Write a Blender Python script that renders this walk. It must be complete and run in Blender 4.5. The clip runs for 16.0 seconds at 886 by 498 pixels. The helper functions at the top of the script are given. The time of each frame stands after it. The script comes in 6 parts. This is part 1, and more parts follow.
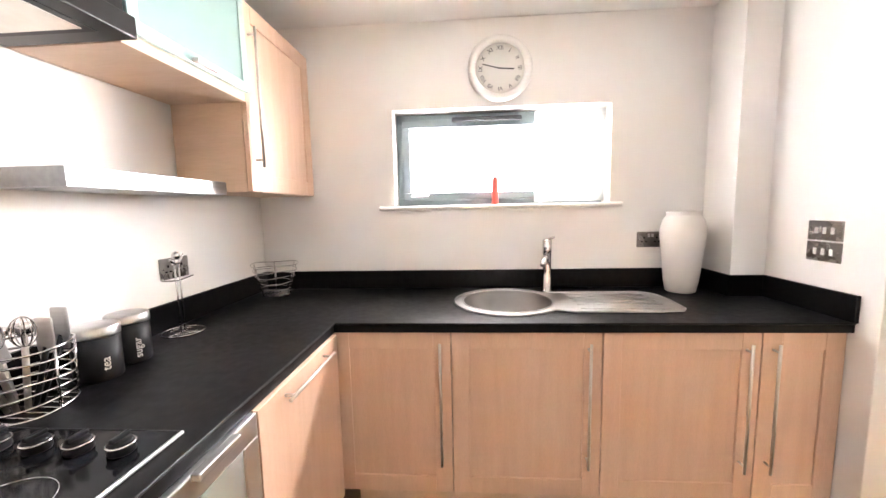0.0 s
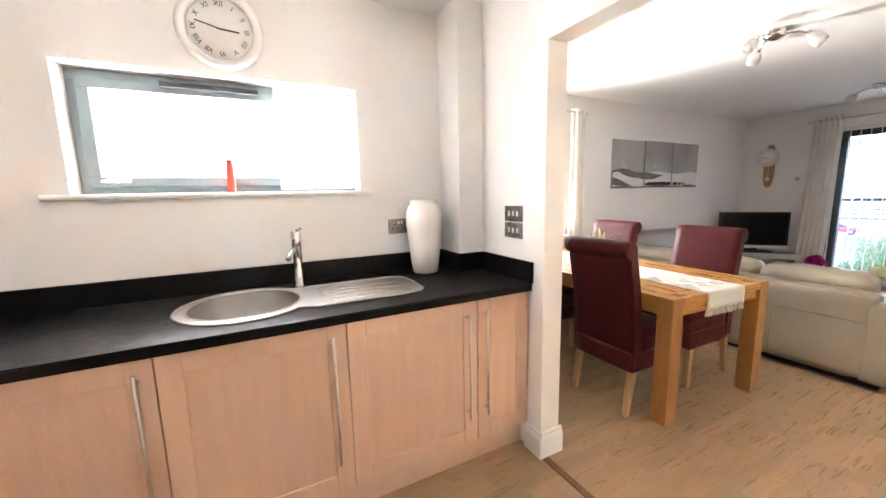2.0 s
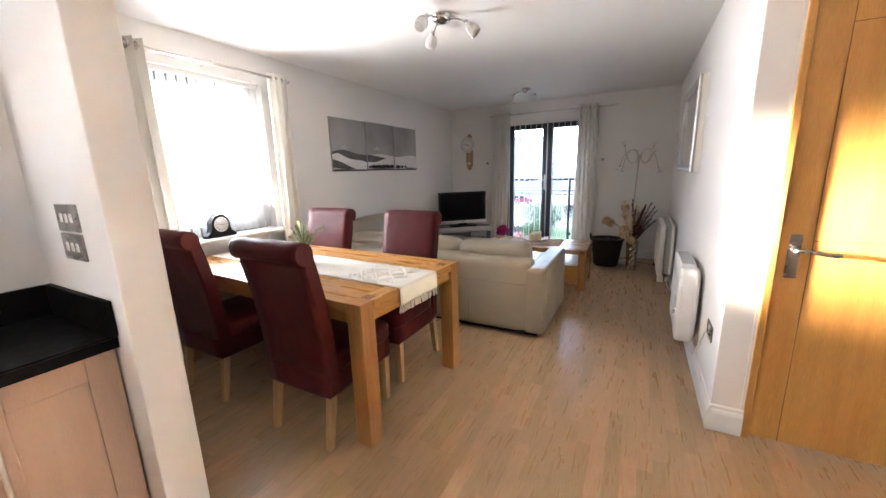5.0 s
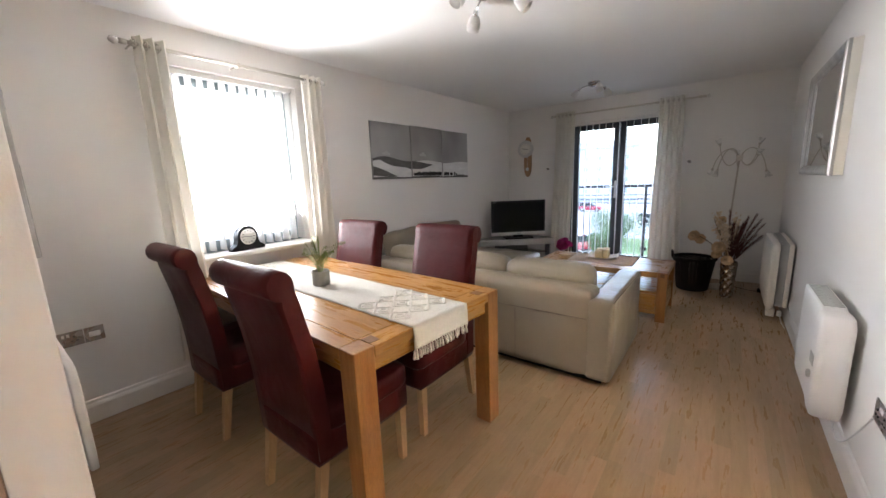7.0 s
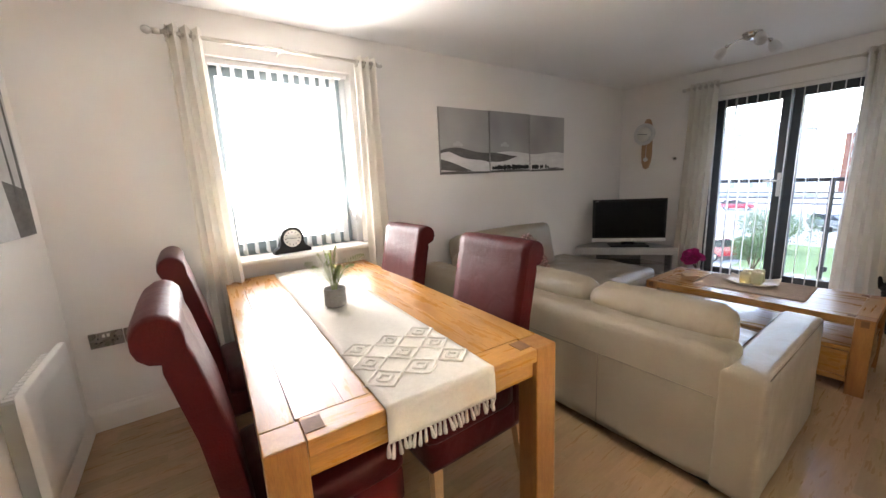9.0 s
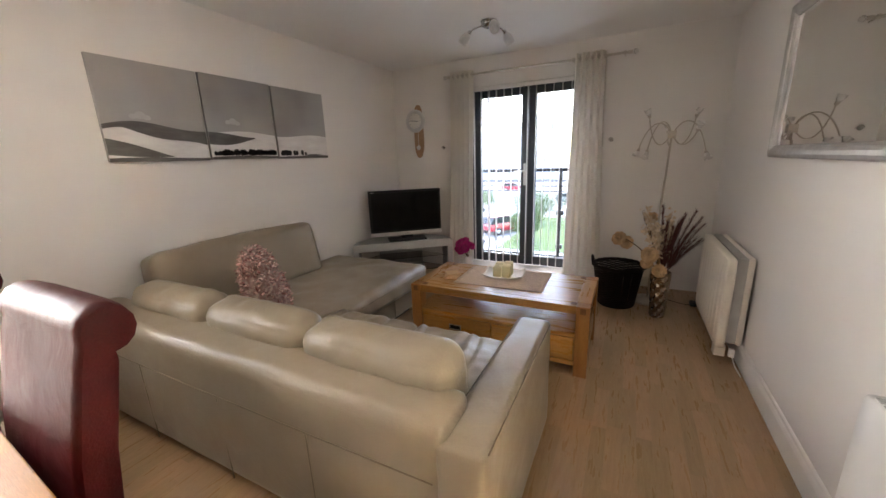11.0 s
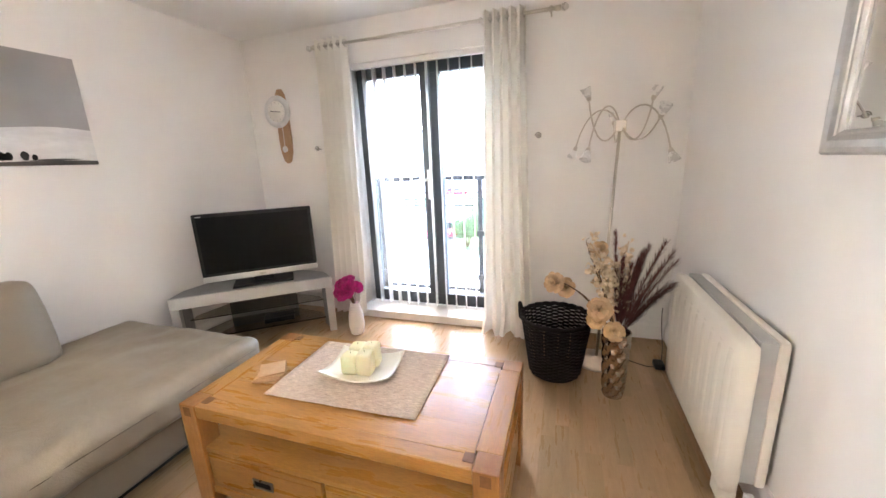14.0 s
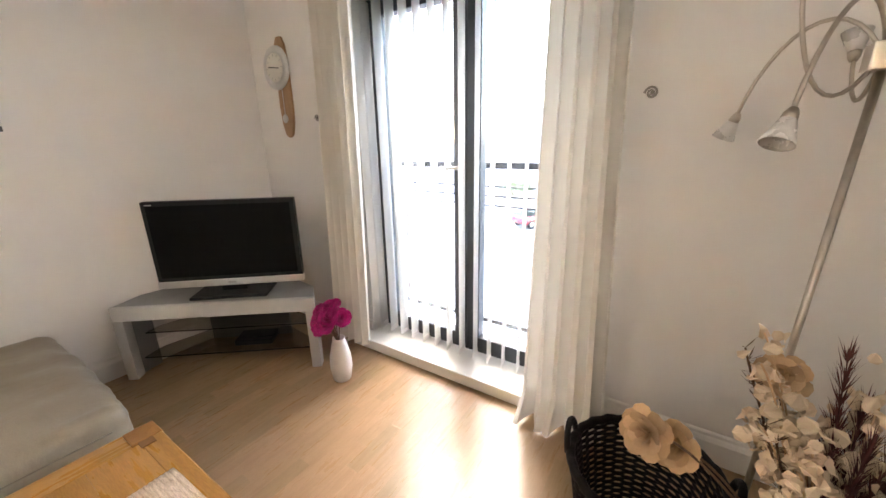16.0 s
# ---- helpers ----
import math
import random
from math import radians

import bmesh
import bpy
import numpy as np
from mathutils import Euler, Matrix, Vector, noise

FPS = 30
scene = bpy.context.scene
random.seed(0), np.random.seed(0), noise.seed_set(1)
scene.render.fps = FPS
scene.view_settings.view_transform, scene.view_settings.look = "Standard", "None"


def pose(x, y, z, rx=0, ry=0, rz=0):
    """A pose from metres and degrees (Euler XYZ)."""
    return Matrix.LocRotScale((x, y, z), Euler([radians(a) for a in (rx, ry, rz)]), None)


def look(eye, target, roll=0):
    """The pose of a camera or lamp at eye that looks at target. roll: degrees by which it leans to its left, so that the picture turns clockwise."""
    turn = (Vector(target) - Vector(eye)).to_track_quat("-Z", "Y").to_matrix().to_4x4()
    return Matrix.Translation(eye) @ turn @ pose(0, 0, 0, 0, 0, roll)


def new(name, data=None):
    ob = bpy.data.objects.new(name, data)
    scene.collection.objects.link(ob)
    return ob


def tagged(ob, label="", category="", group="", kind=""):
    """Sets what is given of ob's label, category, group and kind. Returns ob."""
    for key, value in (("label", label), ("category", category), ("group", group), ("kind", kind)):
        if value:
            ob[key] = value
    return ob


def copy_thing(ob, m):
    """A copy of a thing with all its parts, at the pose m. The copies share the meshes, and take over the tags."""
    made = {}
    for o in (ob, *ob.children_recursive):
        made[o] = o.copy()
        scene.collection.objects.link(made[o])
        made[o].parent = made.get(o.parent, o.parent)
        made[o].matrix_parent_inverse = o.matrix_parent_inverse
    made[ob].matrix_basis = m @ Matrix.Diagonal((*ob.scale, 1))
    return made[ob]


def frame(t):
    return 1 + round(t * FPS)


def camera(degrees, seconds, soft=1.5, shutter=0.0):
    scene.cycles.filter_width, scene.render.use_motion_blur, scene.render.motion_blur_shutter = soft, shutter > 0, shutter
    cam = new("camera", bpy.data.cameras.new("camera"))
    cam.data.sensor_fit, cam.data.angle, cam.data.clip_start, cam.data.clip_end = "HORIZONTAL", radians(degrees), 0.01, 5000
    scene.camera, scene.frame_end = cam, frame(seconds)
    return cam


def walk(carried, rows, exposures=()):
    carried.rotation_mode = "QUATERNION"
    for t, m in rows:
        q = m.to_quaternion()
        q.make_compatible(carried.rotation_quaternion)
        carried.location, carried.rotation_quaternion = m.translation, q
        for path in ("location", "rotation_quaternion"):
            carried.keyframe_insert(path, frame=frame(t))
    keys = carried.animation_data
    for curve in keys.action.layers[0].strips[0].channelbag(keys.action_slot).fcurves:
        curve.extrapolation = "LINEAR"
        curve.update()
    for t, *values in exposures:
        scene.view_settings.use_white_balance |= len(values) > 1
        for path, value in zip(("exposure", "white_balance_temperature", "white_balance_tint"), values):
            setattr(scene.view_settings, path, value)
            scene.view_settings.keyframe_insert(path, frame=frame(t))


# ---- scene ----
cam = camera(101.0, 16.0, soft=1.5)
PATH = [
    (0, (0.736, 0.185, 1.358), (0.607, 2.168, 1.139), -1.2),
    (0.5, (0.775, 0.198, 1.353), (0.893, 2.181, 1.122), -1.1),
    (1, (0.846, 0.206, 1.351), (1.202, 2.157, 1.095), -1.3),
    (1.5, (0.908, 0.226, 1.346), (1.532, 2.107, 1.071), -1.1),
    (2, (0.999, 0.235, 1.344), (1.895, 1.998, 1.049), -1.3),
    (2.5, (1.147, 0.252, 1.342), (2.271, 1.877, 1.036), -1.8),
    (3, (1.279, 0.248, 1.337), (2.634, 1.682, 1.006), -1.6),
    (3.5, (1.386, 0.249, 1.337), (2.953, 1.436, 0.971), -1.4),
    (4, (1.535, 0.304, 1.343), (3.245, 1.277, 0.984), -1.4),
    (6.5, (2.084, 0.269, 1.333), (3.803, 1.188, 0.885), -1.7),
    (7, (2.236, 0.394, 1.331), (3.789, 1.6, 0.964), -2.2),
    (7.5, (2.35, 0.445, 1.332), (3.681, 1.893, 0.97), -3.7),
    (8, (2.542, 0.445, 1.332), (3.592, 2.11, 0.979), -2.0),
    (8.5, (2.723, 0.467, 1.32), (3.723, 2.155, 0.932), -3.1),
    (9, (2.902, 0.569, 1.321), (4.034, 2.176, 0.952), -2.7),
    (9.5, (3.074, 0.635, 1.332), (4.341, 2.131, 0.934), -3.0),
    (10, (3.305, 0.651, 1.342), (4.755, 1.96, 0.917), -3.0),
    (12.5, (4.335, 0.506, 1.309), (6.207, 0.982, 0.79), -1.2),
    (13, (4.536, 0.519, 1.307), (6.416, 0.976, 0.797), -1.6),
    (13.5, (4.758, 0.608, 1.321), (6.631, 1.103, 0.822), -2.2),
    (14, (5.048, 0.596, 1.304), (6.889, 1.222, 0.835), -2.5),
    (14.5, (5.362, 0.574, 1.31), (7.182, 1.263, 0.846), -1.4),
    (15, (5.675, 0.639, 1.312), (7.468, 1.359, 0.797), -1.3),
    (15.5, (5.966, 0.631, 1.295), (7.704, 1.453, 0.744), -1.9),
    (16, (6.178, 0.638, 1.289), (7.777, 1.701, 0.73), -1.0),
]
EXPOSURE = [(0, 4.1, 6500, 15), (1, 4.0, 6450, 14), (2, 4.08, 6450, 13), (3, 3.87, 6600, 15), (4, 3.85, 6550, 15), (6.5, 3.4, 6050, 12), (7, 3.42, 6250, 12), (7.5, 3.70, 6350, 12), (8, 3.78, 6500, 13), (8.5, 3.86, 6600, 13),
            (9, 3.62, 6700, 13), (9.5, 3.47, 7000, 14), (10, 3.12, 7250, 14), (12.5, 5.1, 6750, 15), (13.5, 5.2, 6750, 14), (14.5, 5.08, 6750, 12), (15.5, 4.85, 7100, 13), (16, 4.75, 7400, 13)]
walk(cam, [(t, look(eye, target, roll)) for t, eye, target, roll in PATH], EXPOSURE)

# ---- plan, metres ----
CEIL = 2.37
WEST, KNORTH, NORTH, EAST, SOUTH, BACK = -0.47, 2.28, 3.27, 7.79, -0.117, -2.30
PIER0, PIER1, PIER_END, HEAD = 2.19, 2.31, 1.53, 2.0
HALL = 3.86
NWIN = (3.10, 4.04, 0.87, 2.12)
KWIN = (0.33, 1.53, 1.375, 1.91)
EDOOR = (0.95, 2.285, 0.07, 2.07)
GROUND = -5.0
# ---- world and light ----
world = bpy.data.worlds.new("sky")
scene.world = world
world.use_nodes = True
wn = world.node_tree.nodes
sky = wn.new("ShaderNodeTexSky")
sky.sky_type, sky.sun_disc = "NISHITA", False
sky.sun_elevation, sky.sun_rotation = radians(55), radians(61)
sky.air_density, sky.dust_density = 1.0, 1.0
world.node_tree.links.new(sky.outputs[0], wn["Background"].inputs[0])
wn["Background"].inputs[1].default_value = 0.15
sun = new("sun", bpy.data.lights.new("sun", "SUN"))
sun.data.energy, sun.data.angle, sun.data.color = 0.25, radians(25), (1.0, 0.95, 0.88)
sun.matrix_world = look((22.4, 12.4, 36.6), (0, 0, 0))


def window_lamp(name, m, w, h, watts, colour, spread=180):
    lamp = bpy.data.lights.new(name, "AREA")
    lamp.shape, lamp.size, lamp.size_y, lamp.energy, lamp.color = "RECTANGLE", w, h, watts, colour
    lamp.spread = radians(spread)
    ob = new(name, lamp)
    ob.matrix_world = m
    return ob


DAY = (1.0, 0.98, 0.96)
window_lamp("sky_light_dining", look((3.57, NORTH + 0.24, 1.5), (3.57, 0, 3.4)), 0.94, 1.30, 5.6, DAY, 160)
# second, level lamp added in the same opening to lift the lower blind slats
window_lamp("level_fill_dining", look((3.57, NORTH + 0.23, 1.48), (3.57, 0, 1.48)), 0.94, 1.26, 2.6, DAY)
window_lamp("sky_light_kitchen", look((0.93, KNORTH + 0.22, 1.64), (0.93, 0, 1.64)), 1.2, 0.54, 6.6, DAY, 120)
# narrow lamp added in the dining window for low sun on the hall door
window_lamp("sun_patch_lamp_dining", look((3.26, NORTH + 0.004, 1.32), (3.87, -0.50, 1.08)), 0.12, 0.36, 4.2, (1.0, 0.90, 0.72), 11)
# ---- materials ----
def surf(name, c1, c2=None, scale=8.0, rough=0.5, metal=0.0, bump=0.0, stretch=(1, 1, 1), fine=0.0, vary=0.0,
         coat=0.0, trans=0.0, rough2=None, sheen=0.0, bscale=None, detail=5.0, hue=0.0, sub=0.0, spec=0.5, crease=0.0):
    """A surface with grain at two scales; vary: brightness that differs from piece to piece."""
    m = bpy.data.materials.new(name)
    m.use_nodes = True
    nt = m.node_tree
    n, lk = nt.nodes, nt.links.new
    b = n["Principled BSDF"]
    c2 = c2 or tuple(x * 0.9 for x in c1)
    tc = n.new("ShaderNodeTexCoord")
    mp = n.new("ShaderNodeMapping")
    mp.inputs["Scale"].default_value = stretch
    lk(tc.outputs["Object"], mp.inputs[0])
    inf = n.new("ShaderNodeObjectInfo")
    sh = n.new("ShaderNodeVectorMath")
    sh.operation = "MULTIPLY_ADD"
    sh.inputs[1].default_value = (1, 1, 1)
    cm = n.new("ShaderNodeCombineXYZ")
    ml = n.new("ShaderNodeMath")
    ml.operation = "MULTIPLY"
    ml.inputs[1].default_value = 40.0
    lk(inf.outputs["Random"], ml.inputs[0])
    for k in range(3):
        lk(ml.outputs[0], cm.inputs[k])
    lk(mp.outputs[0], sh.inputs[0])
    lk(cm.outputs[0], sh.inputs[2])
    big = n.new("ShaderNodeTexNoise")
    big.inputs["Scale"].default_value, big.inputs["Detail"].default_value = scale, detail
    big.inputs["Roughness"].default_value = 0.6
    lk(sh.outputs[0], big.inputs["Vector"])
    small = n.new("ShaderNodeTexNoise")
    small.inputs["Scale"].default_value, small.inputs["Detail"].default_value = bscale or scale * 9, 4
    lk(sh.outputs[0], small.inputs["Vector"])
    rm = n.new("ShaderNodeMapRange")
    rm.inputs[1].default_value, rm.inputs[2].default_value = 0.3, 0.7
    lk(big.outputs[0], rm.inputs[0])
    mx = n.new("ShaderNodeMix")
    mx.data_type = "RGBA"
    mx.inputs[6].default_value, mx.inputs[7].default_value = (*c1, 1), (*c2, 1)
    lk(rm.outputs[0], mx.inputs[0])
    out = mx.outputs[2]
    if fine:
        f = n.new("ShaderNodeMapRange")
        f.inputs[1].default_value, f.inputs[2].default_value = 0.3, 0.7
        f.inputs[3].default_value, f.inputs[4].default_value = 1 - fine, 1 + fine
        lk(small.outputs[0], f.inputs[0])
        hv = n.new("ShaderNodeHueSaturation")
        lk(f.outputs[0], hv.inputs["Value"])
        lk(out, hv.inputs["Color"])
        out = hv.outputs[0]
    if vary:
        geo = n.new("ShaderNodeNewGeometry")
        ad = n.new("ShaderNodeMath")
        ad.operation = "ADD"
        lk(inf.outputs["Random"], ad.inputs[0])
        lk(geo.outputs["Random Per Island"], ad.inputs[1])
        fr = n.new("ShaderNodeMath")
        fr.operation = "FRACT"
        lk(ad.outputs[0], fr.inputs[0])
        f = n.new("ShaderNodeMapRange")
        f.inputs[3].default_value, f.inputs[4].default_value = 1 - vary, 1 + vary
        lk(fr.outputs[0], f.inputs[0])
        hv = n.new("ShaderNodeHueSaturation")
        lk(f.outputs[0], hv.inputs["Value"])
        if hue:
            g = n.new("ShaderNodeMapRange")
            g.inputs[3].default_value, g.inputs[4].default_value = 0.5 + hue, 0.5 - hue
            lk(fr.outputs[0], g.inputs[0])
            lk(g.outputs[0], hv.inputs["Hue"])
        lk(out, hv.inputs["Color"])
        out = hv.outputs[0]
    lk(out, b.inputs["Base Color"])
    rr = n.new("ShaderNodeMapRange")
    rr.inputs[1].default_value, rr.inputs[2].default_value = 0.3, 0.7
    rr.inputs[3].default_value, rr.inputs[4].default_value = rough, rough2 if rough2 is not None else min(1, rough * 1.2)
    lk(big.outputs[0], rr.inputs[0])
    lk(rr.outputs[0], b.inputs["Roughness"])
    b.inputs["Metallic"].default_value = metal
    b.inputs["Specular IOR Level"].default_value = spec
    b.inputs["Coat Weight"].default_value = coat
    b.inputs["Coat Roughness"].default_value = 0.15
    b.inputs["Transmission Weight"].default_value = trans
    b.inputs["Sheen Weight"].default_value = sheen
    if sub:
        b.inputs["Subsurface Weight"].default_value = sub
        b.inputs["Subsurface Radius"].default_value = (0.02, 0.015, 0.01)
    if bump:
        bp = n.new("ShaderNodeBump")
        bp.inputs["Strength"].default_value, bp.inputs["Distance"].default_value = min(1.0, bump), 0.004
        lk(small.outputs[0], bp.inputs["Height"])
        lk(bp.outputs[0], b.inputs["Normal"])
        if crease:
            wv = n.new("ShaderNodeTexNoise")
            wv.inputs["Scale"].default_value, wv.inputs["Detail"].default_value, wv.inputs["Distortion"].default_value = 7.0, 3, 1.6
            lk(sh.outputs[0], wv.inputs["Vector"])
            b2 = n.new("ShaderNodeBump")
            b2.inputs["Strength"].default_value, b2.inputs["Distance"].default_value = crease, 0.03
            lk(wv.outputs[0], b2.inputs["Height"])
            lk(bp.outputs[0], b2.inputs["Normal"])
            lk(b2.outputs[0], b.inputs["Normal"])
    return m


def translucent(name, c, amount):
    """Thin cloth that lets part of the light through."""
    m = surf(name, c, tuple(x * 0.95 for x in c), scale=6, rough=0.9, bump=0.08, bscale=500)
    n, lk = m.node_tree.nodes, m.node_tree.links.new
    t = n.new("ShaderNodeBsdfTranslucent")
    t.inputs[0].default_value = (*c, 1)
    mix = n.new("ShaderNodeMixShader")
    mix.inputs[0].default_value = amount
    lk(n["Principled BSDF"].outputs[0], mix.inputs[1])
    lk(t.outputs[0], mix.inputs[2])
    lk(mix.outputs[0], n["Material Output"].inputs[0])
    return m


def clear(name, c=(1, 1, 1), rough=0.0, ior=1.45):
    m = bpy.data.materials.new(name)
    m.use_nodes = True
    b = m.node_tree.nodes["Principled BSDF"]
    b.inputs["Base Color"].default_value = (*c, 1)
    b.inputs["Roughness"].default_value = rough
    b.inputs["Transmission Weight"].default_value = 1.0
    b.inputs["IOR"].default_value = ior
    return m


M = {}
M["wall"] = surf("white wall paint", (0.80, 0.775, 0.745), (0.775, 0.75, 0.72), scale=1.2, rough=0.85, bump=0.12, bscale=160)
M["ceiling"] = surf("white ceiling paint", (0.82, 0.81, 0.79), (0.80, 0.79, 0.77), scale=1.0, rough=0.9, bump=0.1, bscale=120)
M["trim"] = surf("white gloss trim", (0.80, 0.78, 0.75), (0.77, 0.75, 0.72), scale=3, rough=0.35, bump=0.04)
M["plank"] = surf("maple laminate", (0.385, 0.252, 0.142), (0.315, 0.198, 0.102), scale=5, rough=0.25, rough2=0.34, stretch=(1.0, 9, 1), fine=0.06,
                  vary=0.13, hue=0.006, bump=0.05, bscale=60)
M["gap"] = surf("floor joint", (0.35, 0.226, 0.124), rough=0.3)
M["maple"] = surf("pale maple door", (0.655, 0.45, 0.33), (0.595, 0.395, 0.28), scale=3, rough=0.42, stretch=(7, 7, 0.7), fine=0.05, bump=0.03, bscale=80, vary=0.02)
M["maple_in"] = surf("pale maple board", (0.62, 0.45, 0.33), (0.57, 0.40, 0.28), scale=3, rough=0.5, stretch=(6, 0.7, 6), fine=0.04)
M["worktop"] = surf("black laminate worktop", (0.007, 0.0065, 0.007), (0.004, 0.0035, 0.004), scale=30, rough=0.33, rough2=0.42, bump=0.06, bscale=500, fine=0.2, spec=0.12)
M["steel"] = surf("brushed steel", (0.50, 0.49, 0.48), (0.43, 0.42, 0.41), scale=6, rough=0.28, metal=1.0, stretch=(1, 12, 12), bump=0.03)
M["pewter"] = surf("dark pewter plate", (0.34, 0.32, 0.30), (0.28, 0.26, 0.24), scale=20, rough=0.25, metal=1.0)
# darker copy of the sink's steel: the bowl's inner shade is in the colour
M["bowlsteel_shaded"] = surf("satin bowl steel, shaded", (0.36, 0.35, 0.34), (0.30, 0.29, 0.28), scale=5, rough=0.33, metal=1.0)
M["shelfsteel"] = surf("brushed shelf steel", (0.40, 0.41, 0.42), (0.33, 0.34, 0.35), scale=5, rough=0.35, metal=0.9, stretch=(12, 1, 12), bump=0.03)
M["chrome"] = surf("polished chrome", (0.62, 0.61, 0.60), (0.58, 0.57, 0.56), scale=3, rough=0.08, metal=1.0)
M["satin"] = surf("satin nickel", (0.66, 0.62, 0.56), (0.60, 0.56, 0.50), scale=20, rough=0.3, metal=1.0)
M["lampmetal"] = surf("brushed nickel lamp stem", (0.56, 0.51, 0.45), (0.48, 0.44, 0.385), scale=20, rough=0.28, metal=1.0)
M["blackplastic"] = surf("black plastic", (0.008, 0.008, 0.009), (0.012, 0.012, 0.013), scale=20, rough=0.38, spec=0.18)
M["blackgloss"] = surf("black glass", (0.006, 0.006, 0.007), (0.008, 0.008, 0.009), scale=2, rough=0.07, rough2=0.10, spec=0.10)
M["hood"] = surf("black enamel hood", (0.012, 0.010, 0.010), (0.016, 0.014, 0.013), scale=4, rough=0.28, spec=0.3)
M["frost"] = surf("frosted green glass", (0.21, 0.31, 0.29), (0.20, 0.295, 0.275), scale=2, rough=0.35)
M["frostframe"] = surf("pale green glass edge", (0.34, 0.47, 0.45), (0.33, 0.455, 0.435), scale=2, rough=0.3)
M["ovenglass"] = surf("grey frosted glass", (0.27, 0.28, 0.25), (0.25, 0.26, 0.23), scale=2, rough=0.4)
M["alu"] = surf("satin aluminium", (0.70, 0.70, 0.69), (0.66, 0.66, 0.65), scale=8, rough=0.35, metal=1.0)
M["ceramic"] = surf("white glazed ceramic", (0.78, 0.74, 0.70), (0.75, 0.71, 0.67), scale=4, rough=0.3, coat=0.3)
M["oak"] = surf("oiled oak", (0.43, 0.212, 0.054), (0.33, 0.148, 0.033), scale=4, rough=0.24, rough2=0.34, stretch=(9, 0.9, 9), fine=0.14, bump=0.10, bscale=45, vary=0.06)
M["oak_x"] = surf("oiled oak across", (0.43, 0.212, 0.054), (0.33, 0.148, 0.033), scale=4, rough=0.24, rough2=0.34, stretch=(0.9, 9, 9), fine=0.14, bump=0.10, bscale=45, vary=0.06)
# legs' oak is darker than the tops: their shade is put into the colour
M["oak_z_shaded"] = surf("oiled oak upright, shaded", (0.36, 0.158, 0.043), (0.27, 0.108, 0.028), scale=4, rough=0.34, rough2=0.44, stretch=(9, 9, 0.9), fine=0.14, bump=0.10, bscale=45, vary=0.06)
M["oak_end"] = surf("oak end grain", (0.20, 0.09, 0.032), (0.15, 0.065, 0.022), scale=40, rough=0.6, fine=0.15)
M["door"] = surf("oak veneer door", (0.58, 0.29, 0.075), (0.48, 0.22, 0.05), scale=3, rough=0.35, stretch=(6, 6, 0.6), fine=0.09, bump=0.05, bscale=40)
M["leg"] = surf("pale beech leg", (0.52, 0.32, 0.16), (0.45, 0.26, 0.12), scale=6, rough=0.45, stretch=(8, 8, 1), fine=0.08)
M["burgundy"] = surf("burgundy leather", (0.072, 0.0055, 0.0065), (0.050, 0.004, 0.005), scale=5, rough=0.34, rough2=0.48, bump=0.35, bscale=260, fine=0.10, spec=0.16, crease=0.15)
M["cream"] = surf("cream leather", (0.285, 0.236, 0.174), (0.258, 0.212, 0.153), scale=3.5, rough=0.29, rough2=0.42, bump=0.16, bscale=240, fine=0.03, crease=0.10)
M["seam"] = surf("sofa seam", (0.19, 0.155, 0.112), rough=0.8)
M["plinth"] = surf("black sofa base", (0.02, 0.018, 0.016), rough=0.8)
M["curtain"] = translucent("cream curtain cloth", (0.80, 0.765, 0.695), 0.08)
M["blind"] = translucent("white blind slat", (0.86, 0.86, 0.85), 0.9)
M["anthracite"] = surf("anthracite frame", (0.045, 0.052, 0.06), (0.038, 0.044, 0.05), scale=10, rough=0.4)
M["greyframe"] = surf("grey green frame", (0.24, 0.295, 0.315), (0.215, 0.27, 0.29), scale=10, rough=0.4)
M["glass"] = clear("window glass")
M["mirror"] = surf("mirror", (0.90, 0.91, 0.90), (0.90, 0.91, 0.90), rough=0.01, rough2=0.01, metal=1.0)
M["silverframe"] = surf("silver leaf frame", (0.52, 0.50, 0.475), (0.42, 0.40, 0.38), scale=14, rough=0.38, metal=0.75, bump=0.2, bscale=120)
M["creampaint"] = surf("cream enamel", (0.74, 0.70, 0.62), (0.72, 0.68, 0.60), scale=4, rough=0.35)
M["whitemetal"] = surf("white enamel", (0.78, 0.77, 0.75), (0.76, 0.75, 0.73), scale=4, rough=0.35)
M["greyplastic"] = surf("grey plastic", (0.45, 0.45, 0.43), (0.42, 0.42, 0.40), scale=10, rough=0.5)
M["cotton"] = surf("woven cotton", (0.72, 0.68, 0.61), (0.66, 0.62, 0.55), scale=60, rough=0.95, bump=0.9, bscale=500, fine=0.10)
M["tuft"] = surf("cotton tufts", (0.74, 0.70, 0.63), (0.68, 0.64, 0.57), scale=60, rough=0.95, fine=0.08)
M["jute"] = surf("woven jute", (0.82, 0.69, 0.57), (0.52, 0.38, 0.29), scale=40, rough=0.95, bump=0.9, bscale=200, stretch=(6, 0.7, 1), fine=0.28)
M["concrete"] = surf("grey concrete pot", (0.30, 0.29, 0.275), (0.24, 0.23, 0.215), scale=30, rough=0.85, bump=0.4, fine=0.15)
M["fern"] = surf("fern green", (0.13, 0.19, 0.045), (0.22, 0.24, 0.07), scale=25, rough=0.6, vary=0.25)
M["soil"] = surf("dark soil", (0.04, 0.03, 0.02), rough=0.95)
M["tvstand"] = surf("silver grey lacquer", (0.22, 0.22, 0.215), (0.20, 0.20, 0.195), scale=5, rough=0.32)
M["tvstand_front"] = surf("pale silver lacquer", (0.47, 0.465, 0.455), (0.43, 0.425, 0.415), scale=5, rough=0.3)
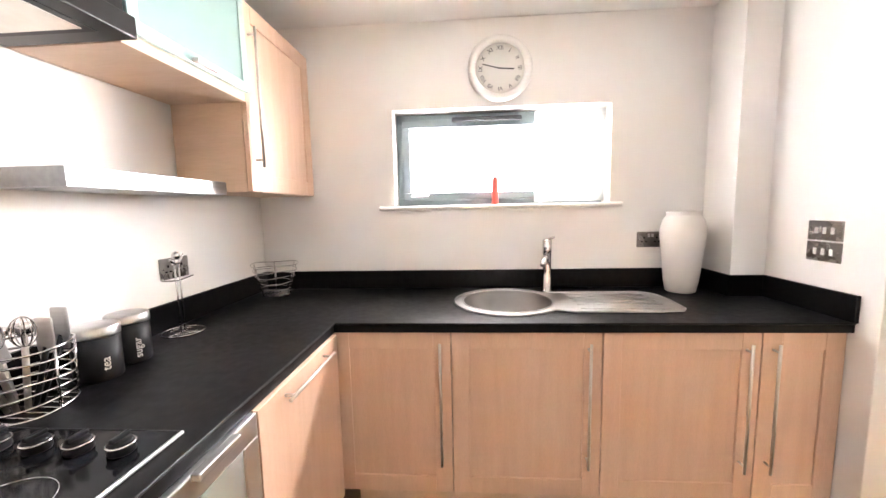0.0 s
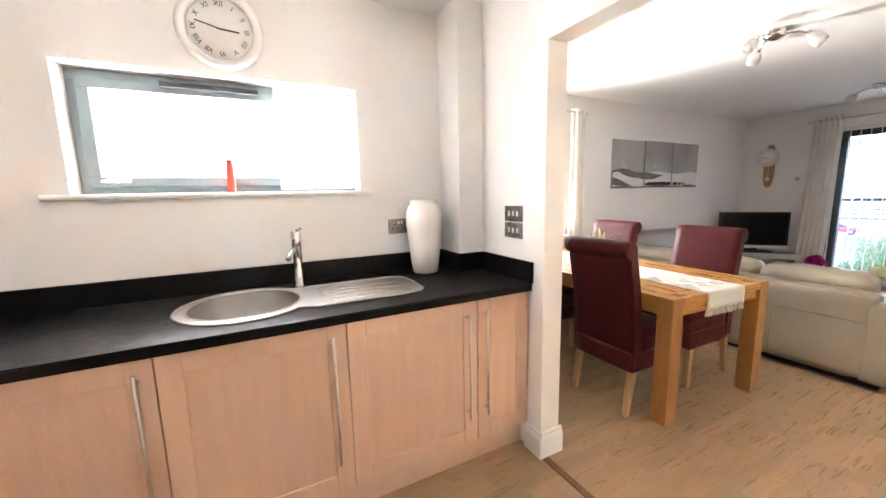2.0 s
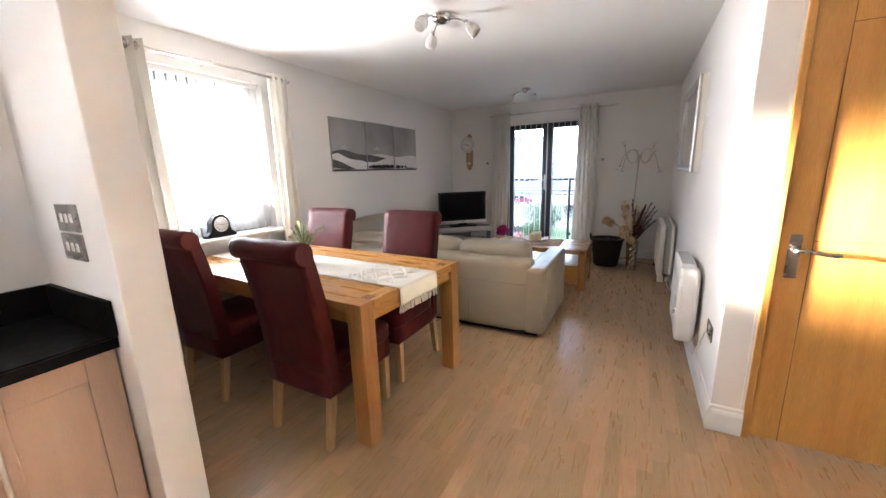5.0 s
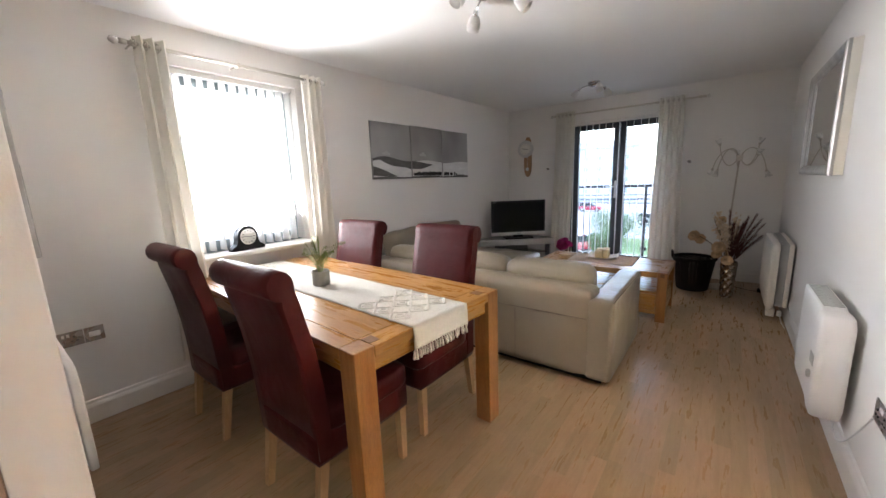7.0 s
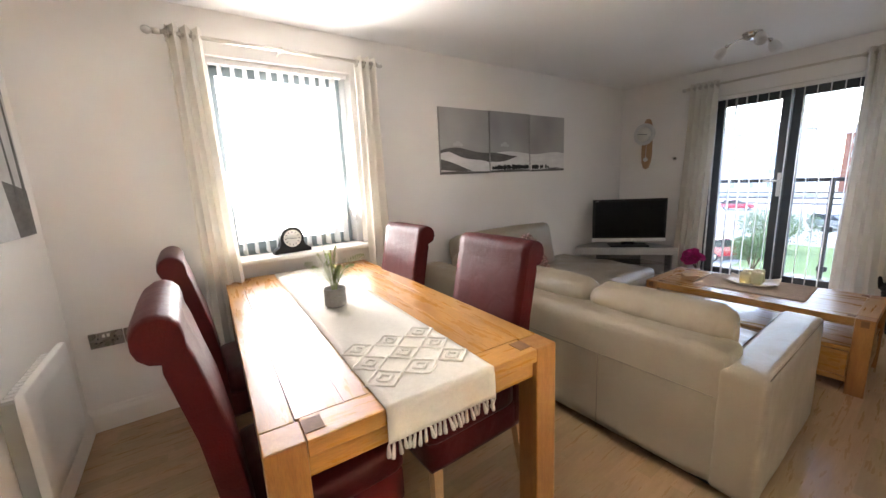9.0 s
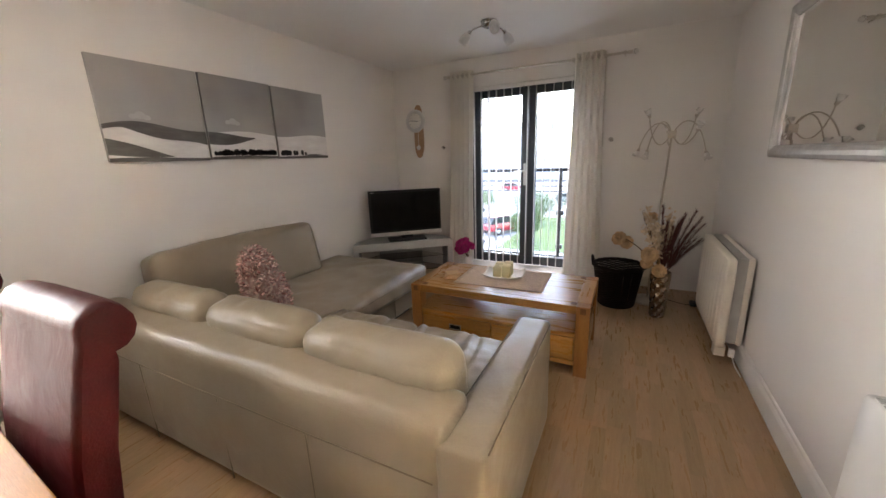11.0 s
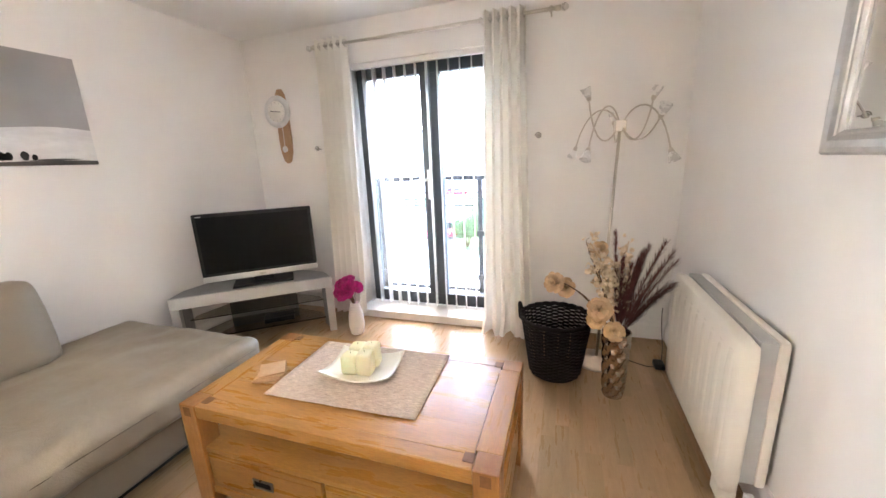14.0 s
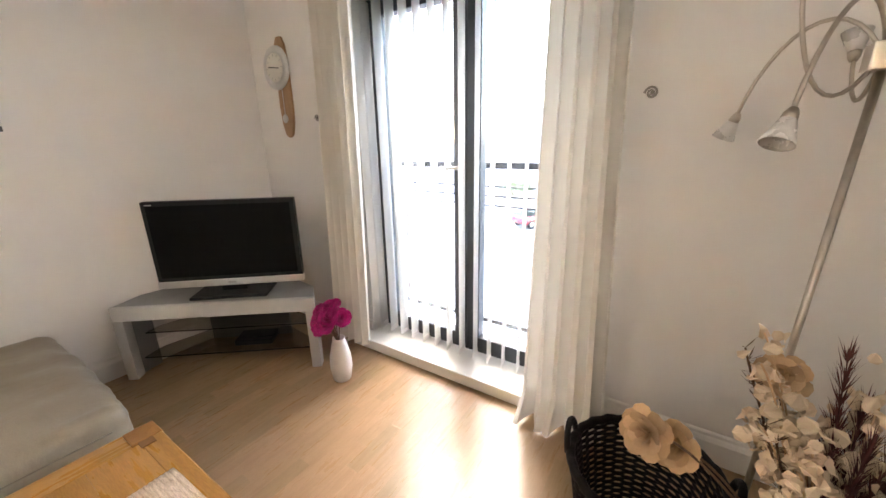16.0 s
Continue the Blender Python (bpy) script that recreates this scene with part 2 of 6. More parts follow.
M["smoke"] = clear("smoked glass", (0.66, 0.62, 0.57), 0.02)
M["wicker"] = surf("black wicker", (0.013, 0.009, 0.009), (0.006, 0.004, 0.004), scale=30, rough=0.55, bump=0.5, bscale=120, vary=0.3, spec=0.15)
M["magenta"] = surf("magenta petals", (0.52, 0.012, 0.20), (0.34, 0.008, 0.12), scale=20, rough=0.7, vary=0.3)
M["dried"] = surf("dried cream petals", (0.62, 0.43, 0.26), (0.52, 0.33, 0.18), scale=20, rough=0.8, vary=0.18)
M["driedpale"] = surf("dried pale seed", (0.74, 0.60, 0.44), (0.66, 0.51, 0.36), scale=20, rough=0.8, vary=0.12)
M["plume"] = surf("dark plume", (0.135, 0.042, 0.036), (0.070, 0.019, 0.018), scale=30, rough=0.9, vary=0.3)
M["twig"] = surf("dried twig", (0.13, 0.075, 0.04), rough=0.8)
M["stoneware"] = surf("cream stoneware", (0.78, 0.72, 0.60), (0.74, 0.68, 0.56), scale=8, rough=0.4)
M["hammered"] = surf("hammered bronze metal", (0.46, 0.39, 0.32), (0.38, 0.32, 0.26), scale=14, rough=0.22, metal=1.0)
M["wax"] = surf("ivory candle wax", (0.78, 0.70, 0.44), (0.74, 0.65, 0.38), scale=9, rough=0.5, sub=0.3)
M["cork"] = surf("pale wood coaster", (0.58, 0.37, 0.20), (0.50, 0.30, 0.15), scale=30, rough=0.7, fine=0.1)
M["clockwood"] = surf("clock beech board", (0.40, 0.24, 0.13), (0.33, 0.19, 0.10), scale=5, rough=0.45, stretch=(6, 6, 0.7), fine=0.1)
M["paper"] = surf("clock face", (0.78, 0.76, 0.71), (0.75, 0.73, 0.68), scale=6, rough=0.6)
M["ink"] = surf("dark ink", (0.05, 0.05, 0.05), rough=0.6)
M["artsky"] = surf("print grey sky", (0.40, 0.39, 0.38), (0.27, 0.26, 0.255), scale=1.6, rough=0.7, bump=0.2, bscale=500, detail=2)
M["artpale"] = surf("print pale hill", (0.76, 0.75, 0.74), (0.60, 0.59, 0.58), scale=6, rough=0.7, stretch=(1, 1, 3))
M["artmid"] = surf("print mid hill", (0.13, 0.125, 0.12), (0.085, 0.08, 0.078), scale=8, rough=0.7, stretch=(1, 1, 3))
M["artdark"] = surf("print dark trees", (0.035, 0.035, 0.035), (0.02, 0.02, 0.02), scale=20, rough=0.7)
M["artgrey"] = surf("print grey branches", (0.11, 0.108, 0.106), (0.06, 0.058, 0.057), scale=20, rough=0.7)
M["dialsilver"] = surf("silver lacquered dial", (0.66, 0.66, 0.65), (0.58, 0.58, 0.57), scale=8, rough=0.3, metal=0.35)
M["paneglass"] = surf("far window glass", (0.36, 0.38, 0.40), (0.30, 0.32, 0.34), scale=3, rough=0.15)
M["artcloud"] = surf("print cloud", (0.50, 0.495, 0.49), (0.42, 0.415, 0.41), scale=12, rough=0.7)
M["shade"] = translucent("white glass shade", (0.80, 0.78, 0.75), 0.4)
M["cupglass"] = surf("smoked lamp glass", (0.78, 0.76, 0.73), (0.70, 0.68, 0.65), scale=20, rough=0.25, trans=0.2)
M["pillow"] = surf("shaggy pillow pile", (0.74, 0.58, 0.50), (0.24, 0.035, 0.035), scale=34, rough=0.95, vary=0.6)
M["red"] = surf("red plastic", (0.62, 0.09, 0.06), (0.58, 0.08, 0.05), scale=20, rough=0.35)
M["asphalt"] = surf("car park asphalt", (0.30, 0.30, 0.29), (0.24, 0.24, 0.23), scale=0.4, rough=0.9, fine=0.15, bscale=40)
M["grass"] = surf("lawn", (0.10, 0.16, 0.05), (0.07, 0.12, 0.035), scale=1.5, rough=0.9, fine=0.2, bscale=60)
M["leaf"] = surf("shrub leaves", (0.09, 0.16, 0.04), (0.055, 0.10, 0.025), scale=4, rough=0.6, vary=0.3)
M["carpaint"] = surf("red car paint", (0.42, 0.018, 0.04), (0.40, 0.016, 0.035), scale=2, rough=0.2, coat=0.8)
M["carglass"] = surf("dark car glass", (0.03, 0.035, 0.04), rough=0.08)
M["tyre"] = surf("tyre rubber", (0.02, 0.02, 0.02), rough=0.85)
M["render"] = surf("pale building render", (0.62, 0.60, 0.56), (0.56, 0.54, 0.50), scale=0.6, rough=0.9, fine=0.06, bscale=30)
M["brick"] = surf("red brick", (0.34, 0.16, 0.11), (0.27, 0.12, 0.085), scale=3, rough=0.9, fine=0.15)
M["slate"] = surf("slate roof", (0.26, 0.26, 0.27), (0.22, 0.22, 0.23), scale=3, rough=0.8)
# ---- shape helpers ----
def box(x0, x1, y0, y1, z0, z1, bevel=0.0, bm=None, seg=2):
    """A box, bevelled, in a bmesh of its own or added to bm."""
    b = bmesh.new()
    bmesh.ops.create_cube(b, size=1)
    for v in b.verts:
        v.co = ((x0 + x1) / 2 + v.co.x * (x1 - x0), (y0 + y1) / 2 + v.co.y * (y1 - y0), (z0 + z1) / 2 + v.co.z * (z1 - z0))
    if bevel:
        bevel = min(bevel, 0.45 * min(x1 - x0, y1 - y0, z1 - z0))
        bmesh.ops.bevel(b, geom=b.edges[:], offset=bevel, segments=seg, affect="EDGES", profile=0.5)
    return merged(bm, b)


def merged(bm, b):
    if bm is None:
        return b
    me = bpy.data.meshes.new("tmp")
    b.to_mesh(me)
    b.free()
    bm.from_mesh(me)
    bpy.data.meshes.remove(me)
    return bm


def lathe(profile, n=32, bm=None, centre=(0, 0, 0), cap=True):
    """A body turned round the upright axis from (radius, height) pairs."""
    b = bmesh.new()
    rings = []
    for r, z in profile:
        rings.append([b.verts.new((centre[0] + r * math.cos(k * math.tau / n), centre[1] + r * math.sin(k * math.tau / n), centre[2] + z)) for k in range(n)])
    for a, c in zip(rings, rings[1:]):
        for k in range(n):
            b.faces.new((a[k], a[(k + 1) % n], c[(k + 1) % n], c[k]))
    if cap:
        b.faces.new(rings[0][::-1])
        b.faces.new(rings[-1])
    for f in b.faces:
        f.smooth = True
    return merged(bm, b)


def tube(points, r, n=8, bm=None, closed=False, taper=1.0):
    """A round rod along a line of points."""
    b = bmesh.new()
    pts = [Vector(p) for p in points]
    rings = []
    up = None
    for i, p in enumerate(pts):
        d = (pts[(i + 1) % len(pts)] if closed or i + 1 < len(pts) else p) - (pts[i - 1] if closed or i else p)
        d.normalize()
        if up is None:
            up = d.orthogonal().normalized()
        up = (up - d * up.dot(d)).normalized()
        side = d.cross(up)
        rr = r * (1 + (taper - 1) * i / max(1, len(pts) - 1))
        rings.append([b.verts.new(p + rr * (up * math.cos(k * math.tau / n) + side * math.sin(k * math.tau / n))) for k in range(n)])
    pairs = list(zip(rings, rings[1:])) + ([(rings[-1], rings[0])] if closed else [])
    for a, c in pairs:
        for k in range(n):
            b.faces.new((a[k], a[(k + 1) % n], c[(k + 1) % n], c[k]))
    if not closed:
        b.faces.new(rings[0][::-1])
        b.faces.new(rings[-1])
    bmesh.ops.recalc_face_normals(b, faces=b.faces[:])
    for f in b.faces:
        f.smooth = True
    return merged(bm, b)


def arc(c, r, a0, a1, n, plane="xy"):
    out = []
    for k in range(n + 1):
        a = radians(a0 + (a1 - a0) * k / n)
        u, v = r * math.cos(a), r * math.sin(a)
        out.append(Vector(c) + Vector({"xy": (u, v, 0), "xz": (u, 0, v), "yz": (0, u, v)}[plane]))
    return out


def ring(c, r, n=32, plane="xy"):
    return arc(c, r, 0, 360 - 360 / n, n - 1, plane)


def bez(p0, p1, p2, p3, n=12):
    p0, p1, p2, p3 = (Vector(p) for p in (p0, p1, p2, p3))
    return [p0 * (1 - t) ** 3 + p1 * 3 * t * (1 - t) ** 2 + p2 * 3 * t * t * (1 - t) + p3 * t ** 3 for t in (k / n for k in range(n + 1))]


def soft(x0, x1, y0, y1, z0, z1, r, puff=0.0, wrinkle=0.0, seed=0, cuts=14, bm=None, creases=()):
    """A padded block: rounded edges, swollen faces and slight creases."""
    b = bmesh.new()
    bmesh.ops.create_cube(b, size=2)
    bmesh.ops.subdivide_edges(b, edges=b.edges[:], cuts=cuts, use_grid_fill=True)
    h = Vector(((x1 - x0) / 2, (y1 - y0) / 2, (z1 - z0) / 2))
    c = Vector(((x1 + x0) / 2, (y1 + y0) / 2, (z1 + z0) / 2))
    r = min(r, min(h) * 0.98)
    for v in b.verts:
        u = v.co.copy()
        p = Vector((u.x * h.x, u.y * h.y, u.z * h.z))
        core = Vector([max(-h[k] + r, min(h[k] - r, p[k])) for k in range(3)])
        d = p - core
        if d.length > 1e-6:
            p = core + d.normalized() * r
        for k in range(3):
            o = [j for j in range(3) if j != k]
            if abs(u[k]) > 0.999:
                p[k] += math.copysign(puff * max(0, 1 - u[o[0]] ** 2) * max(0, 1 - u[o[1]] ** 2), u[k])
        if wrinkle:
            q = (c + p) * 7 + Vector((seed * 3.1, seed * 1.7, 0))
            p += wrinkle * noise.noise_vector(q) + 0.4 * wrinkle * noise.noise_vector(q * 2.7)
        v.co = c + p
        for y, slope, x_in, x_out, depth in creases:
            q = v.co
            if u.z > 0.5 and x_in < q.x < x_out:
                dy = q.y - y - slope * (q.x - x_in) - 0.012 * math.sin(9 * q.x + y * 7)
                fade = math.sin(math.pi * (q.x - x_in) / (x_out - x_in)) ** 0.5
                v.co.z += fade * depth * (0.5 * math.exp(-((dy - 0.035) / 0.03) ** 2) - math.exp(-(dy / 0.016) ** 2))
    for f in b.faces:
        f.smooth = True
    return merged(bm, b)


def moved(bm, m):
    bmesh.ops.transform(bm, matrix=m, verts=bm.verts[:])
    return bm


def sheet(fn, nu, nv, bm=None, smooth=True, thick=0.0):
    """A surface from fn(u, v), u and v from 0 to 1; thick gives it a second side."""
    b = bmesh.new()
    g = [[b.verts.new(fn(i / nu, j / nv)) for j in range(nv + 1)] for i in range(nu + 1)]
    for i in range(nu):
        for j in range(nv):
            b.faces.new((g[i][j], g[i + 1][j], g[i + 1][j + 1], g[i][j + 1]))
    if thick:
        b.normal_update()
        bmesh.ops.solidify(b, geom=b.faces[:], thickness=thick)
    for f in b.faces:
        f.smooth = smooth
    return merged(bm, b)


def prism(pts, z0, z1, bm=None):
    """An upright prism over a plan outline."""
    b = bmesh.new()
    lo = [b.verts.new((x, y, z0)) for x, y in pts]
    hi = [b.verts.new((x, y, z1)) for x, y in pts]
    b.faces.new(lo[::-1])
    b.faces.new(hi)
    for k in range(len(pts)):
        j = (k + 1) % len(pts)
        b.faces.new((lo[k], lo[j], hi[j], hi[k]))
    bmesh.ops.recalc_face_normals(b, faces=b.faces[:])
    return merged(bm, b)


def mesh_of(name, bm):
    me = bpy.data.meshes.new(name)
    bm.to_mesh(me)
    bm.free()
    return me


def part(name, bm, material, parent, label=""):
    """One mesh object under a thing or a part."""
    me = mesh_of(name, bm)
    me.materials.append(M[material])
    ob = new(name, me)
    ob.parent = parent
    if label:
        tagged(ob, label)
    return ob


def thing(name, label, category, m=None, group="", kind=""):
    """An empty that holds the parts of one thing."""
    ob = new(name)
    ob.empty_display_size = 0.1
    ob.matrix_world = m or Matrix.Identity(4)
    return tagged(ob, label, category, group, kind)


def solid(name, bm, material, label, category, m=None, group="", kind=""):
    """A thing that is one mesh."""
    me = mesh_of(name, bm)
    me.materials.append(M[material])
    ob = new(name, me)
    ob.matrix_world = m or Matrix.Identity(4)
    return tagged(ob, label, category, group, kind)


def words(name, text, size, material, parent, m, label="", depth=0.0004):
    """Lettering as a mesh under its thing."""
    cu = bpy.data.curves.new(name, "FONT")
    cu.body, cu.size, cu.extrude, cu.align_x, cu.align_y = text, size, depth, "CENTER", "CENTER"
    tmp = bpy.data.objects.new(name, cu)
    scene.collection.objects.link(tmp)
    me = bpy.data.meshes.new_from_object(tmp.evaluated_get(bpy.context.evaluated_depsgraph_get()))
    bpy.data.objects.remove(tmp)
    me.materials.clear()
    me.materials.append(M[material])
    ob = new(name, me)
    ob.parent = parent
    ob.matrix_local = m
    return ob
# ---- structure ----
def wall(name, bm, label, material="wall"):
    return solid(name, bm, material, label, "wall", kind="structure")


b = box(WEST - 0.15, PIER0, KNORTH, KNORTH + 0.25, 0, KWIN[2])
for x0, x1, z0, z1 in ((WEST - 0.15, PIER0, KWIN[3], CEIL), (WEST - 0.15, KWIN[0], KWIN[2], KWIN[3]), (KWIN[1], PIER0, KWIN[2], KWIN[3])):
    box(x0, x1, KNORTH, KNORTH + 0.25, z0, z1, bm=b)
wall("wall_kitchen_north", b, "off-white painted kitchen wall with a low wide window")
wall("wall_kitchen_west", box(WEST - 0.15, WEST, BACK, KNORTH, 0, CEIL), "off-white painted kitchen wall behind the hob")
# unseen wall, added to close the room; set far back for less bounce light
wall("wall_kitchen_back", box(WEST - 0.15, HALL + 0.12, BACK - 0.12, BACK, 0, CEIL), "unseen plain white painted wall added behind the camera")
b = box(PIER0, PIER1, PIER_END, NORTH + 0.25, 0, CEIL, 0.004)
box(PIER0 + 0.001, PIER1 - 0.001, BACK, PIER_END + 0.01, HEAD, CEIL - 0.001, 0.004, bm=b)
wall("wall_pier", b, "white partition between kitchen and living room with a header")
wall("pipe_boxing", box(2.03, PIER0, 2.045, KNORTH, 0.93, CEIL), "white boxed-in pipe run in the kitchen corner")
b = box(PIER1, EAST + 0.25, NORTH, NORTH + 0.25, 0, NWIN[2])
for x0, x1, z0, z1 in ((PIER1, EAST + 0.25, NWIN[3], CEIL), (PIER1, NWIN[0], NWIN[2], NWIN[3]), (NWIN[1], EAST + 0.25, NWIN[2], NWIN[3])):
    box(x0, x1, NORTH, NORTH + 0.25, z0, z1, bm=b)
wall("wall_north", b, "white painted living room wall with a window")
b = box(EAST, EAST + 0.25, SOUTH - 0.12, EDOOR[0], 0, CEIL)
box(EAST, EAST + 0.25, EDOOR[1], NORTH, 0, CEIL, bm=b)
box(EAST, EAST + 0.25, EDOOR[0], EDOOR[1], EDOOR[3], CEIL, bm=b)
box(EAST, EAST + 0.25, EDOOR[0], EDOOR[1], 0, EDOOR[2] - 0.02, bm=b)
wall("wall_east", b, "white painted wall with a balcony door")
wall("wall_south", box(HALL, EAST, SOUTH - 0.12, SOUTH, 0, CEIL, 0.003), "white painted living room wall with a mirror and heaters")
DY0, DY1, DZ = -1.06, -0.25, 2.02
b = box(HALL, HALL + 0.12, DY1, SOUTH - 0.12, 0, CEIL - 0.001)
box(HALL, HALL + 0.12, BACK, DY0, 0, CEIL - 0.001, bm=b)
box(HALL, HALL + 0.12, DY0, DY1, DZ, CEIL - 0.001, bm=b)
wall("wall_hall", b, "short white wall return around an oak door")
solid("ceiling", box(WEST - 0.15, EAST + 0.25, BACK - 0.12, NORTH + 0.25, CEIL, CEIL + 0.15), "ceiling", "plain white painted ceiling", "ceiling", kind="structure")
floor = solid("floor", box(WEST - 0.15, EAST + 0.25, BACK - 0.12, NORTH + 0.25, -0.15, -0.0004), "gap", "maple strip laminate floor", "floor", kind="structure")
solid("threshold", box(PIER0 + 0.0, PIER0 + 0.035, BACK, PIER_END - 0.02, -0.004, 0.006, 0.002), "oak_end", "brown wooden threshold strip in the floor", "threshold", kind="structure")


def skirting(name, p0, p1, inward):
    """A skirting board from p0 to p1; inward: the side on which the room lies."""
    (x0, y0), (x1, y1) = p0, p1
    d = Vector((x1 - x0, y1 - y0, 0))
    length = d.length
    prof = [(0, 0), (0.016, 0), (0.016, 0.098), (0.012, 0.112), (0.008, 0.120), (0.007, 0.132), (0.003, 0.138), (0, 0.140)]
    bm = bmesh.new()
    n = Vector(inward).to_3d()
    ends = []
    for s in (0, length):
        ends.append([bm.verts.new(Vector((x0, y0, 0)) + d.normalized() * s + n * a + Vector((0, 0, h))) for a, h in prof])
    k = len(prof)
    for j in range(k):
        bm.faces.new((ends[0][j], ends[0][(j + 1) % k], ends[1][(j + 1) % k], ends[1][j]))
    bm.faces.new(ends[0])
    bm.faces.new(ends[1])
    bmesh.ops.recalc_face_normals(bm, faces=bm.faces[:])
    return solid(name, bm, "trim", "white moulded skirting board along the wall", "skirting", kind="structure")


skirting("baseboard_north", (PIER1, NORTH), (EAST, NORTH), (0, -1))
skirting("baseboard_east_a", (EAST, SOUTH), (EAST, EDOOR[0]), (-1, 0))
skirting("baseboard_east_b", (EAST, EDOOR[1]), (EAST, NORTH - 0.017), (-1, 0))
skirting("baseboard_south", (HALL - 0.016, SOUTH), (EAST - 0.017, SOUTH), (0, 1))
skirting("baseboard_hall", (HALL, SOUTH), (HALL, DY1), (-1, 0))
skirting("baseboard_pier_east", (PIER1, PIER_END), (PIER1, NORTH - 0.017), (1, 0))
skirting("baseboard_pier_end", (PIER0 - 0.0, PIER_END), (PIER1 + 0.016, PIER_END), (0, -1))
skirting("baseboard_pier_west", (PIER0, PIER_END - 0.016), (PIER0, 1.64), (-1, 0))
# unseen skirting on the added back wall
skirting("baseboard_back", (WEST, BACK), (HALL, BACK), (0, 1))


# windows
def frame_bars(bm, ax, a0, a1, z0, z1, d0, d1, w, bev=0.004):
    """Four bars round an opening; ax 'x' or 'y' is the axis along the wall."""
    for p in ((a0, a1, z0, z0 + w), (a0, a1, z1 - w, z1), (a0, a0 + w, z0 + w, z1 - w), (a1 - w, a1, z0 + w, z1 - w)):
        if ax == "x":
            box(p[0], p[1], d0, d1, p[2], p[3], bev, bm=bm)
        else:
            box(d0, d1, p[0], p[1], p[2], p[3], bev, bm=bm)
    return bm


def pane(name, bm, parent):
    ob = part(name, bm, "glass", parent, "clear window glass")
    ob.visible_shadow = False
    return ob


# kitchen window
wy = KNORTH + 0.12
win = thing("window_kitchen", "wide grey-framed kitchen window with a pale sill", "window", kind="structure")
part("window_frame", frame_bars(bmesh.new(), "x", KWIN[0], KWIN[1], KWIN[2], KWIN[3], wy, wy + 0.07, 0.05), "greyframe", win)
part("cream_panel", box(1.13, KWIN[1] - 0.01, wy - 0.06, wy - 0.057, KWIN[2] + 0.012, KWIN[3] - 0.015), "blind", win, "cream translucent panel")
sash = part("sash", frame_bars(bmesh.new(), "x", KWIN[0] + 0.035, KWIN[1] - 0.035, KWIN[2] + 0.035, KWIN[3] - 0.035, wy - 0.02, wy + 0.05, 0.045), "greyframe", win)
pane("pane", box(KWIN[0] + 0.08, KWIN[1] - 0.08, wy + 0.01, wy + 0.016, KWIN[2] + 0.08, KWIN[3] - 0.08), sash)
vent = part("trickle_vent", box(0.66, 1.06, wy - 0.045, wy - 0.02, KWIN[3] - 0.055, KWIN[3] - 0.03, 0.005), "anthracite", win, "dark slotted trickle vent")
b = box(0.42, 0.47, wy - 0.035, wy - 0.02, KWIN[2] + 0.05, KWIN[2] + 0.07, 0.004)
box(0.41, 0.52, wy - 0.05, wy - 0.035, KWIN[2] + 0.052, KWIN[2] + 0.066, 0.005, bm=b)
part("handle", b, "chrome", win, "chrome window handle")
part("window_sill", box(KWIN[0] - 0.09, KWIN[1] + 0.065, KNORTH - 0.03, wy - 0.001, KWIN[2] - 0.022, KWIN[2] + 0.002, 0.008), "trim", win, "white painted sill")

# dining window
wy2 = NORTH + 0.13
win = thing("window_dining", "tall grey-green framed window above a wide sill", "window", kind="structure")
part("window_frame", frame_bars(bmesh.new(), "x", NWIN[0], NWIN[1], NWIN[2], NWIN[3], wy2, wy2 + 0.07, 0.055), "greyframe", win)
sash = part("sash", frame_bars(bmesh.new(), "x", NWIN[0] + 0.04, NWIN[1] - 0.04, NWIN[2] + 0.04, NWIN[3] - 0.04, wy2 - 0.025, wy2 + 0.045, 0.05), "greyframe", win)
pane("pane", box(NWIN[0] + 0.09, NWIN[1] - 0.09, wy2 + 0.01, wy2 + 0.016, NWIN[2] + 0.09, NWIN[3] - 0.09), sash)
b = box(NWIN[0] + 0.055, NWIN[0] + 0.08, wy2 - 0.04, wy2 - 0.025, 1.38, 1.44, 0.004)
box(NWIN[0] + 0.058, NWIN[0] + 0.076, wy2 - 0.055, wy2 - 0.04, 1.30, 1.42, 0.005, bm=b)
part("handle", b, "alu", win, "silver window handle")
part("window_sill", box(NWIN[0] - 0.07, NWIN[1] + 0.06, NORTH - 0.10, wy2 - 0.001, NWIN[2] - 0.028, NWIN[2] + 0.002, 0.01), "trim", win, "white painted sill board")

# balcony door
ex = EAST + 0.12
door = thing("door_balcony", "dark anthracite double balcony door with two glass leaves", "door", kind="structure")
part("door_frame", frame_bars(bmesh.new(), "y", EDOOR[0], EDOOR[1], EDOOR[2], EDOOR[3], ex, ex + 0.07, 0.045), "anthracite", door)
MID = 1.6175
for y0, y1 in ((EDOOR[0] + 0.035, MID - 0.003), (MID + 0.003, EDOOR[1] - 0.035)):
    leaf = part("leaf", frame_bars(bmesh.new(), "y", y0, y1, EDOOR[2] + 0.03, EDOOR[3] - 0.03, ex - 0.02, ex + 0.05, 0.078), "anthracite", door)
    pane("pane", box(ex + 0.01, ex + 0.016, y0 + 0.078, y1 - 0.078, EDOOR[2] + 0.108, EDOOR[3] - 0.108), leaf)
    b = bmesh.new()
    for z in (0.35, 1.15, 1.85):
        tube([(ex - 0.028, y1 if y1 > 2 else y0, z), (ex - 0.028, y1 if y1 > 2 else y0, z + 0.09)], 0.009, bm=b)
    part("hinge", b, "alu", leaf, "silver door hinges")
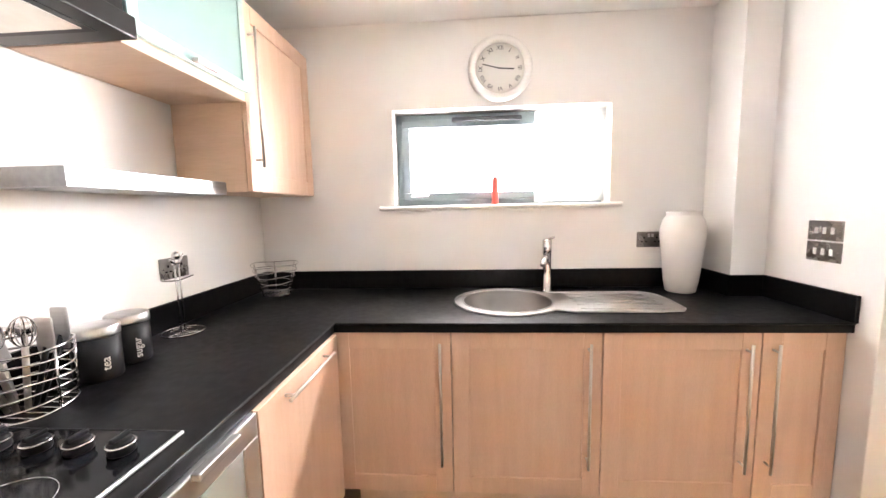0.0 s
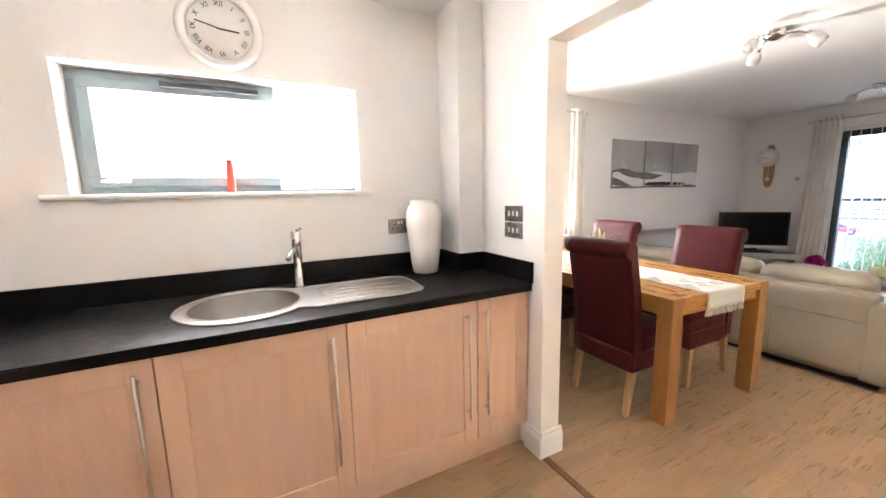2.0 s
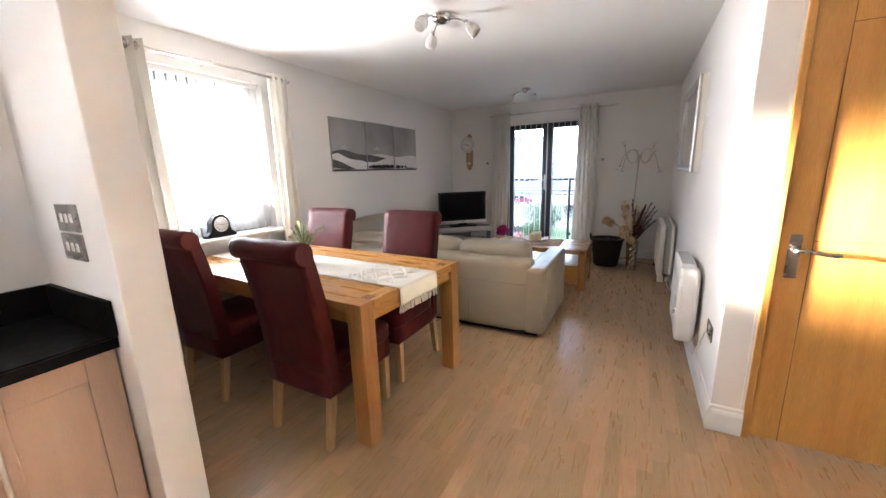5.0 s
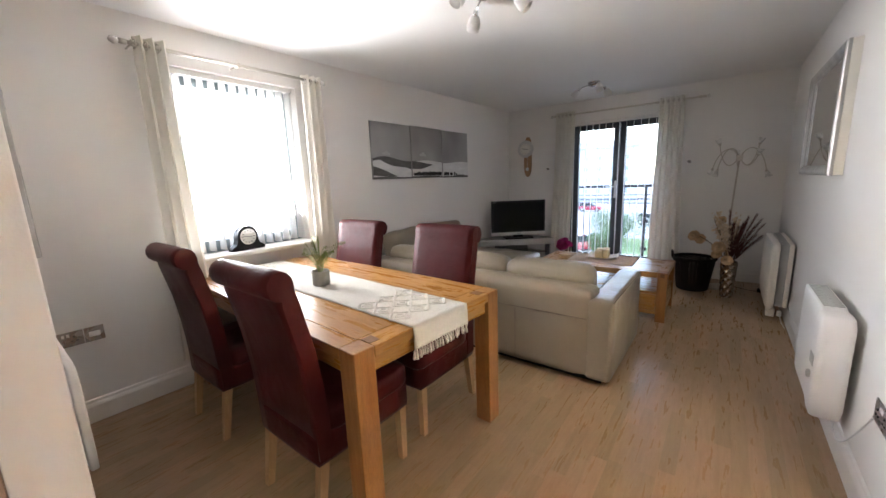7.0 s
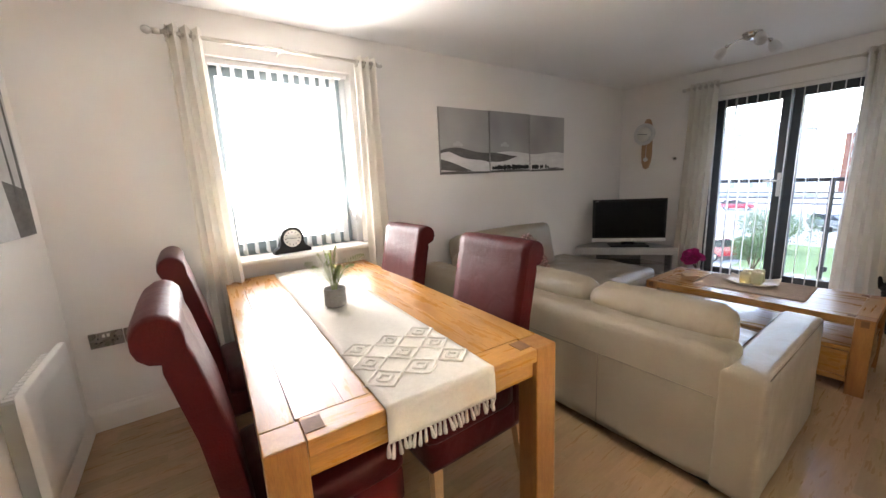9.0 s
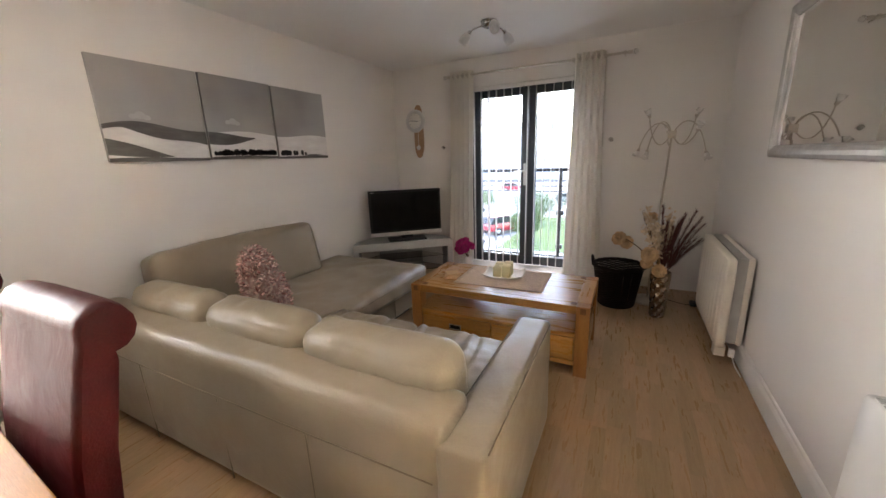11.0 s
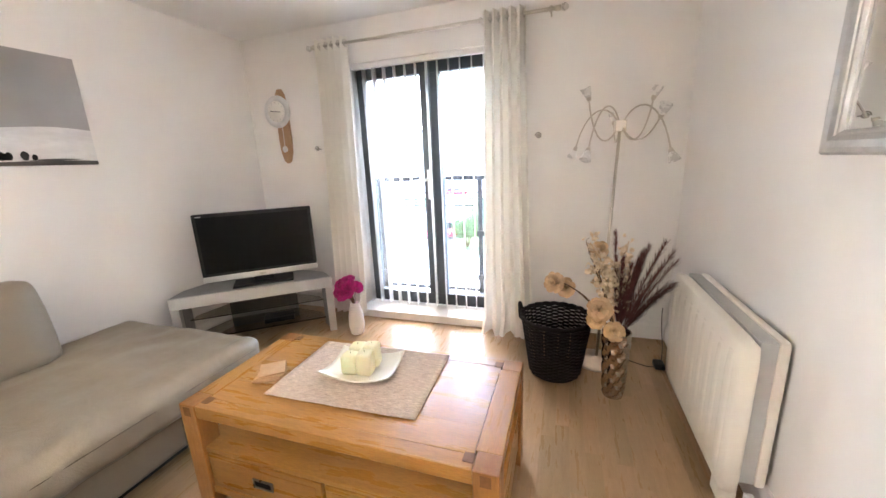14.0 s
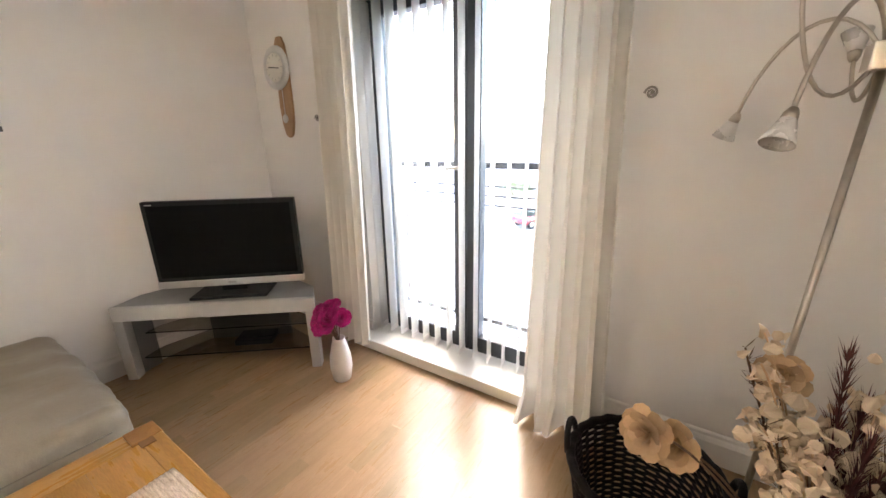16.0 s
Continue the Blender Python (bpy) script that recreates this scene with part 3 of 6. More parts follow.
b = box(ex - 0.028, ex - 0.02, MID + 0.02, MID + 0.05, 1.0, 1.24, 0.004)
tube([(ex - 0.03, MID + 0.035, 1.16), (ex - 0.065, MID + 0.035, 1.16), (ex - 0.07, MID + 0.045, 1.16), (ex - 0.07, MID + 0.15, 1.155)], 0.009, bm=b)
part("door_handle", b, "alu", door, "silver lever handle")
part("door_sill", box(EAST - 0.12, ex - 0.001, EDOOR[0] - 0.06, EDOOR[1] + 0.06, 0, EDOOR[2] - 0.004, 0.006), "trim", door, "white painted raised sill")

# oak door in the hall
door = thing("door_hall", "closed oak veneer door with a lever handle", "door", kind="structure")
fx = HALL + 0.012
b = box(fx, fx + 0.04, DY0 + 0.03, DY1 - 0.03, 0.008, DZ - 0.03, 0.002)
part("leaf", b, "door", door)
b = bmesh.new()
for y0, y1, z0, z1 in ((DY1 - 0.145, DY1 - 0.142, 0.01, DZ - 0.032), (DY0 + 0.14, DY0 + 0.143, 0.01, DZ - 0.032), (DY0 + 0.143, DY1 - 0.145, DZ - 0.165, DZ - 0.162), (DY0 + 0.143, DY1 - 0.145, 1.0, 1.003)):
    box(fx - 0.0015, fx + 0.001, y0, y1, z0, z1, bm=b)
part("groove", b, "oak_end", door)
part("jamb", frame_bars(bmesh.new(), "y", DY0, DY1, -0.04, DZ, HALL - 0.012, HALL + 0.11, 0.028), "door", door, "oak door lining")
hy = DY1 - 0.085
b = box(fx - 0.008, fx, hy - 0.022, hy + 0.022, 0.83, 1.03, 0.004)
tube([(fx - 0.008, hy, 0.96), (fx - 0.05, hy, 0.96)], 0.010, bm=b)
tube(bez((fx - 0.052, hy + 0.008, 0.96), (fx - 0.052, hy - 0.05, 0.975), (fx - 0.05, hy - 0.09, 0.94), (fx - 0.045, hy - 0.14, 0.955)), 0.009, bm=b)
part("door_handle", b, "pewter", door, "brushed steel lever handle on a plate")

# outdoors
solid("ground", box(-300, 900, -900, 900, GROUND - 0.5, GROUND), "asphalt", "pale grey car park and road", "ground", kind="structure")
solid("lawn", box(28, 42, -6, 8.6, GROUND, GROUND + 0.03), "grass", "green lawn beside the car park", "lawn", kind="structure")
# ---- kitchen units ----
def shaker(bm_name, parent, w, h, at, stile=0.072, material="maple"):
    """A framed door of width w and height h, facing -y, lower left front corner at the origin of its pose."""
    t = 0.020
    ob = part(bm_name, box(stile - 0.002, w - stile + 0.002, 0.008, t - 0.002, stile - 0.002, h - stile + 0.002), material, parent)
    ob.matrix_local = at
    for x0, x1, z0, z1 in ((0, stile, 0, h), (w - stile, w, 0, h), (stile + 0.0003, w - stile - 0.0003, 0, stile), (stile + 0.0003, w - stile - 0.0003, h - stile, h)):
        part("rail" if x1 - x0 > stile + 0.01 else "stile", box(x0, x1, 0, t, z0, z1, 0.0015, seg=1), material, ob)
    return ob


def bar_handle(parent, p0, p1, out):
    """A steel bar on two posts, between two points on the door's face; out: how it stands off."""
    p0, p1, out = Vector(p0), Vector(p1), Vector(out)
    d = (p1 - p0).normalized()
    b = tube([p0 + out, p1 + out], 0.006, 10)
    for p in (p0 + d * 0.03, p1 - d * 0.03):
        tube([p, p + out], 0.005, 8, bm=b)
    return part("handle", b, "satin", parent, "brushed steel bar handle")


CT = 0.90
for x0, x1, hx in ((0.165, 0.667, 0.622), (0.667, 1.276, 1.219), (1.276, 1.879, 1.822), (1.879, PIER0 - 0.004, 1.921)):
    u = thing("base_cabinet", "pale maple base cabinet with a framed door and long bar handle", "cabinet", pose(x0, 1.63, 0), "kitchen base units")
    w = x1 - x0
    part("body", box(0.001, w - 0.001, 0.022, KNORTH - 1.64, 0.145, 0.74 if 0.6 < x0 < 1.3 or x0 < 0.2 else 0.858), "maple_in", u)
    part("front_rail", box(0.001, w - 0.001, 0.022, 0.04, 0.74, 0.858), "maple_in", u)
    d = shaker("door", u, w - 0.004, 0.71, pose(0.002, 0, 0.146))
    bar_handle(d, (hx - x0 - 0.002, 0, 0.14), (hx - x0 - 0.002, 0, 0.67), (0, -0.032, 0))
solid("plinth_north", box(0.24, PIER0 - 0.003, 1.685, 1.70, 0, 0.144), "maple_in", "pale maple plinth under the cabinets", "plinth")
solid("plinth_west", box(0.13, 0.145, -0.6, 1.684, 0, 0.144), "maple_in", "pale maple plinth under the cabinets", "plinth")
# west run, facing east
u = thing("base_cabinet", "pale maple base cabinet with a horizontal bar handle", "cabinet", pose(0.2, 1.03, 0, 0, 0, 90), "kitchen base units")
part("body", box(0.001, 0.56, 0.022, 0.66, 0.145, 0.858), "maple_in", u)
d = part("door", box(0.002, 0.57, 0, 0.02, 0.146, 0.856, 0.002), "maple", u)
bar_handle(d, (0.11, 0, 0.825), (0.455, 0, 0.825), (0, -0.032, 0))
u = thing("built_in_oven", "built-in oven with an aluminium framed frosted glass door", "oven", pose(0.2, 0.43, 0, 0, 0, 90))
part("body", box(0.003, 0.597, 0.022, 0.60, 0.145, 0.857), "blackplastic", u)
d = part("door", frame_bars(bmesh.new(), "x", 0.003, 0.597, 0.146, 0.856, 0, 0.02, 0.06), "alu", u, "satin aluminium door frame")
part("glass", box(0.062, 0.538, 0.004, 0.016, 0.205, 0.797), "ovenglass", d, "grey frosted glass")
part("handle", box(0.37, 0.50, -0.022, -0.001, 0.846, 0.862, 0.003), "alu", d, "flat silver edge handle")
for y0, y1 in ((-0.6, 0.43),):
    u = thing("base_cabinet", "pale maple base cabinet beside the oven", "cabinet", pose(0.2, y0, 0, 0, 0, 90), "kitchen base units")
    part("body", box(0.001, y1 - y0 - 0.001, 0.022, 0.66, 0.145, 0.858), "maple_in", u)
    shaker("door", u, y1 - y0 - 0.004, 0.71, pose(0.002, 0, 0.146))

# worktop with round cut-out for the sink


def slab_outline():
    return [(WEST, KNORTH), (WEST, -0.6), (0.187, -0.6), (0.187, 1.612), (PIER0, 1.612), (PIER0, KNORTH)]


top = thing("worktop", "black laminate L-shaped worktop with an upstand", "worktop")
b = bmesh.new()
ring_in = [(0.93 + 0.225 * math.cos(radians(a)), 1.955 + 0.225 * math.sin(radians(a))) for a in range(0, 360, 10)]
loops = []
for z in (CT, CT - 0.04):
    lv = [[b.verts.new((x, y, z)) for x, y in pts] for pts in (slab_outline(), ring_in)]
    es = [b.edges.new((q[k], q[(k + 1) % len(q)])) for q in lv for k in range(len(q))]
    bmesh.ops.triangle_fill(b, edges=es, use_beauty=True)
    loops.append(lv)
for q0, q1 in zip(*loops):
    for k in range(len(q0)):
        b.faces.new((q0[k], q0[(k + 1) % len(q0)], q1[(k + 1) % len(q0)], q1[k]))
bmesh.ops.recalc_face_normals(b, faces=b.faces[:])
part("slab", b, "worktop", top)
part("front_edge", merged(tube([(0.187, -0.6, CT - 0.004), (0.187, 1.612, CT - 0.004)], 0.004, 8), tube([(0.187, 1.612, CT - 0.004), (PIER0, 1.612, CT - 0.004)], 0.004, 8)), "worktop", top)
b = box(WEST + 0.017, 2.03, KNORTH - 0.016, KNORTH, CT, CT + 0.105, 0.002)
box(WEST, WEST + 0.016, -0.6, KNORTH, CT, CT + 0.105, 0.002, bm=b)
box(PIER0 - 0.016, PIER0, 1.60, 2.044, CT, CT + 0.105, 0.002, bm=b)
box(2.014, PIER0 - 0.017, 2.028, 2.044, CT, CT + 0.105, 0.002, bm=b)
box(2.014, 2.03, 2.045, KNORTH - 0.017, CT, CT + 0.105, 0.002, bm=b)
part("upstand", b, "worktop", top)

# wall units
u = thing("wall_cabinet", "tall pale maple wall cabinet with a framed door", "cabinet", pose(-0.14, 1.655, 1.445, 0, 0, 90))
part("body", box(0.0, 0.616, 0.022, 0.32, 0, 0.76), "maple_in", u)
d = shaker("door", u, 0.612, 0.757, pose(0.002, 0, 0.002))
bar_handle(d, (0.045, 0, 0.10), (0.045, 0, 0.66), (0, -0.032, 0))
u = thing("glass_wall_cabinet", "wall cabinet with a frosted green glass lift-up door", "cabinet", pose(-0.14, 1.12, 1.80, 0, 0, 90))
part("body", box(0.0, 0.534, 0.0, 0.32, 0, 0.40, 0.002), "maple_in", u)
d = part("door", frame_bars(bmesh.new(), "x", 0.004, 0.53, 0.032, 0.40, -0.021, -0.001, 0.036, 0.002), "frostframe", u, "pale green glass door frame")
part("glass", box(0.039, 0.495, -0.017, -0.004, 0.067, 0.365), "frost", d)
part("handle", box(0.22, 0.33, -0.045, -0.022, 0.034, 0.048, 0.003), "alu", d, "small silver lip handle")
u = thing("extractor_hood", "black enamel cooker hood with a steel mesh filter", "cooker hood", pose(-0.14, 0.52, 1.80, 0, 0, 90))
b = box(0, 0.597, -0.05, 0.32, 0, 0.055, 0.004)
box(0, 0.597, -0.02, 0.32, 0.056, 0.40, 0.003, bm=b)
part("body", b, "hood", u)
part("filter", box(0.08, 0.52, 0.02, 0.27, -0.004, 0.0), "satin", u, "metal grease filter")
part("filter_frame", box(0.06, 0.54, 0.0, 0.29, -0.002, 0.0005), "blackplastic", u)
solid("steel_shelf", box(WEST, -0.25, 1.04, 1.654, 1.432, 1.485, 0.002), "shelfsteel", "brushed stainless steel box shelf on the wall", "shelf")


# ---- dining set ----
TABLE_TURN = -3.0
def dining_table():
    x0, x1, y0, y1, h = 3.014, 3.944, 1.345, 3.205, 0.75
    t = thing("dining_table", "solid oiled oak dining table with chunky square legs", "table", pose((x0 + x1) / 2, (y0 + y1) / 2, 0, 0, 0, TABLE_TURN))
    w, l = (x1 - x0) / 2, (y1 - y0) / 2
    leg = 0.092
    n = 6
    bw = (2 * w - 2 * 0.085) / n
    for k in range(n):
        a = -w + 0.085 + k * bw
        part("plank", box(a + 0.0001, a + bw - 0.0001, -l + 0.1015, l - 0.1015, h - 0.038, h, 0.0004, seg=1), "oak", t)
    for s in (-1, 1):
        part("breadboard_end", box(-w + leg + 0.001, w - leg - 0.001, *sorted((s * (l - 0.101), s * l)), h - 0.045, h, 0.003), "oak_x", t)
        part("side_board", box(*sorted((s * (w - 0.084), s * w)), -l + leg + 0.001, l - leg - 0.001, h - 0.045, h, 0.003), "oak", t)
        part("apron_end", box(-w + leg, w - leg, *sorted((s * (l - 0.02), s * (l - 0.045))), h - 0.11, h - 0.046, 0.003), "oak_x", t)
        part("apron_side", box(*sorted((s * (w - 0.02), s * (w - 0.045))), -l + leg, l - leg, h - 0.11, h - 0.046, 0.003), "oak", t)
    for sx in (-1, 1):
        for sy in (-1, 1):
            part("leg", box(*sorted((sx * (w - leg), sx * w)), *sorted((sy * (l - leg), sy * l)), 0, h + 0.0006, 0.004), "oak_z_shaded", t)
            part("dovetail", box(*sorted((sx * (w - leg - 0.05), sx * (w - leg - 0.002))), *sorted((sy * (l - 0.028), sy * (l - 0.085))), h - 0.01, h + 0.0015), "oak_end", t)
    return t


dining_table()


def dining_chair():
    """A scroll-back chair that faces +x, back legs at x = 0."""
    t = thing("dining_chair", "burgundy leather dining chair with a scrolled high back", "chair", group="chairs round the dining table")
    w = 0.225
    # back: a bent padded slab, thicker below, rolled over at the top
    line = [(0.03, 0.30), (0.026, 0.45), (0.014, 0.60), (-0.006, 0.75), (-0.034, 0.87), (-0.050, 0.94)]
    prof = [(x + 0.042, z) for x, z in line] + [(-0.022, 0.985)]
    cx, cz, r = -0.075, 1.012, 0.052
    prof += [(cx + r * math.cos(radians(a)), cz + r * math.sin(radians(a))) for a in range(0, 271, 27)]
    prof += [(x - 0.026, z) for x, z in line[::-1]]
    b = bmesh.new()
    n = 10
    rows = []
    for k in range(n + 1):
        y = -w + 2 * w * k / n
        e = 1 - 0.10 * (abs(2 * k / n - 1) ** 6)
        mx, mz = sum(p[0] for p in prof) / len(prof), 0.65
        rows.append([b.verts.new(((x - mx) * e + mx, y, (z - mz) * (1 - 0.01 * abs(2 * k / n - 1) ** 6) + mz)) for x, z in prof])
    m = len(prof)
    for a, c in zip(rows, rows[1:]):
        for j in range(m):
            b.faces.new((a[j], a[(j + 1) % m], c[(j + 1) % m], c[j]))
    b.faces.new(rows[0][::-1])
    b.faces.new(rows[-1])
    bmesh.ops.recalc_face_normals(b, faces=b.faces[:])
    for f in b.faces:
        f.smooth = len(f.verts) == 4
    part("backrest", b, "burgundy", t)
    part("seat", soft(0.055, 0.50, -w, w, 0.375, 0.495, 0.035, 0.012, 0.002, 1, 9), "burgundy", t)
    part("skirt", soft(-0.008, 0.49, -w + 0.004, w - 0.004, 0.27, 0.40, 0.015, 0, 0, 0, 5), "burgundy", t)
    for x, y, dx in ((0.03, -w + 0.03, -0.045), (0.03, w - 0.03, -0.045), (0.455, -w + 0.03, 0.0), (0.455, w - 0.03, 0.0)):
        b = bmesh.new()
        lo, hi = [], []
        for sx, sy in ((-1, -1), (1, -1), (1, 1), (-1, 1)):
            lo.append(b.verts.new((x + dx + sx * 0.015, y + sy * 0.015, 0)))
            hi.append(b.verts.new((x + sx * 0.020, y + sy * 0.020, 0.30)))
        b.faces.new(lo[::-1])
        b.faces.new(hi)
        for k in range(4):
            b.faces.new((lo[k], lo[(k + 1) % 4], hi[(k + 1) % 4], hi[k]))
        part("leg", b, "leg", t, "pale beech leg")
    return t


chair = dining_chair()
chair.matrix_world = pose(2.89, 1.750, 0)
copy_thing(chair, pose(2.905, 2.635, 0))
copy_thing(chair, pose(3.985, 1.77, 0, 0, 0, 180))
copy_thing(chair, pose(3.985, 2.58, 0, 0, 0, 180))

# ---- sofa ----
sofa = thing("corner_sofa", "cream leather corner sofa with a chaise and loose back cushions", "sofa")
part("plinth", box(4.55, 5.33, 0.94, 3.15, 0.0, 0.06), "plinth", sofa, "black recessed base")
part("chaise_plinth", box(5.33, 6.36, 2.30, 3.15, 0.0, 0.06), "plinth", sofa, "black recessed base")
part("base", soft(4.52, 5.36, 0.95, 3.18, 0.05, 0.30, 0.02, 0, 0.002, 3, 12), "cream", sofa)
part("chaise_base", soft(5.34, 6.43, 2.22, 3.18, 0.06, 0.30, 0.03, 0, 0.003, 4, 12), "cream", sofa)
part("backrest", soft(4.46, 4.68, 0.99, 3.18, 0.05, 0.64, 0.05, 0.01, 0.004, 5, 20), "cream", sofa)
part("arm", soft(4.47, 5.37, 0.87, 1.025, 0.05, 0.585, 0.026, 0.005, 0.003, 6, 26), "cream", sofa)
part("seat_cushion", soft(4.62, 5.40, 1.03, 1.605, 0.26, 0.43, 0.055, 0.018, 0.010, 7, 46, creases=((1.16, 0.16, 4.9, 5.5, 0.011), (1.33, -0.10, 4.8, 5.5, 0.014), (1.47, 0.12, 4.95, 5.45, 0.010))), "cream", sofa)
part("seat_cushion", soft(4.62, 5.40, 1.60, 2.20, 0.26, 0.43, 0.055, 0.018, 0.010, 8, 46, creases=((1.74, 0.14, 4.9, 5.5, 0.010), (1.90, -0.18, 4.9, 5.4, 0.013), (2.06, 0.10, 4.95, 5.5, 0.009))), "cream", sofa)
part("chaise_cushion", soft(4.66, 6.46, 2.14, 3.17, 0.25, 0.43, 0.06, 0.015, 0.011, 9, 34), "cream", sofa)
for k, (y0, y1) in enumerate(((1.04, 1.66), (1.66, 2.26), (2.26, 2.90))):
    part("back_cushion", moved(soft(-0.095, 0.095, y0, y1, 0, 0.35, 0.07, 0.010, 0.010, 10 + k, 26), pose(4.745, 0, 0.40, 0, -12, 0)), "cream", sofa)
part("corner_cushion", moved(soft(4.80, 6.02, -0.10, 0.10, 0, 0.44, 0.055, 0.02, 0.006, 14, 18), pose(0, 3.02, 0.40, -13, 0, 0)), "cream", sofa)
b = tube([(4.455, 1.02, 0.455), (4.451, 2.0, 0.455), (4.455, 3.17, 0.455)], 0.0022)
tube([(4.456, 1.50, 0.06), (4.451, 1.50, 0.455)], 0.0022, bm=b)
tube([(4.456, 1.98, 0.06), (4.451, 1.98, 0.455)], 0.0022, bm=b)
tube([(4.456, 2.55, 0.06), (4.451, 2.55, 0.455)], 0.0022, bm=b)
tube([(5.40, 2.133, 0.372), (5.8, 2.130, 0.374), (6.40, 2.134, 0.372)], 0.0022, bm=b)
tube([(6.02, 2.212, 0.07), (6.02, 2.214, 0.26)], 0.0025, bm=b)
for y in (0.872, 1.022):
    tube([(4.50, y, 0.572), (4.9, y, 0.574), (5.34, y, 0.572)], 0.0022, bm=b)
part("seam", b, "seam", sofa)

# ---- coffee table ----
t = thing("coffee_table", "oiled oak coffee table with a shelf and drawers", "table", pose(6.165, 1.345, 0))
w, l, h, leg = 0.302, 0.605, 0.46, 0.078
for sx in (-1, 1):
    for sy in (-1, 1):
        part("leg", box(*sorted((sx * (w - leg), sx * w)), *sorted((sy * (l - leg), sy * l)), 0, h + 0.0006, 0.004), "oak_z_shaded", t)
        part("peg", box(*sorted((sx * (w - 0.028), sx * (w - 0.064))), *sorted((sy * (l - leg - 0.002), sy * (l - leg - 0.035))), h - 0.01, h + 0.0015), "oak_end", t)
        part("tenon", box(*sorted((sx * (w - 0.01), sx * (w + 0.0015))), *sorted((sy * (l - 0.055), sy * (l - 0.022))), h - 0.045, h - 0.008), "oak_end", t)
for s in (-1, 1):
    part("breadboard_end", box(-w + leg, w - leg, *sorted((s * (l - 0.085), s * (l - 0.002))), h - 0.042, h, 0.003), "oak_x", t)
    part("rail", box(*sorted((s * (w - 0.06), s * (w - 0.003))), -l + leg, l - leg, h - 0.05, h - 0.0005, 0.003), "oak", t)
    part("side_panel", box(-w + leg, w - leg, *sorted((s * (l - 0.03), s * (l - 0.012))), 0.075, 0.27, 0.002), "oak_x", t)
for k in range(4):
    bw = (2 * w - 0.12) / 4
    a = -w + 0.06 + k * bw
    part("plank", box(a + 0.0001, a + bw - 0.0001, -l + 0.0855, l - 0.0855, h - 0.03, h - 0.0005, 0.0004, seg=1), "oak", t)
part("shelf", box(-w + 0.012, w - 0.012, -l + 0.03, l - 0.03, 0.255, 0.277, 0.003), "oak", t)
part("bottom_rail", box(-w + 0.008, w - 0.008, -l + leg, l - leg, 0.068, 0.098, 0.003), "oak", t)
part("carcass", box(-w + 0.03, w - 0.012, -l + leg, l - leg, 0.098, 0.254), "oak", t)
for s in (-1, 1):
    y0, y1 = sorted((s * 0.008, s * (l - leg - 0.006)))
    d = part("drawer", box(-w + 0.010, -w + 0.03, y0, y1, 0.102, 0.250, 0.003), "oak", t)
    part("drawer_panel", box(-w + 0.0075, -w + 0.010, y0 + 0.025, y1 - 0.025, 0.122, 0.230, 0.001), "oak", d)
    c = (y0 + y1) / 2
    hd = part("handle", frame_bars(bmesh.new(), "y", c - 0.045, c + 0.045, 0.158, 0.198, -w + 0.002, -w + 0.0075, 0.007, 0.001), "pewter", d, "recessed metal handle")
    part("handle_cup", box(-w + 0.006, -w + 0.0077, c - 0.038, c + 0.038, 0.165, 0.191), "blackplastic", hd)

# ---- television corner ----
ang = math.degrees(math.atan2(2.33 - 3.18, 7.38 - 6.69))
tm = pose(7.035, 2.755, 0, 0, 0, ang)
t = thing("tv_stand", "silver grey corner television stand with glass shelves", "tv stand", tm)
out = [(-0.545, 0), (0.545, 0), (0.50, 0.18), (0.26, 0.42), (-0.26, 0.42), (-0.50, 0.18)]
part("top", prism(out, 0.415, 0.45), "tvstand", t)
part("front_rail", box(-0.545, 0.545, -0.012, 0.012, 0.37, 0.452, 0.003), "tvstand_front", t)
for s in (-1, 1):
    part("leg", box(*sorted((s * 0.545, s * 0.49)), -0.01, 0.05, 0, 0.369, 0.003), "tvstand_front", t)
    part("side_panel", prism([(s * 0.50, 0.06), (s * 0.535, 0.06), (s * 0.50, 0.17), (s * 0.465, 0.17)], 0, 0.414), "tvstand", t)
part("back_panel", box(-0.26, 0.26, 0.39, 0.405, 0.02, 0.41), "tvstand", t)
part("glass_shelf", prism([(-0.47, 0.05), (0.47, 0.05), (0.44, 0.17), (0.24, 0.37), (-0.24, 0.37), (-0.44, 0.17)], 0.10, 0.108), "smoke", t, "smoked glass shelf")
part("glass_shelf", prism([(-0.47, 0.10), (0.47, 0.10), (0.44, 0.19), (0.24, 0.37), (-0.24, 0.37), (-0.44, 0.19)], 0.235, 0.242), "smoke", t, "smoked glass shelf")
tv = thing("television", "flat black television with a silver lower bezel", "television", tm @ pose(0.056, 0.135, 0.45, 0, 0, 2.2))
part("body", box(-0.40, 0.40, 0.0, 0.045, 0.055, 0.555, 0.006), "blackplastic", tv)
part("screen", box(-0.375, 0.375, -0.002, 0.001, 0.115, 0.53), "blackgloss", tv, "glossy black screen")
part("bezel_bar", box(-0.402, 0.402, -0.004, 0.0455, 0.052, 0.093, 0.003), "alu", tv, "silver lower bezel")
part("neck", box(-0.07, 0.07, 0.01, 0.05, 0.015, 0.08, 0.004), "blackplastic", tv)
part("base", box(-0.21, 0.21, -0.09, 0.11, 0.0, 0.018, 0.006), "blackplastic", tv)
b = box(-0.022, 0.022, -0.0055, -0.004, 0.066, 0.078)
part("badge", b, "greyplastic", tv)
part("badge", box(-0.375, -0.34, -0.003, -0.002, 0.535, 0.541), "greyplastic", tv)
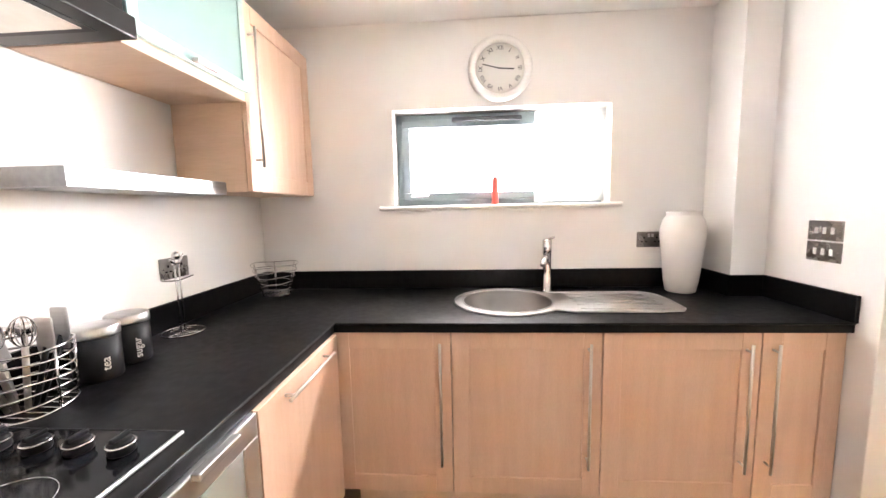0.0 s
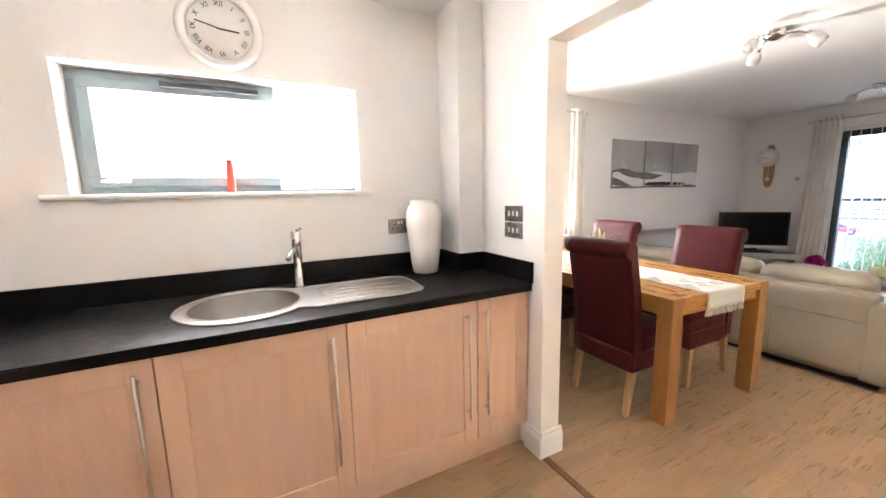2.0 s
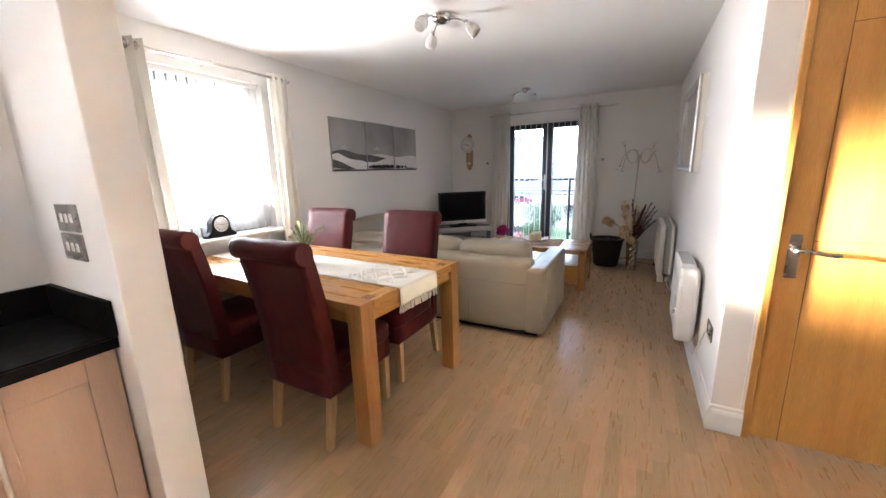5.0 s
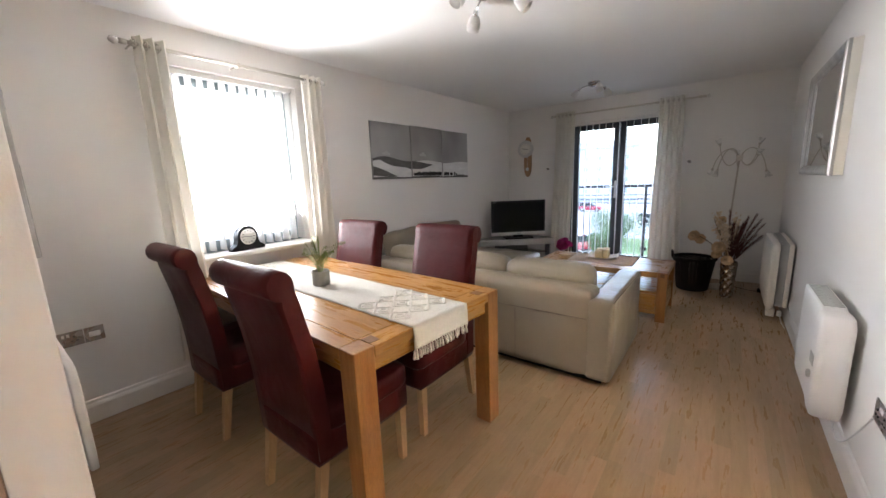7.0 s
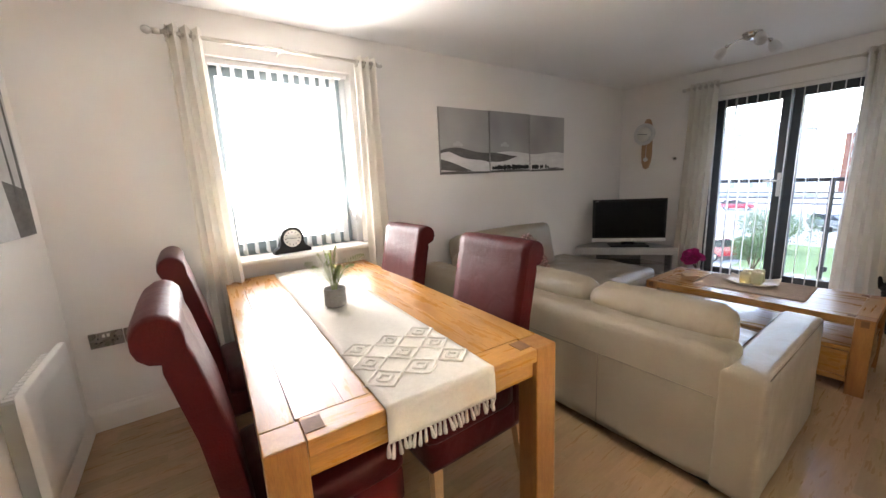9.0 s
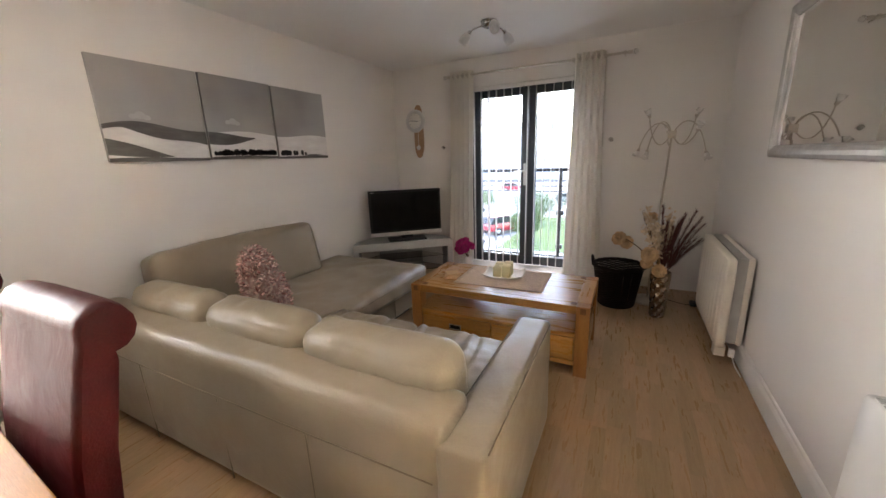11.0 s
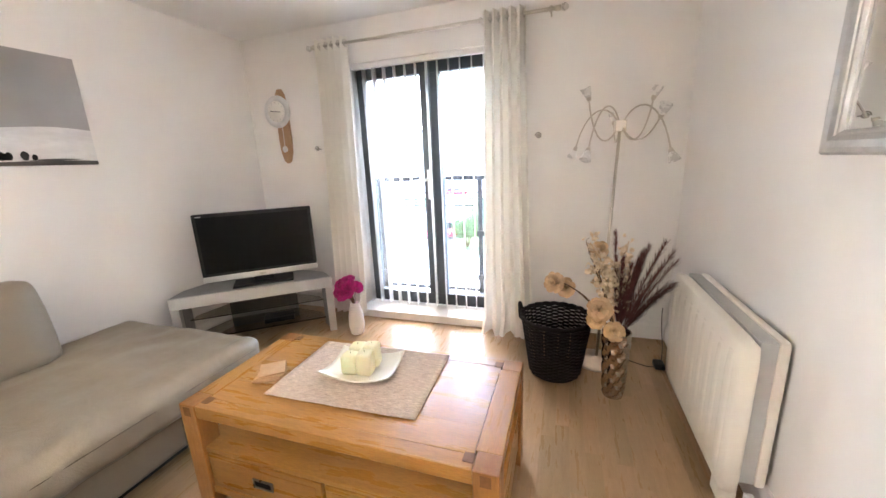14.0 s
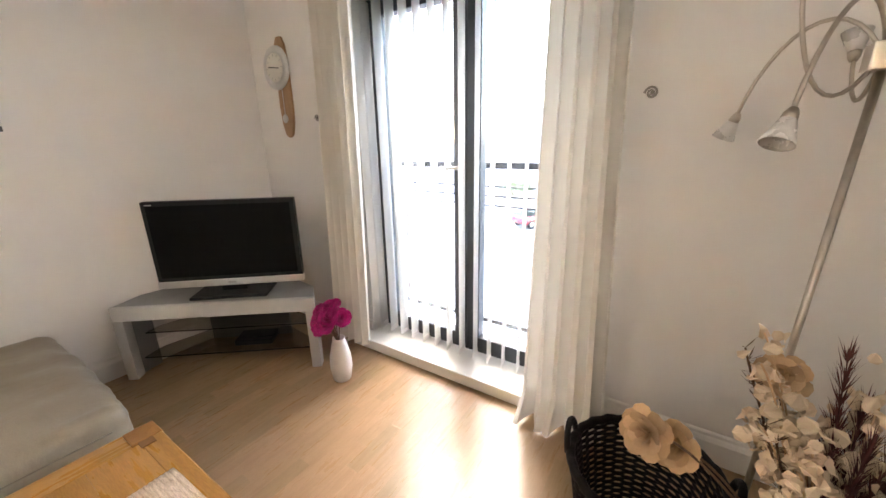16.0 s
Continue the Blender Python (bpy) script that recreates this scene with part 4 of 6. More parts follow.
# ---- curtains, poles, blinds ----
def curtain(label, along, a0, a1, depth, z0, z1, folds, flare0=0.0, flare1=0.0, pool=0.0, seed=0):
    """Cloth in deep folds; along: 'x' or 'y' is the axis of the wall."""
    t = thing("curtain", label, "curtain", group="eyelet curtains")

    def fn(u, v):
        z = z0 + (z1 - z0) * v
        k = 1 - v
        lo, hi = a0 - flare0 * k ** 1.5, a1 + flare1 * k ** 1.5
        w = noise.noise((u * 3 + seed, v * 0.9, seed)) * 0.18 * k
        ph = u * folds * math.tau + w * 2.5
        a = lo + (hi - lo) * u + 0.004 * math.sin(ph * 2 + 0.5)
        d = (0.042 - 0.010 * k) * math.sin(ph) * (0.85 + 0.3 * noise.noise((u * 4, v * 0.8, seed + 9))) + 0.006 * noise.noise((u * 4, v * 2, seed + 5))
        if pool and v < 0.05:
            d -= pool * (1 - v / 0.05) * (0.6 + 0.4 * math.sin(ph * 0.5 + seed))
        return (a, depth + d, z) if along == "x" else (depth + d, a, z)

    part("cloth", sheet(fn, folds * 20, 40), "curtain", t)
    for k in range(folds * 2):
        a = a0 + (a1 - a0) * (k + 0.5) / (folds * 2)
        c = (a, depth, z1 - 0.045) if along == "x" else (depth, a, z1 - 0.045)
        part("eyelet", tube(ring(c, 0.024, 16, "yz" if along == "x" else "xz"), 0.004, 6, closed=True), "satin", t, "metal eyelet ring")
    return t


def pole(label, along, a0, a1, depth, z, wallpos, brackets, r=0.011):
    t = thing("curtain_pole", label, "curtain pole", group="curtain poles")

    def P(a, d, zz):
        return (a, d, zz) if along == "x" else (d, a, zz)
    part("rod", tube([P(a0, depth, z), P(a1, depth, z)], r, 12), "satin", t)
    for a, s in ((a0, -1), (a1, 1)):
        f = part("finial", tube([P(a - s * 0.035, depth, z), P(a, depth, z)], r * 1.35, 12), "satin", t)
        b = lathe([(0.004, 0), (0.016, 0.006), (0.022, 0.02), (0.022, 0.026), (0.015, 0.04), (0.004, 0.046)], 14)
        moved(b, (pose(*P(a, depth, z), 0, 90 * s, 0) if along == "x" else pose(*P(a, depth, z), -90 * s, 0, 0)))
        part("glass_knob", b, "cupglass", f, "clear glass ball end")
    for a in brackets:
        b = tube([P(a, wallpos, z - 0.0), P(a, depth, z)], 0.006, 8)
        tube([P(a, depth, z - 0.016), P(a, depth, z + 0.016)], 0.010, 8, bm=b)
        part("bracket", b, "satin", t)
    return t


pole("satin nickel curtain pole with clear glass ends", "x", 2.91, 4.20, NORTH - 0.13, 2.165, NORTH, (2.97, 3.55, 4.17))
pole("satin nickel curtain pole with clear glass ends", "y", 0.66, 2.475, EAST - 0.13, 2.18, EAST, (0.72, 1.16, 2.45))
curtain("cream eyelet curtain gathered beside the dining window", "x", 2.965, 3.13, NORTH - 0.13, 0.22, 2.21, 3, 0.02, 0.05, seed=1)
curtain("cream eyelet curtain gathered beside the dining window", "x", 4.03, 4.19, NORTH - 0.13, 0.22, 2.20, 3, 0.02, 0.04, seed=2)
curtain("cream eyelet curtain gathered beside the balcony door", "y", 2.165, 2.435, EAST - 0.13, 0.03, 2.225, 5, -0.045, 0.08, seed=3)
curtain("long cream eyelet curtain trailing on the floor", "y", 0.865, 1.135, EAST - 0.14, 0.012, 2.225, 5, 0.075, 0.03, pool=0.12, seed=4)


def vertical_blind(along, a0, a1, depth, z0, z1, step, angle):
    t = thing("vertical_blind", "white vertical slat blind turned open in the window", "blind", group="vertical blinds")
    if along == "x":
        part("headrail", box(a0, a1, depth - 0.02, depth + 0.02, z1, z1 + 0.035, 0.003), "trim", t)
    else:
        part("headrail", box(depth - 0.02, depth + 0.02, a0, a1, z1, z1 + 0.035, 0.003), "trim", t)
    me = mesh_of("slat", sheet(lambda u, v: ((u - 0.5) * 0.086, 0.006 * (1 - (2 * u - 1) ** 2), z0 + (z1 - z0) * v), 4, 1, thick=0.0008))
    me.materials.append(M["blind"])
    wt = mesh_of("weight", box(-0.043, 0.043, -0.002, 0.003, z0, z0 + 0.03, 0.001))
    wt.materials.append(M["trim"])
    n = int((a1 - a0) / step)
    for k in range(n):
        a = a0 + (k + 0.5) * (a1 - a0) / n
        m = pose(a, depth, 0, 0, 0, angle) if along == "x" else pose(depth, a, 0, 0, 0, 90 + angle)
        s = new("slat", me)
        s.parent, s.matrix_local = t, m @ pose(0, 0, 0, 0, 0, random.uniform(-4, 4))
        w = new("weight", wt)
        w.parent = s
    return t


vertical_blind("x", NWIN[0] + 0.01, NWIN[1] - 0.01, NORTH + 0.055, NWIN[2] + 0.02, NWIN[3] - 0.037, 0.070, 98)
vertical_blind("y", EDOOR[0] + 0.01, EDOOR[1] - 0.01, EAST + 0.05, EDOOR[2] + 0.02, EDOOR[3] - 0.037, 0.084, -82)

# ---- pictures ----
HILLS = (("artpale", lambda x: 0.19 + 0.012 * math.sin(x * 9)),
         ("artmid", lambda x: 0.195 + 0.03 * math.sin(x * 5.1 + 0.4) + 0.012 * math.sin(x * 11) - 0.30 * max(0, x - 0.95)),
         ("artpale", lambda x: max(0.19 - 0.20 * abs(x - 0.10), 0.115 + 0.055 * math.sin(2.2 * (x - 0.75))) + 0.012 * math.sin(x * 13 + 1)),
         ("artmid", lambda x: max(0.03, 0.135 - 0.28 * x) + 0.006 * math.sin(x * 13)),
         ("artpale", lambda x: 0.045 + 0.02 * math.sin(x * 5.1 + 3.3)),
         ("artmid", lambda x: 0.022 + 0.004 * math.sin(x * 9)))


def relief(pts, d0, d1):
    """A thin flat layer in the plane of the picture: pts (along, up), facing -y."""
    return moved(prism(pts, d0, d1), pose(0, 0, 0, 90, 0, 0))


random.seed(4)
for x0, x1, dz in ((4.81, 5.385, 0.0), (5.40, 5.955, 0.004), (5.972, 6.535, 0.0)):
    h = 0.575
    t = thing("canvas_print", "black and white landscape canvas print of hills and trees", "picture", pose(x0, NORTH - 0.022, 1.37 + dz), "three part hill picture")
    part("canvas", box(0, x1 - x0, 0, 0.022, 0, h, 0.002), "artsky", t)
    w = x1 - x0
    for k, (mat, f) in enumerate(HILLS):
        n = 24
        pts = [(0.001, 0.001)] + [(w - 0.001, 0.001)] + [(0.001 + (w - 0.002) * (n - j) / n, max(0.004, f(x0 + w * (n - j) / n - 4.8))) for j in range(n + 1)]
        part("hill", relief(pts, 0.0004 * (k + 1) - 0.0004, 0.0004 * (k + 1)), mat, t)
    b = bmesh.new()
    for j in range(150):
        gx = random.choice((random.uniform(5.36, 6.26), random.uniform(5.42, 5.95), random.uniform(5.50, 6.08)))
        if not x0 + 0.02 < gx < x1 - 0.02:
            continue
        s = random.uniform(0.010, 0.023)
        up = 0.030 + s * 0.9
        relief_pts = [(gx - x0 + s * (0.8 + 0.3 * noise.noise((j, a, 0))) * math.cos(a), up + s * (1.1 + 0.3 * noise.noise((a, j, 3))) * math.sin(a)) for a in (q * math.tau / 11 for q in range(11))]
        merged(b, relief(relief_pts, 0.002, 0.0024))
    tagged(part("tree_line", b, "artdark", t), kind="stuff")
    if x0 < 5.9:
        b = bmesh.new()
        for cx, cz, s in ((0.20, 0.27, 0.03), (0.16, 0.262, 0.02), (0.235, 0.258, 0.02)):
            merged(b, relief([(cx + s * math.cos(a) * (1 + 0.3 * noise.noise((a, cx, 1))), cz + s * 0.75 * math.sin(a)) for a in (q * math.tau / 14 for q in range(14))], 0.0, 0.0004))
        part("cloud", b, "artcloud", t)

# forest canvas on the partition; its plane faces +x
t = thing("canvas_print", "large black and white canvas of a path under trees", "picture", pose(PIER1 + 0.032, 1.87, 1.165, 0, 0, 90))
W2, H2 = 1.17, 0.80
part("canvas", box(0, W2, 0, 0.032, 0, H2, 0.003), "artcloud", t)
part("ground", relief([(0.001, 0.001), (W2 - 0.001, 0.001), (W2 - 0.001, 0.20), (0.86, 0.24), (0.45, 0.22), (0.001, 0.25)], 0, 0.0004), "artmid", t)
part("path", relief([(0.25, 0.0015), (0.95, 0.0015), (0.90, 0.235), (0.86, 0.238)], 0.0004, 0.0008), "artcloud", t)
for x, w0, top, lean in ((0.08, 0.035, 0.75, 0.02), (0.24, 0.030, 0.76, -0.03), (0.36, 0.022, 0.74, 0.02), (0.48, 0.018, 0.70, 0.01), (0.57, 0.015, 0.66, 0.02), (0.65, 0.012, 0.6, 0.0), (0.72, 0.010, 0.55, 0.01), (0.78, 0.008, 0.5, 0), (1.02, 0.03, 0.78, -0.05), (1.12, 0.04, 0.79, -0.02)):
    base = 0.08 + 0.17 * min(1, abs(x) / 0.7) if x < 0.9 else 0.12
    part("trunk", relief([(x, base), (x + w0, base), (x + lean + w0 * 0.55, top), (x + lean + w0 * 0.1, top)], 0.0008, 0.0012), "artgrey", t)
b = bmesh.new()
random.seed(8)
for j in range(3600):
    cx, cz = random.uniform(0.01, W2 - 0.02), H2 - 0.012 - abs(random.gauss(0, 0.20))
    if cz < 0.34 + 0.26 * abs(math.sin(cx * 4)):
        continue
    q, ln, w = random.uniform(0, math.tau), random.uniform(0.006, 0.020), random.uniform(0.0012, 0.0045)
    ux, uz = math.cos(q), math.sin(q)
    ring4 = [(cx - ux * ln, cz - uz * ln), (cx - uz * w, cz + ux * w), (cx + ux * ln, cz + uz * ln), (cx + uz * w, cz - ux * w)]
    b.faces.new([b.verts.new((max(0.002, min(W2 - 0.002, x)), -0.0013 - j * 1e-7, min(H2 - 0.002, z))) for x, z in ring4])
tagged(part("foliage", b, "artgrey", t), kind="stuff")

# ---- mirror ----
t = thing("wall_mirror", "large rectangular mirror in a wide silver frame", "mirror")
mx0, mx1, mz0, mz1 = 5.255, 6.35, 1.275, 2.0
my = SOUTH
part("backing", box(mx0 + 0.002, mx1 - 0.002, my, my + 0.042, mz0 + 0.002, mz1 - 0.002, 0.003), "creampaint", t, "cream painted frame edge")
fw = 0.062
prof = [(0, 0.042), (0.002, 0.056), (0.008, 0.064), (0.020, 0.068), (0.036, 0.066), (0.048, 0.060), (0.050, 0.056), (0.055, 0.054), (fw, 0.048), (fw, 0.042)]
bm = bmesh.new()
rings = []
for sx, sz in ((0, 0), (1, 0), (1, 1), (0, 1)):
    rings.append([bm.verts.new(((mx0 + a) if sx == 0 else (mx1 - a), my + d, (mz0 + a) if sz == 0 else (mz1 - a))) for a, d in prof])
for k in range(4):
    r0, r1 = rings[k], rings[(k + 1) % 4]
    for j in range(len(prof)):
        bm.faces.new((r0[j], r0[(j + 1) % len(prof)], r1[(j + 1) % len(prof)], r1[j]))
bmesh.ops.recalc_face_normals(bm, faces=bm.faces[:])
part("frame", bm, "silverframe", t)
b = bmesh.new()
g = [[b.verts.new((mx0 + fw - 0.002 + e if sx == 0 else mx1 - fw + 0.002 - e, my + d, mz0 + fw - 0.002 + e if sz == 0 else mz1 - fw + 0.002 - e)) for sx, sz in ((0, 0), (1, 0), (1, 1), (0, 1))] for e, d in ((0, 0.043), (0, 0.0445), (0.024, 0.0460))]
for r0, r1 in zip(g, g[1:]):
    for k in range(4):
        b.faces.new((r0[k], r0[(k + 1) % 4], r1[(k + 1) % 4], r1[k]))
b.faces.new(g[0][::-1])
b.faces.new(g[2])
bmesh.ops.recalc_face_normals(b, faces=b.faces[:])
part("glass", b, "mirror", t, "bevelled mirror glass")

# ---- heaters ----
t = thing("oil_radiator", "cream ribbed panel radiator hung on the wall", "heater", group="wall heaters")
hx0, hx1 = 6.34, 7.14
part("back_panel", box(hx0 + 0.03, hx1 - 0.01, SOUTH + 0.016, SOUTH + 0.05, 0.14, 0.70, 0.012), "creampaint", t)
part("grille", box(hx0 + 0.035, hx1 - 0.015, SOUTH + 0.05, SOUTH + 0.10, 0.15, 0.695, 0.002), "greyplastic", t, "grey side and top grille")
b = soft(hx0, hx1, SOUTH + 0.10, SOUTH + 0.165, 0.12, 0.695, 0.022, 0, 0, 0, 8)
panel = part("front_panel", b, "creampaint", t)
for k in range(9):
    c = hx0 + 0.07 + k * 0.083
    part("rib", soft(c - 0.026, c + 0.026, SOUTH + 0.135, SOUTH + 0.1685, 0.17, 0.65, 0.016, 0, 0, 0, 5), "creampaint", panel)
part("foot", box(hx0 + 0.04, hx0 + 0.11, SOUTH + 0.09, SOUTH + 0.15, 0.05, 0.125, 0.006), "creampaint", t)
b = box(hx0 - 0.0, hx0 + 0.03, SOUTH + 0.05, SOUTH + 0.08, 0.07, 0.12, 0.006)
tube(bez((hx0 + 0.02, SOUTH + 0.06, 0.08), (hx0 - 0.03, SOUTH + 0.05, 0.02), (hx0 - 0.05, SOUTH + 0.04, 0.02), (hx0 - 0.10, SOUTH + 0.03, 0.006)), 0.004, bm=b)
part("cable", b, "whitemetal", t, "white mains cable")
t = thing("convector_heater", "white convector heater with a rounded control end", "heater", group="wall heaters")
part("body", soft(4.52, 4.98, SOUTH + 0.03, SOUTH + 0.13, 0.22, 0.705, 0.02, 0, 0, 0, 6), "whitemetal", t)
part("control_panel", soft(4.40, 4.53, SOUTH + 0.025, SOUTH + 0.14, 0.215, 0.70, 0.028, 0, 0, 0, 8), "whitemetal", t)
b = bmesh.new()
for k in range(12):
    box(4.55 + k * 0.034, 4.572 + k * 0.034, SOUTH + 0.045, SOUTH + 0.115, 0.704, 0.7075, bm=b)
part("top_grille", b, "greyplastic", t, "grey outlet grille")
part("display", box(4.425, 4.50, SOUTH + 0.1395, SOUTH + 0.1425, 0.45, 0.50, 0.001), "greyplastic", t, "grey control display")
part("dial", moved(lathe([(0.018, 0), (0.018, 0.01), (0.015, 0.013)], 16), pose(4.463, SOUTH + 0.139, 0.40, -90, 0, 0)), "greyplastic", t)
part("wall_bracket", box(4.55, 4.95, SOUTH, SOUTH + 0.03, 0.30, 0.60), "greyplastic", t)
b = tube(bez((4.45, SOUTH + 0.05, 0.21), (4.40, SOUTH + 0.04, 0.05), (4.25, SOUTH + 0.03, 0.25), (4.12, SOUTH + 0.02, 0.42)), 0.004)
part("cable", b, "whitemetal", t, "white mains cable")
t = thing("panel_heater", "slim white panel heater on the partition wall", "heater", group="wall heaters")
part("front_panel", soft(PIER1 + 0.05, PIER1 + 0.085, 2.29, 2.84, 0.25, 0.69, 0.012, 0, 0, 0, 5), "whitemetal", t)
part("back_panel", box(PIER1 + 0.002, PIER1 + 0.05, 2.32, 2.81, 0.28, 0.66, 0.006), "greyplastic", t)
b = bmesh.new()
for k in range(14):
    box(PIER1 + 0.01, PIER1 + 0.045, 2.34 + k * 0.033, 2.358 + k * 0.033, 0.659, 0.664, bm=b)
part("grille", b, "whitemetal", t)


# ---- sockets and switches ----
def socket(name, label, m, w, h, pieces):
    """A metal plate facing -y; pieces: (x, z, width, height) of the inserts."""
    t = thing(name, label, name.replace("_", " "), m)
    part("plate", box(-w / 2, w / 2, -0.006, 0, -h / 2, h / 2, 0.002), "pewter", t)
    for x, z, a, c, mat in pieces:
        part("rocker" if mat == "trim" else "pin_holes", box(x - a / 2, x + a / 2, -0.0085, -0.0055, z - c / 2, z + c / 2, 0.001), mat, t)
    for s in (-1, 1):
        part("screw", moved(lathe([(0.003, 0), (0.003, 0.001)], 8), pose(s * (w / 2 - 0.012), -0.006, 0, 90, 0, 0)), "chrome", t)
    return t


def double(m, label="double metal plug socket with white switches on the wall"):
    holes = []
    for s in (-1, 1):
        holes += [(s * 0.035, 0.010, 0.006, 0.010, "blackplastic"), (s * 0.035 - 0.011, -0.012, 0.009, 0.006, "blackplastic"), (s * 0.035 + 0.011, -0.012, 0.009, 0.006, "blackplastic"),
                  (s * 0.010, 0.022, 0.012, 0.018, "trim")]
    return socket("plug_socket", label, m, 0.146, 0.086, holes)


double(pose(1.755, KNORTH, 1.165))
double(pose(WEST, 1.60, 1.14, 0, 0, 90))
double(pose(2.455, NORTH, 0.53))
socket("plug_socket", "small metal aerial socket plate on the wall", pose(2.575, NORTH, 0.53), 0.086, 0.086, [(0, 0, 0.05, 0.03, "trim")])
double(pose(4.10, SOUTH, 0.44, 0, 0, 180), "double plug socket beside the convector heater")
for z in (1.238, 1.152):
    socket("light_switch", "triple metal light switch with white rockers", pose(PIER0, 1.757, z, 0, 0, -90), 0.146, 0.080, [(k * 0.034, 0, 0.014, 0.026, "trim") for k in (-1, 0, 1)])


# ---- clocks ----
t = thing("wall_clock", "round white wall clock with roman numerals", "clock", pose(0.93, KNORTH, 2.105))
part("rim", moved(lathe([(0.172, 0), (0.175, 0.012), (0.165, 0.032), (0.150, 0.040), (0.137, 0.034), (0.132, 0.022), (0.131, 0.010)], 56, cap=False), pose(0, 0, 0, 90, 0, 0)), "trim", t, "white moulded rim")
part("face", moved(lathe([(0.133, 0.004), (0.133, 0.012)], 48), pose(0, 0, 0, 90, 0, 0)), "paper", t)
for k, s in enumerate(("XII", "I", "II", "III", "IIII", "V", "VI", "VII", "VIII", "IX", "X", "XI")):
    a = radians(90 - 30 * k)
    words("numeral", s, 0.031, "ink", t, pose(0.105 * math.cos(a), -0.0125, 0.105 * math.sin(a)) @ pose(0, 0, 0, 90, 0, 0) @ pose(0, 0, 0, 0, 0, -30 * k))
for deg, ln, w0 in ((-4, 0.075, 0.0035), (166, 0.10, 0.0025)):
    b = box(-0.015, ln, -0.0015, 0, -w0, w0)
    part("hand", moved(b, pose(0, -0.0135, 0) @ pose(0, 0, 0, 0, -deg, 0)), "ink", t, "black clock hand")

t = thing("pendulum_clock", "beech pendulum wall clock with a round metal dial", "clock", pose(EAST, 2.93, 1.34, 0, 0, -90))
out = [(0.0, 0.0), (0.028, 0.02), (0.05, 0.09), (0.058, 0.2), (0.055, 0.35), (0.05, 0.5), (0.038, 0.57), (0.015, 0.61)]
pts = [(x + 0.005, z) for x, z in out] + [(-x - 0.005, z) for x, z in out[::-1]]
b = moved(prism([(x, z) for x, z in pts], 0, 0.018), pose(0, 0, 0, 90, 0, 0))
part("board", b, "clockwood", t)
DCX = -0.030
dial = part("dial", moved(lathe([(0.118, 0.018), (0.132, 0.03), (0.130, 0.040), (0.108, 0.050), (0.088, 0.046), (0.086, 0.041)], 44), pose(DCX, 0, 0.43, 90, 0, 0)), "dialsilver", t, "brushed metal dial ring")
part("face", moved(lathe([(0.086, 0.041), (0.086, 0.0455)], 32), pose(DCX, 0, 0.43, 90, 0, 0)), "paper", dial)
for k in range(12):
    part("hour_mark", moved(box(-0.002, 0.002, -0.0008, 0, 0.066, 0.080), pose(DCX, -0.0458, 0.43) @ pose(0, 0, 0, 0, 30 * k, 0)), "greyplastic", dial)
for deg, ln in ((-8, 0.045), (172, 0.064)):
    part("hand", moved(box(-0.01, ln, -0.0012, 0, -0.003, 0.003), pose(DCX, -0.0475, 0.43) @ pose(0, 0, 0, 0, -deg, 0)), "ink", dial)
b = tube([(0, -0.03, 0.34), (0.0, -0.03, 0.13)], 0.0025, 6)
part("pendulum_rod", b, "alu", t)
part("pendulum_bob", moved(lathe([(0.006, 0), (0.026, 0.004), (0.028, 0.009), (0.02, 0.014)], 24), pose(0, -0.024, 0.12, 90, 0, 0)), "alu", t, "round metal pendulum bob")

t = thing("mantel_clock", "black mantel clock on the dining window sill", "clock", pose(3.50, NORTH + 0.0, NWIN[2] + 0.003, 0, 0, 4))
out = [(-0.125, 0), (0.125, 0), (0.125, 0.018), (0.11, 0.03), (0.088, 0.045), (0.078, 0.075)]
out += [(0.078 * math.cos(radians(a)), 0.10 + 0.078 * math.sin(radians(a))) for a in range(0, 181, 15)]
out += [(-0.078, 0.075), (-0.088, 0.045), (-0.11, 0.03), (-0.125, 0.018)]
part("case", moved(prism(out, -0.03, 0.03), pose(0, 0, 0, 90, 0, 0)), "blackplastic", t)
part("face", moved(lathe([(0.058, 0.03), (0.060, 0.036), (0.054, 0.0365), (0.053, 0.033)], 30), pose(0, 0, 0.10, 90, 0, 0)), "paper", t, "cream dial with black numerals")
for k in range(12):
    a = radians(30 * k)
    part("numeral_mark", moved(box(-0.0022, 0.0022, -0.001, 0.0, -0.006, 0.006), pose(0.044 * math.sin(a), -0.0365, 0.10 + 0.044 * math.cos(a)) @ pose(0, 0, 0, 0, 30 * k, 0)), "ink", t)
for deg, ln in ((-5, 0.028), (170, 0.04)):
    part("hand", moved(box(-0.006, ln, -0.001, 0, -0.0016, 0.0016), pose(0, -0.0375, 0.10) @ pose(0, 0, 0, 0, -deg, 0)), "ink", t)

# curtain tie-back hooks
for y in (0.785, 2.585):
    b = tube([(EAST, y, 1.445), (EAST - 0.05, y, 1.445)], 0.005, 8)
    tube([Vector((EAST - 0.05, y, 1.445)) + Vector((0, 0.022 * (1 - k / 26) * math.cos(k * 0.5), 0.022 * (1 - k / 26) * math.sin(k * 0.5))) for k in range(24)], 0.0042, 6, bm=b)
    lathe([(0.012, 0), (0.012, 0.004)], 12, bm=b, centre=(EAST - 0.004, y, 1.443))
    solid("tieback_hook", b, "pewter", "small metal spiral tie-back hook on the wall", "hook", group="tie-back hooks")


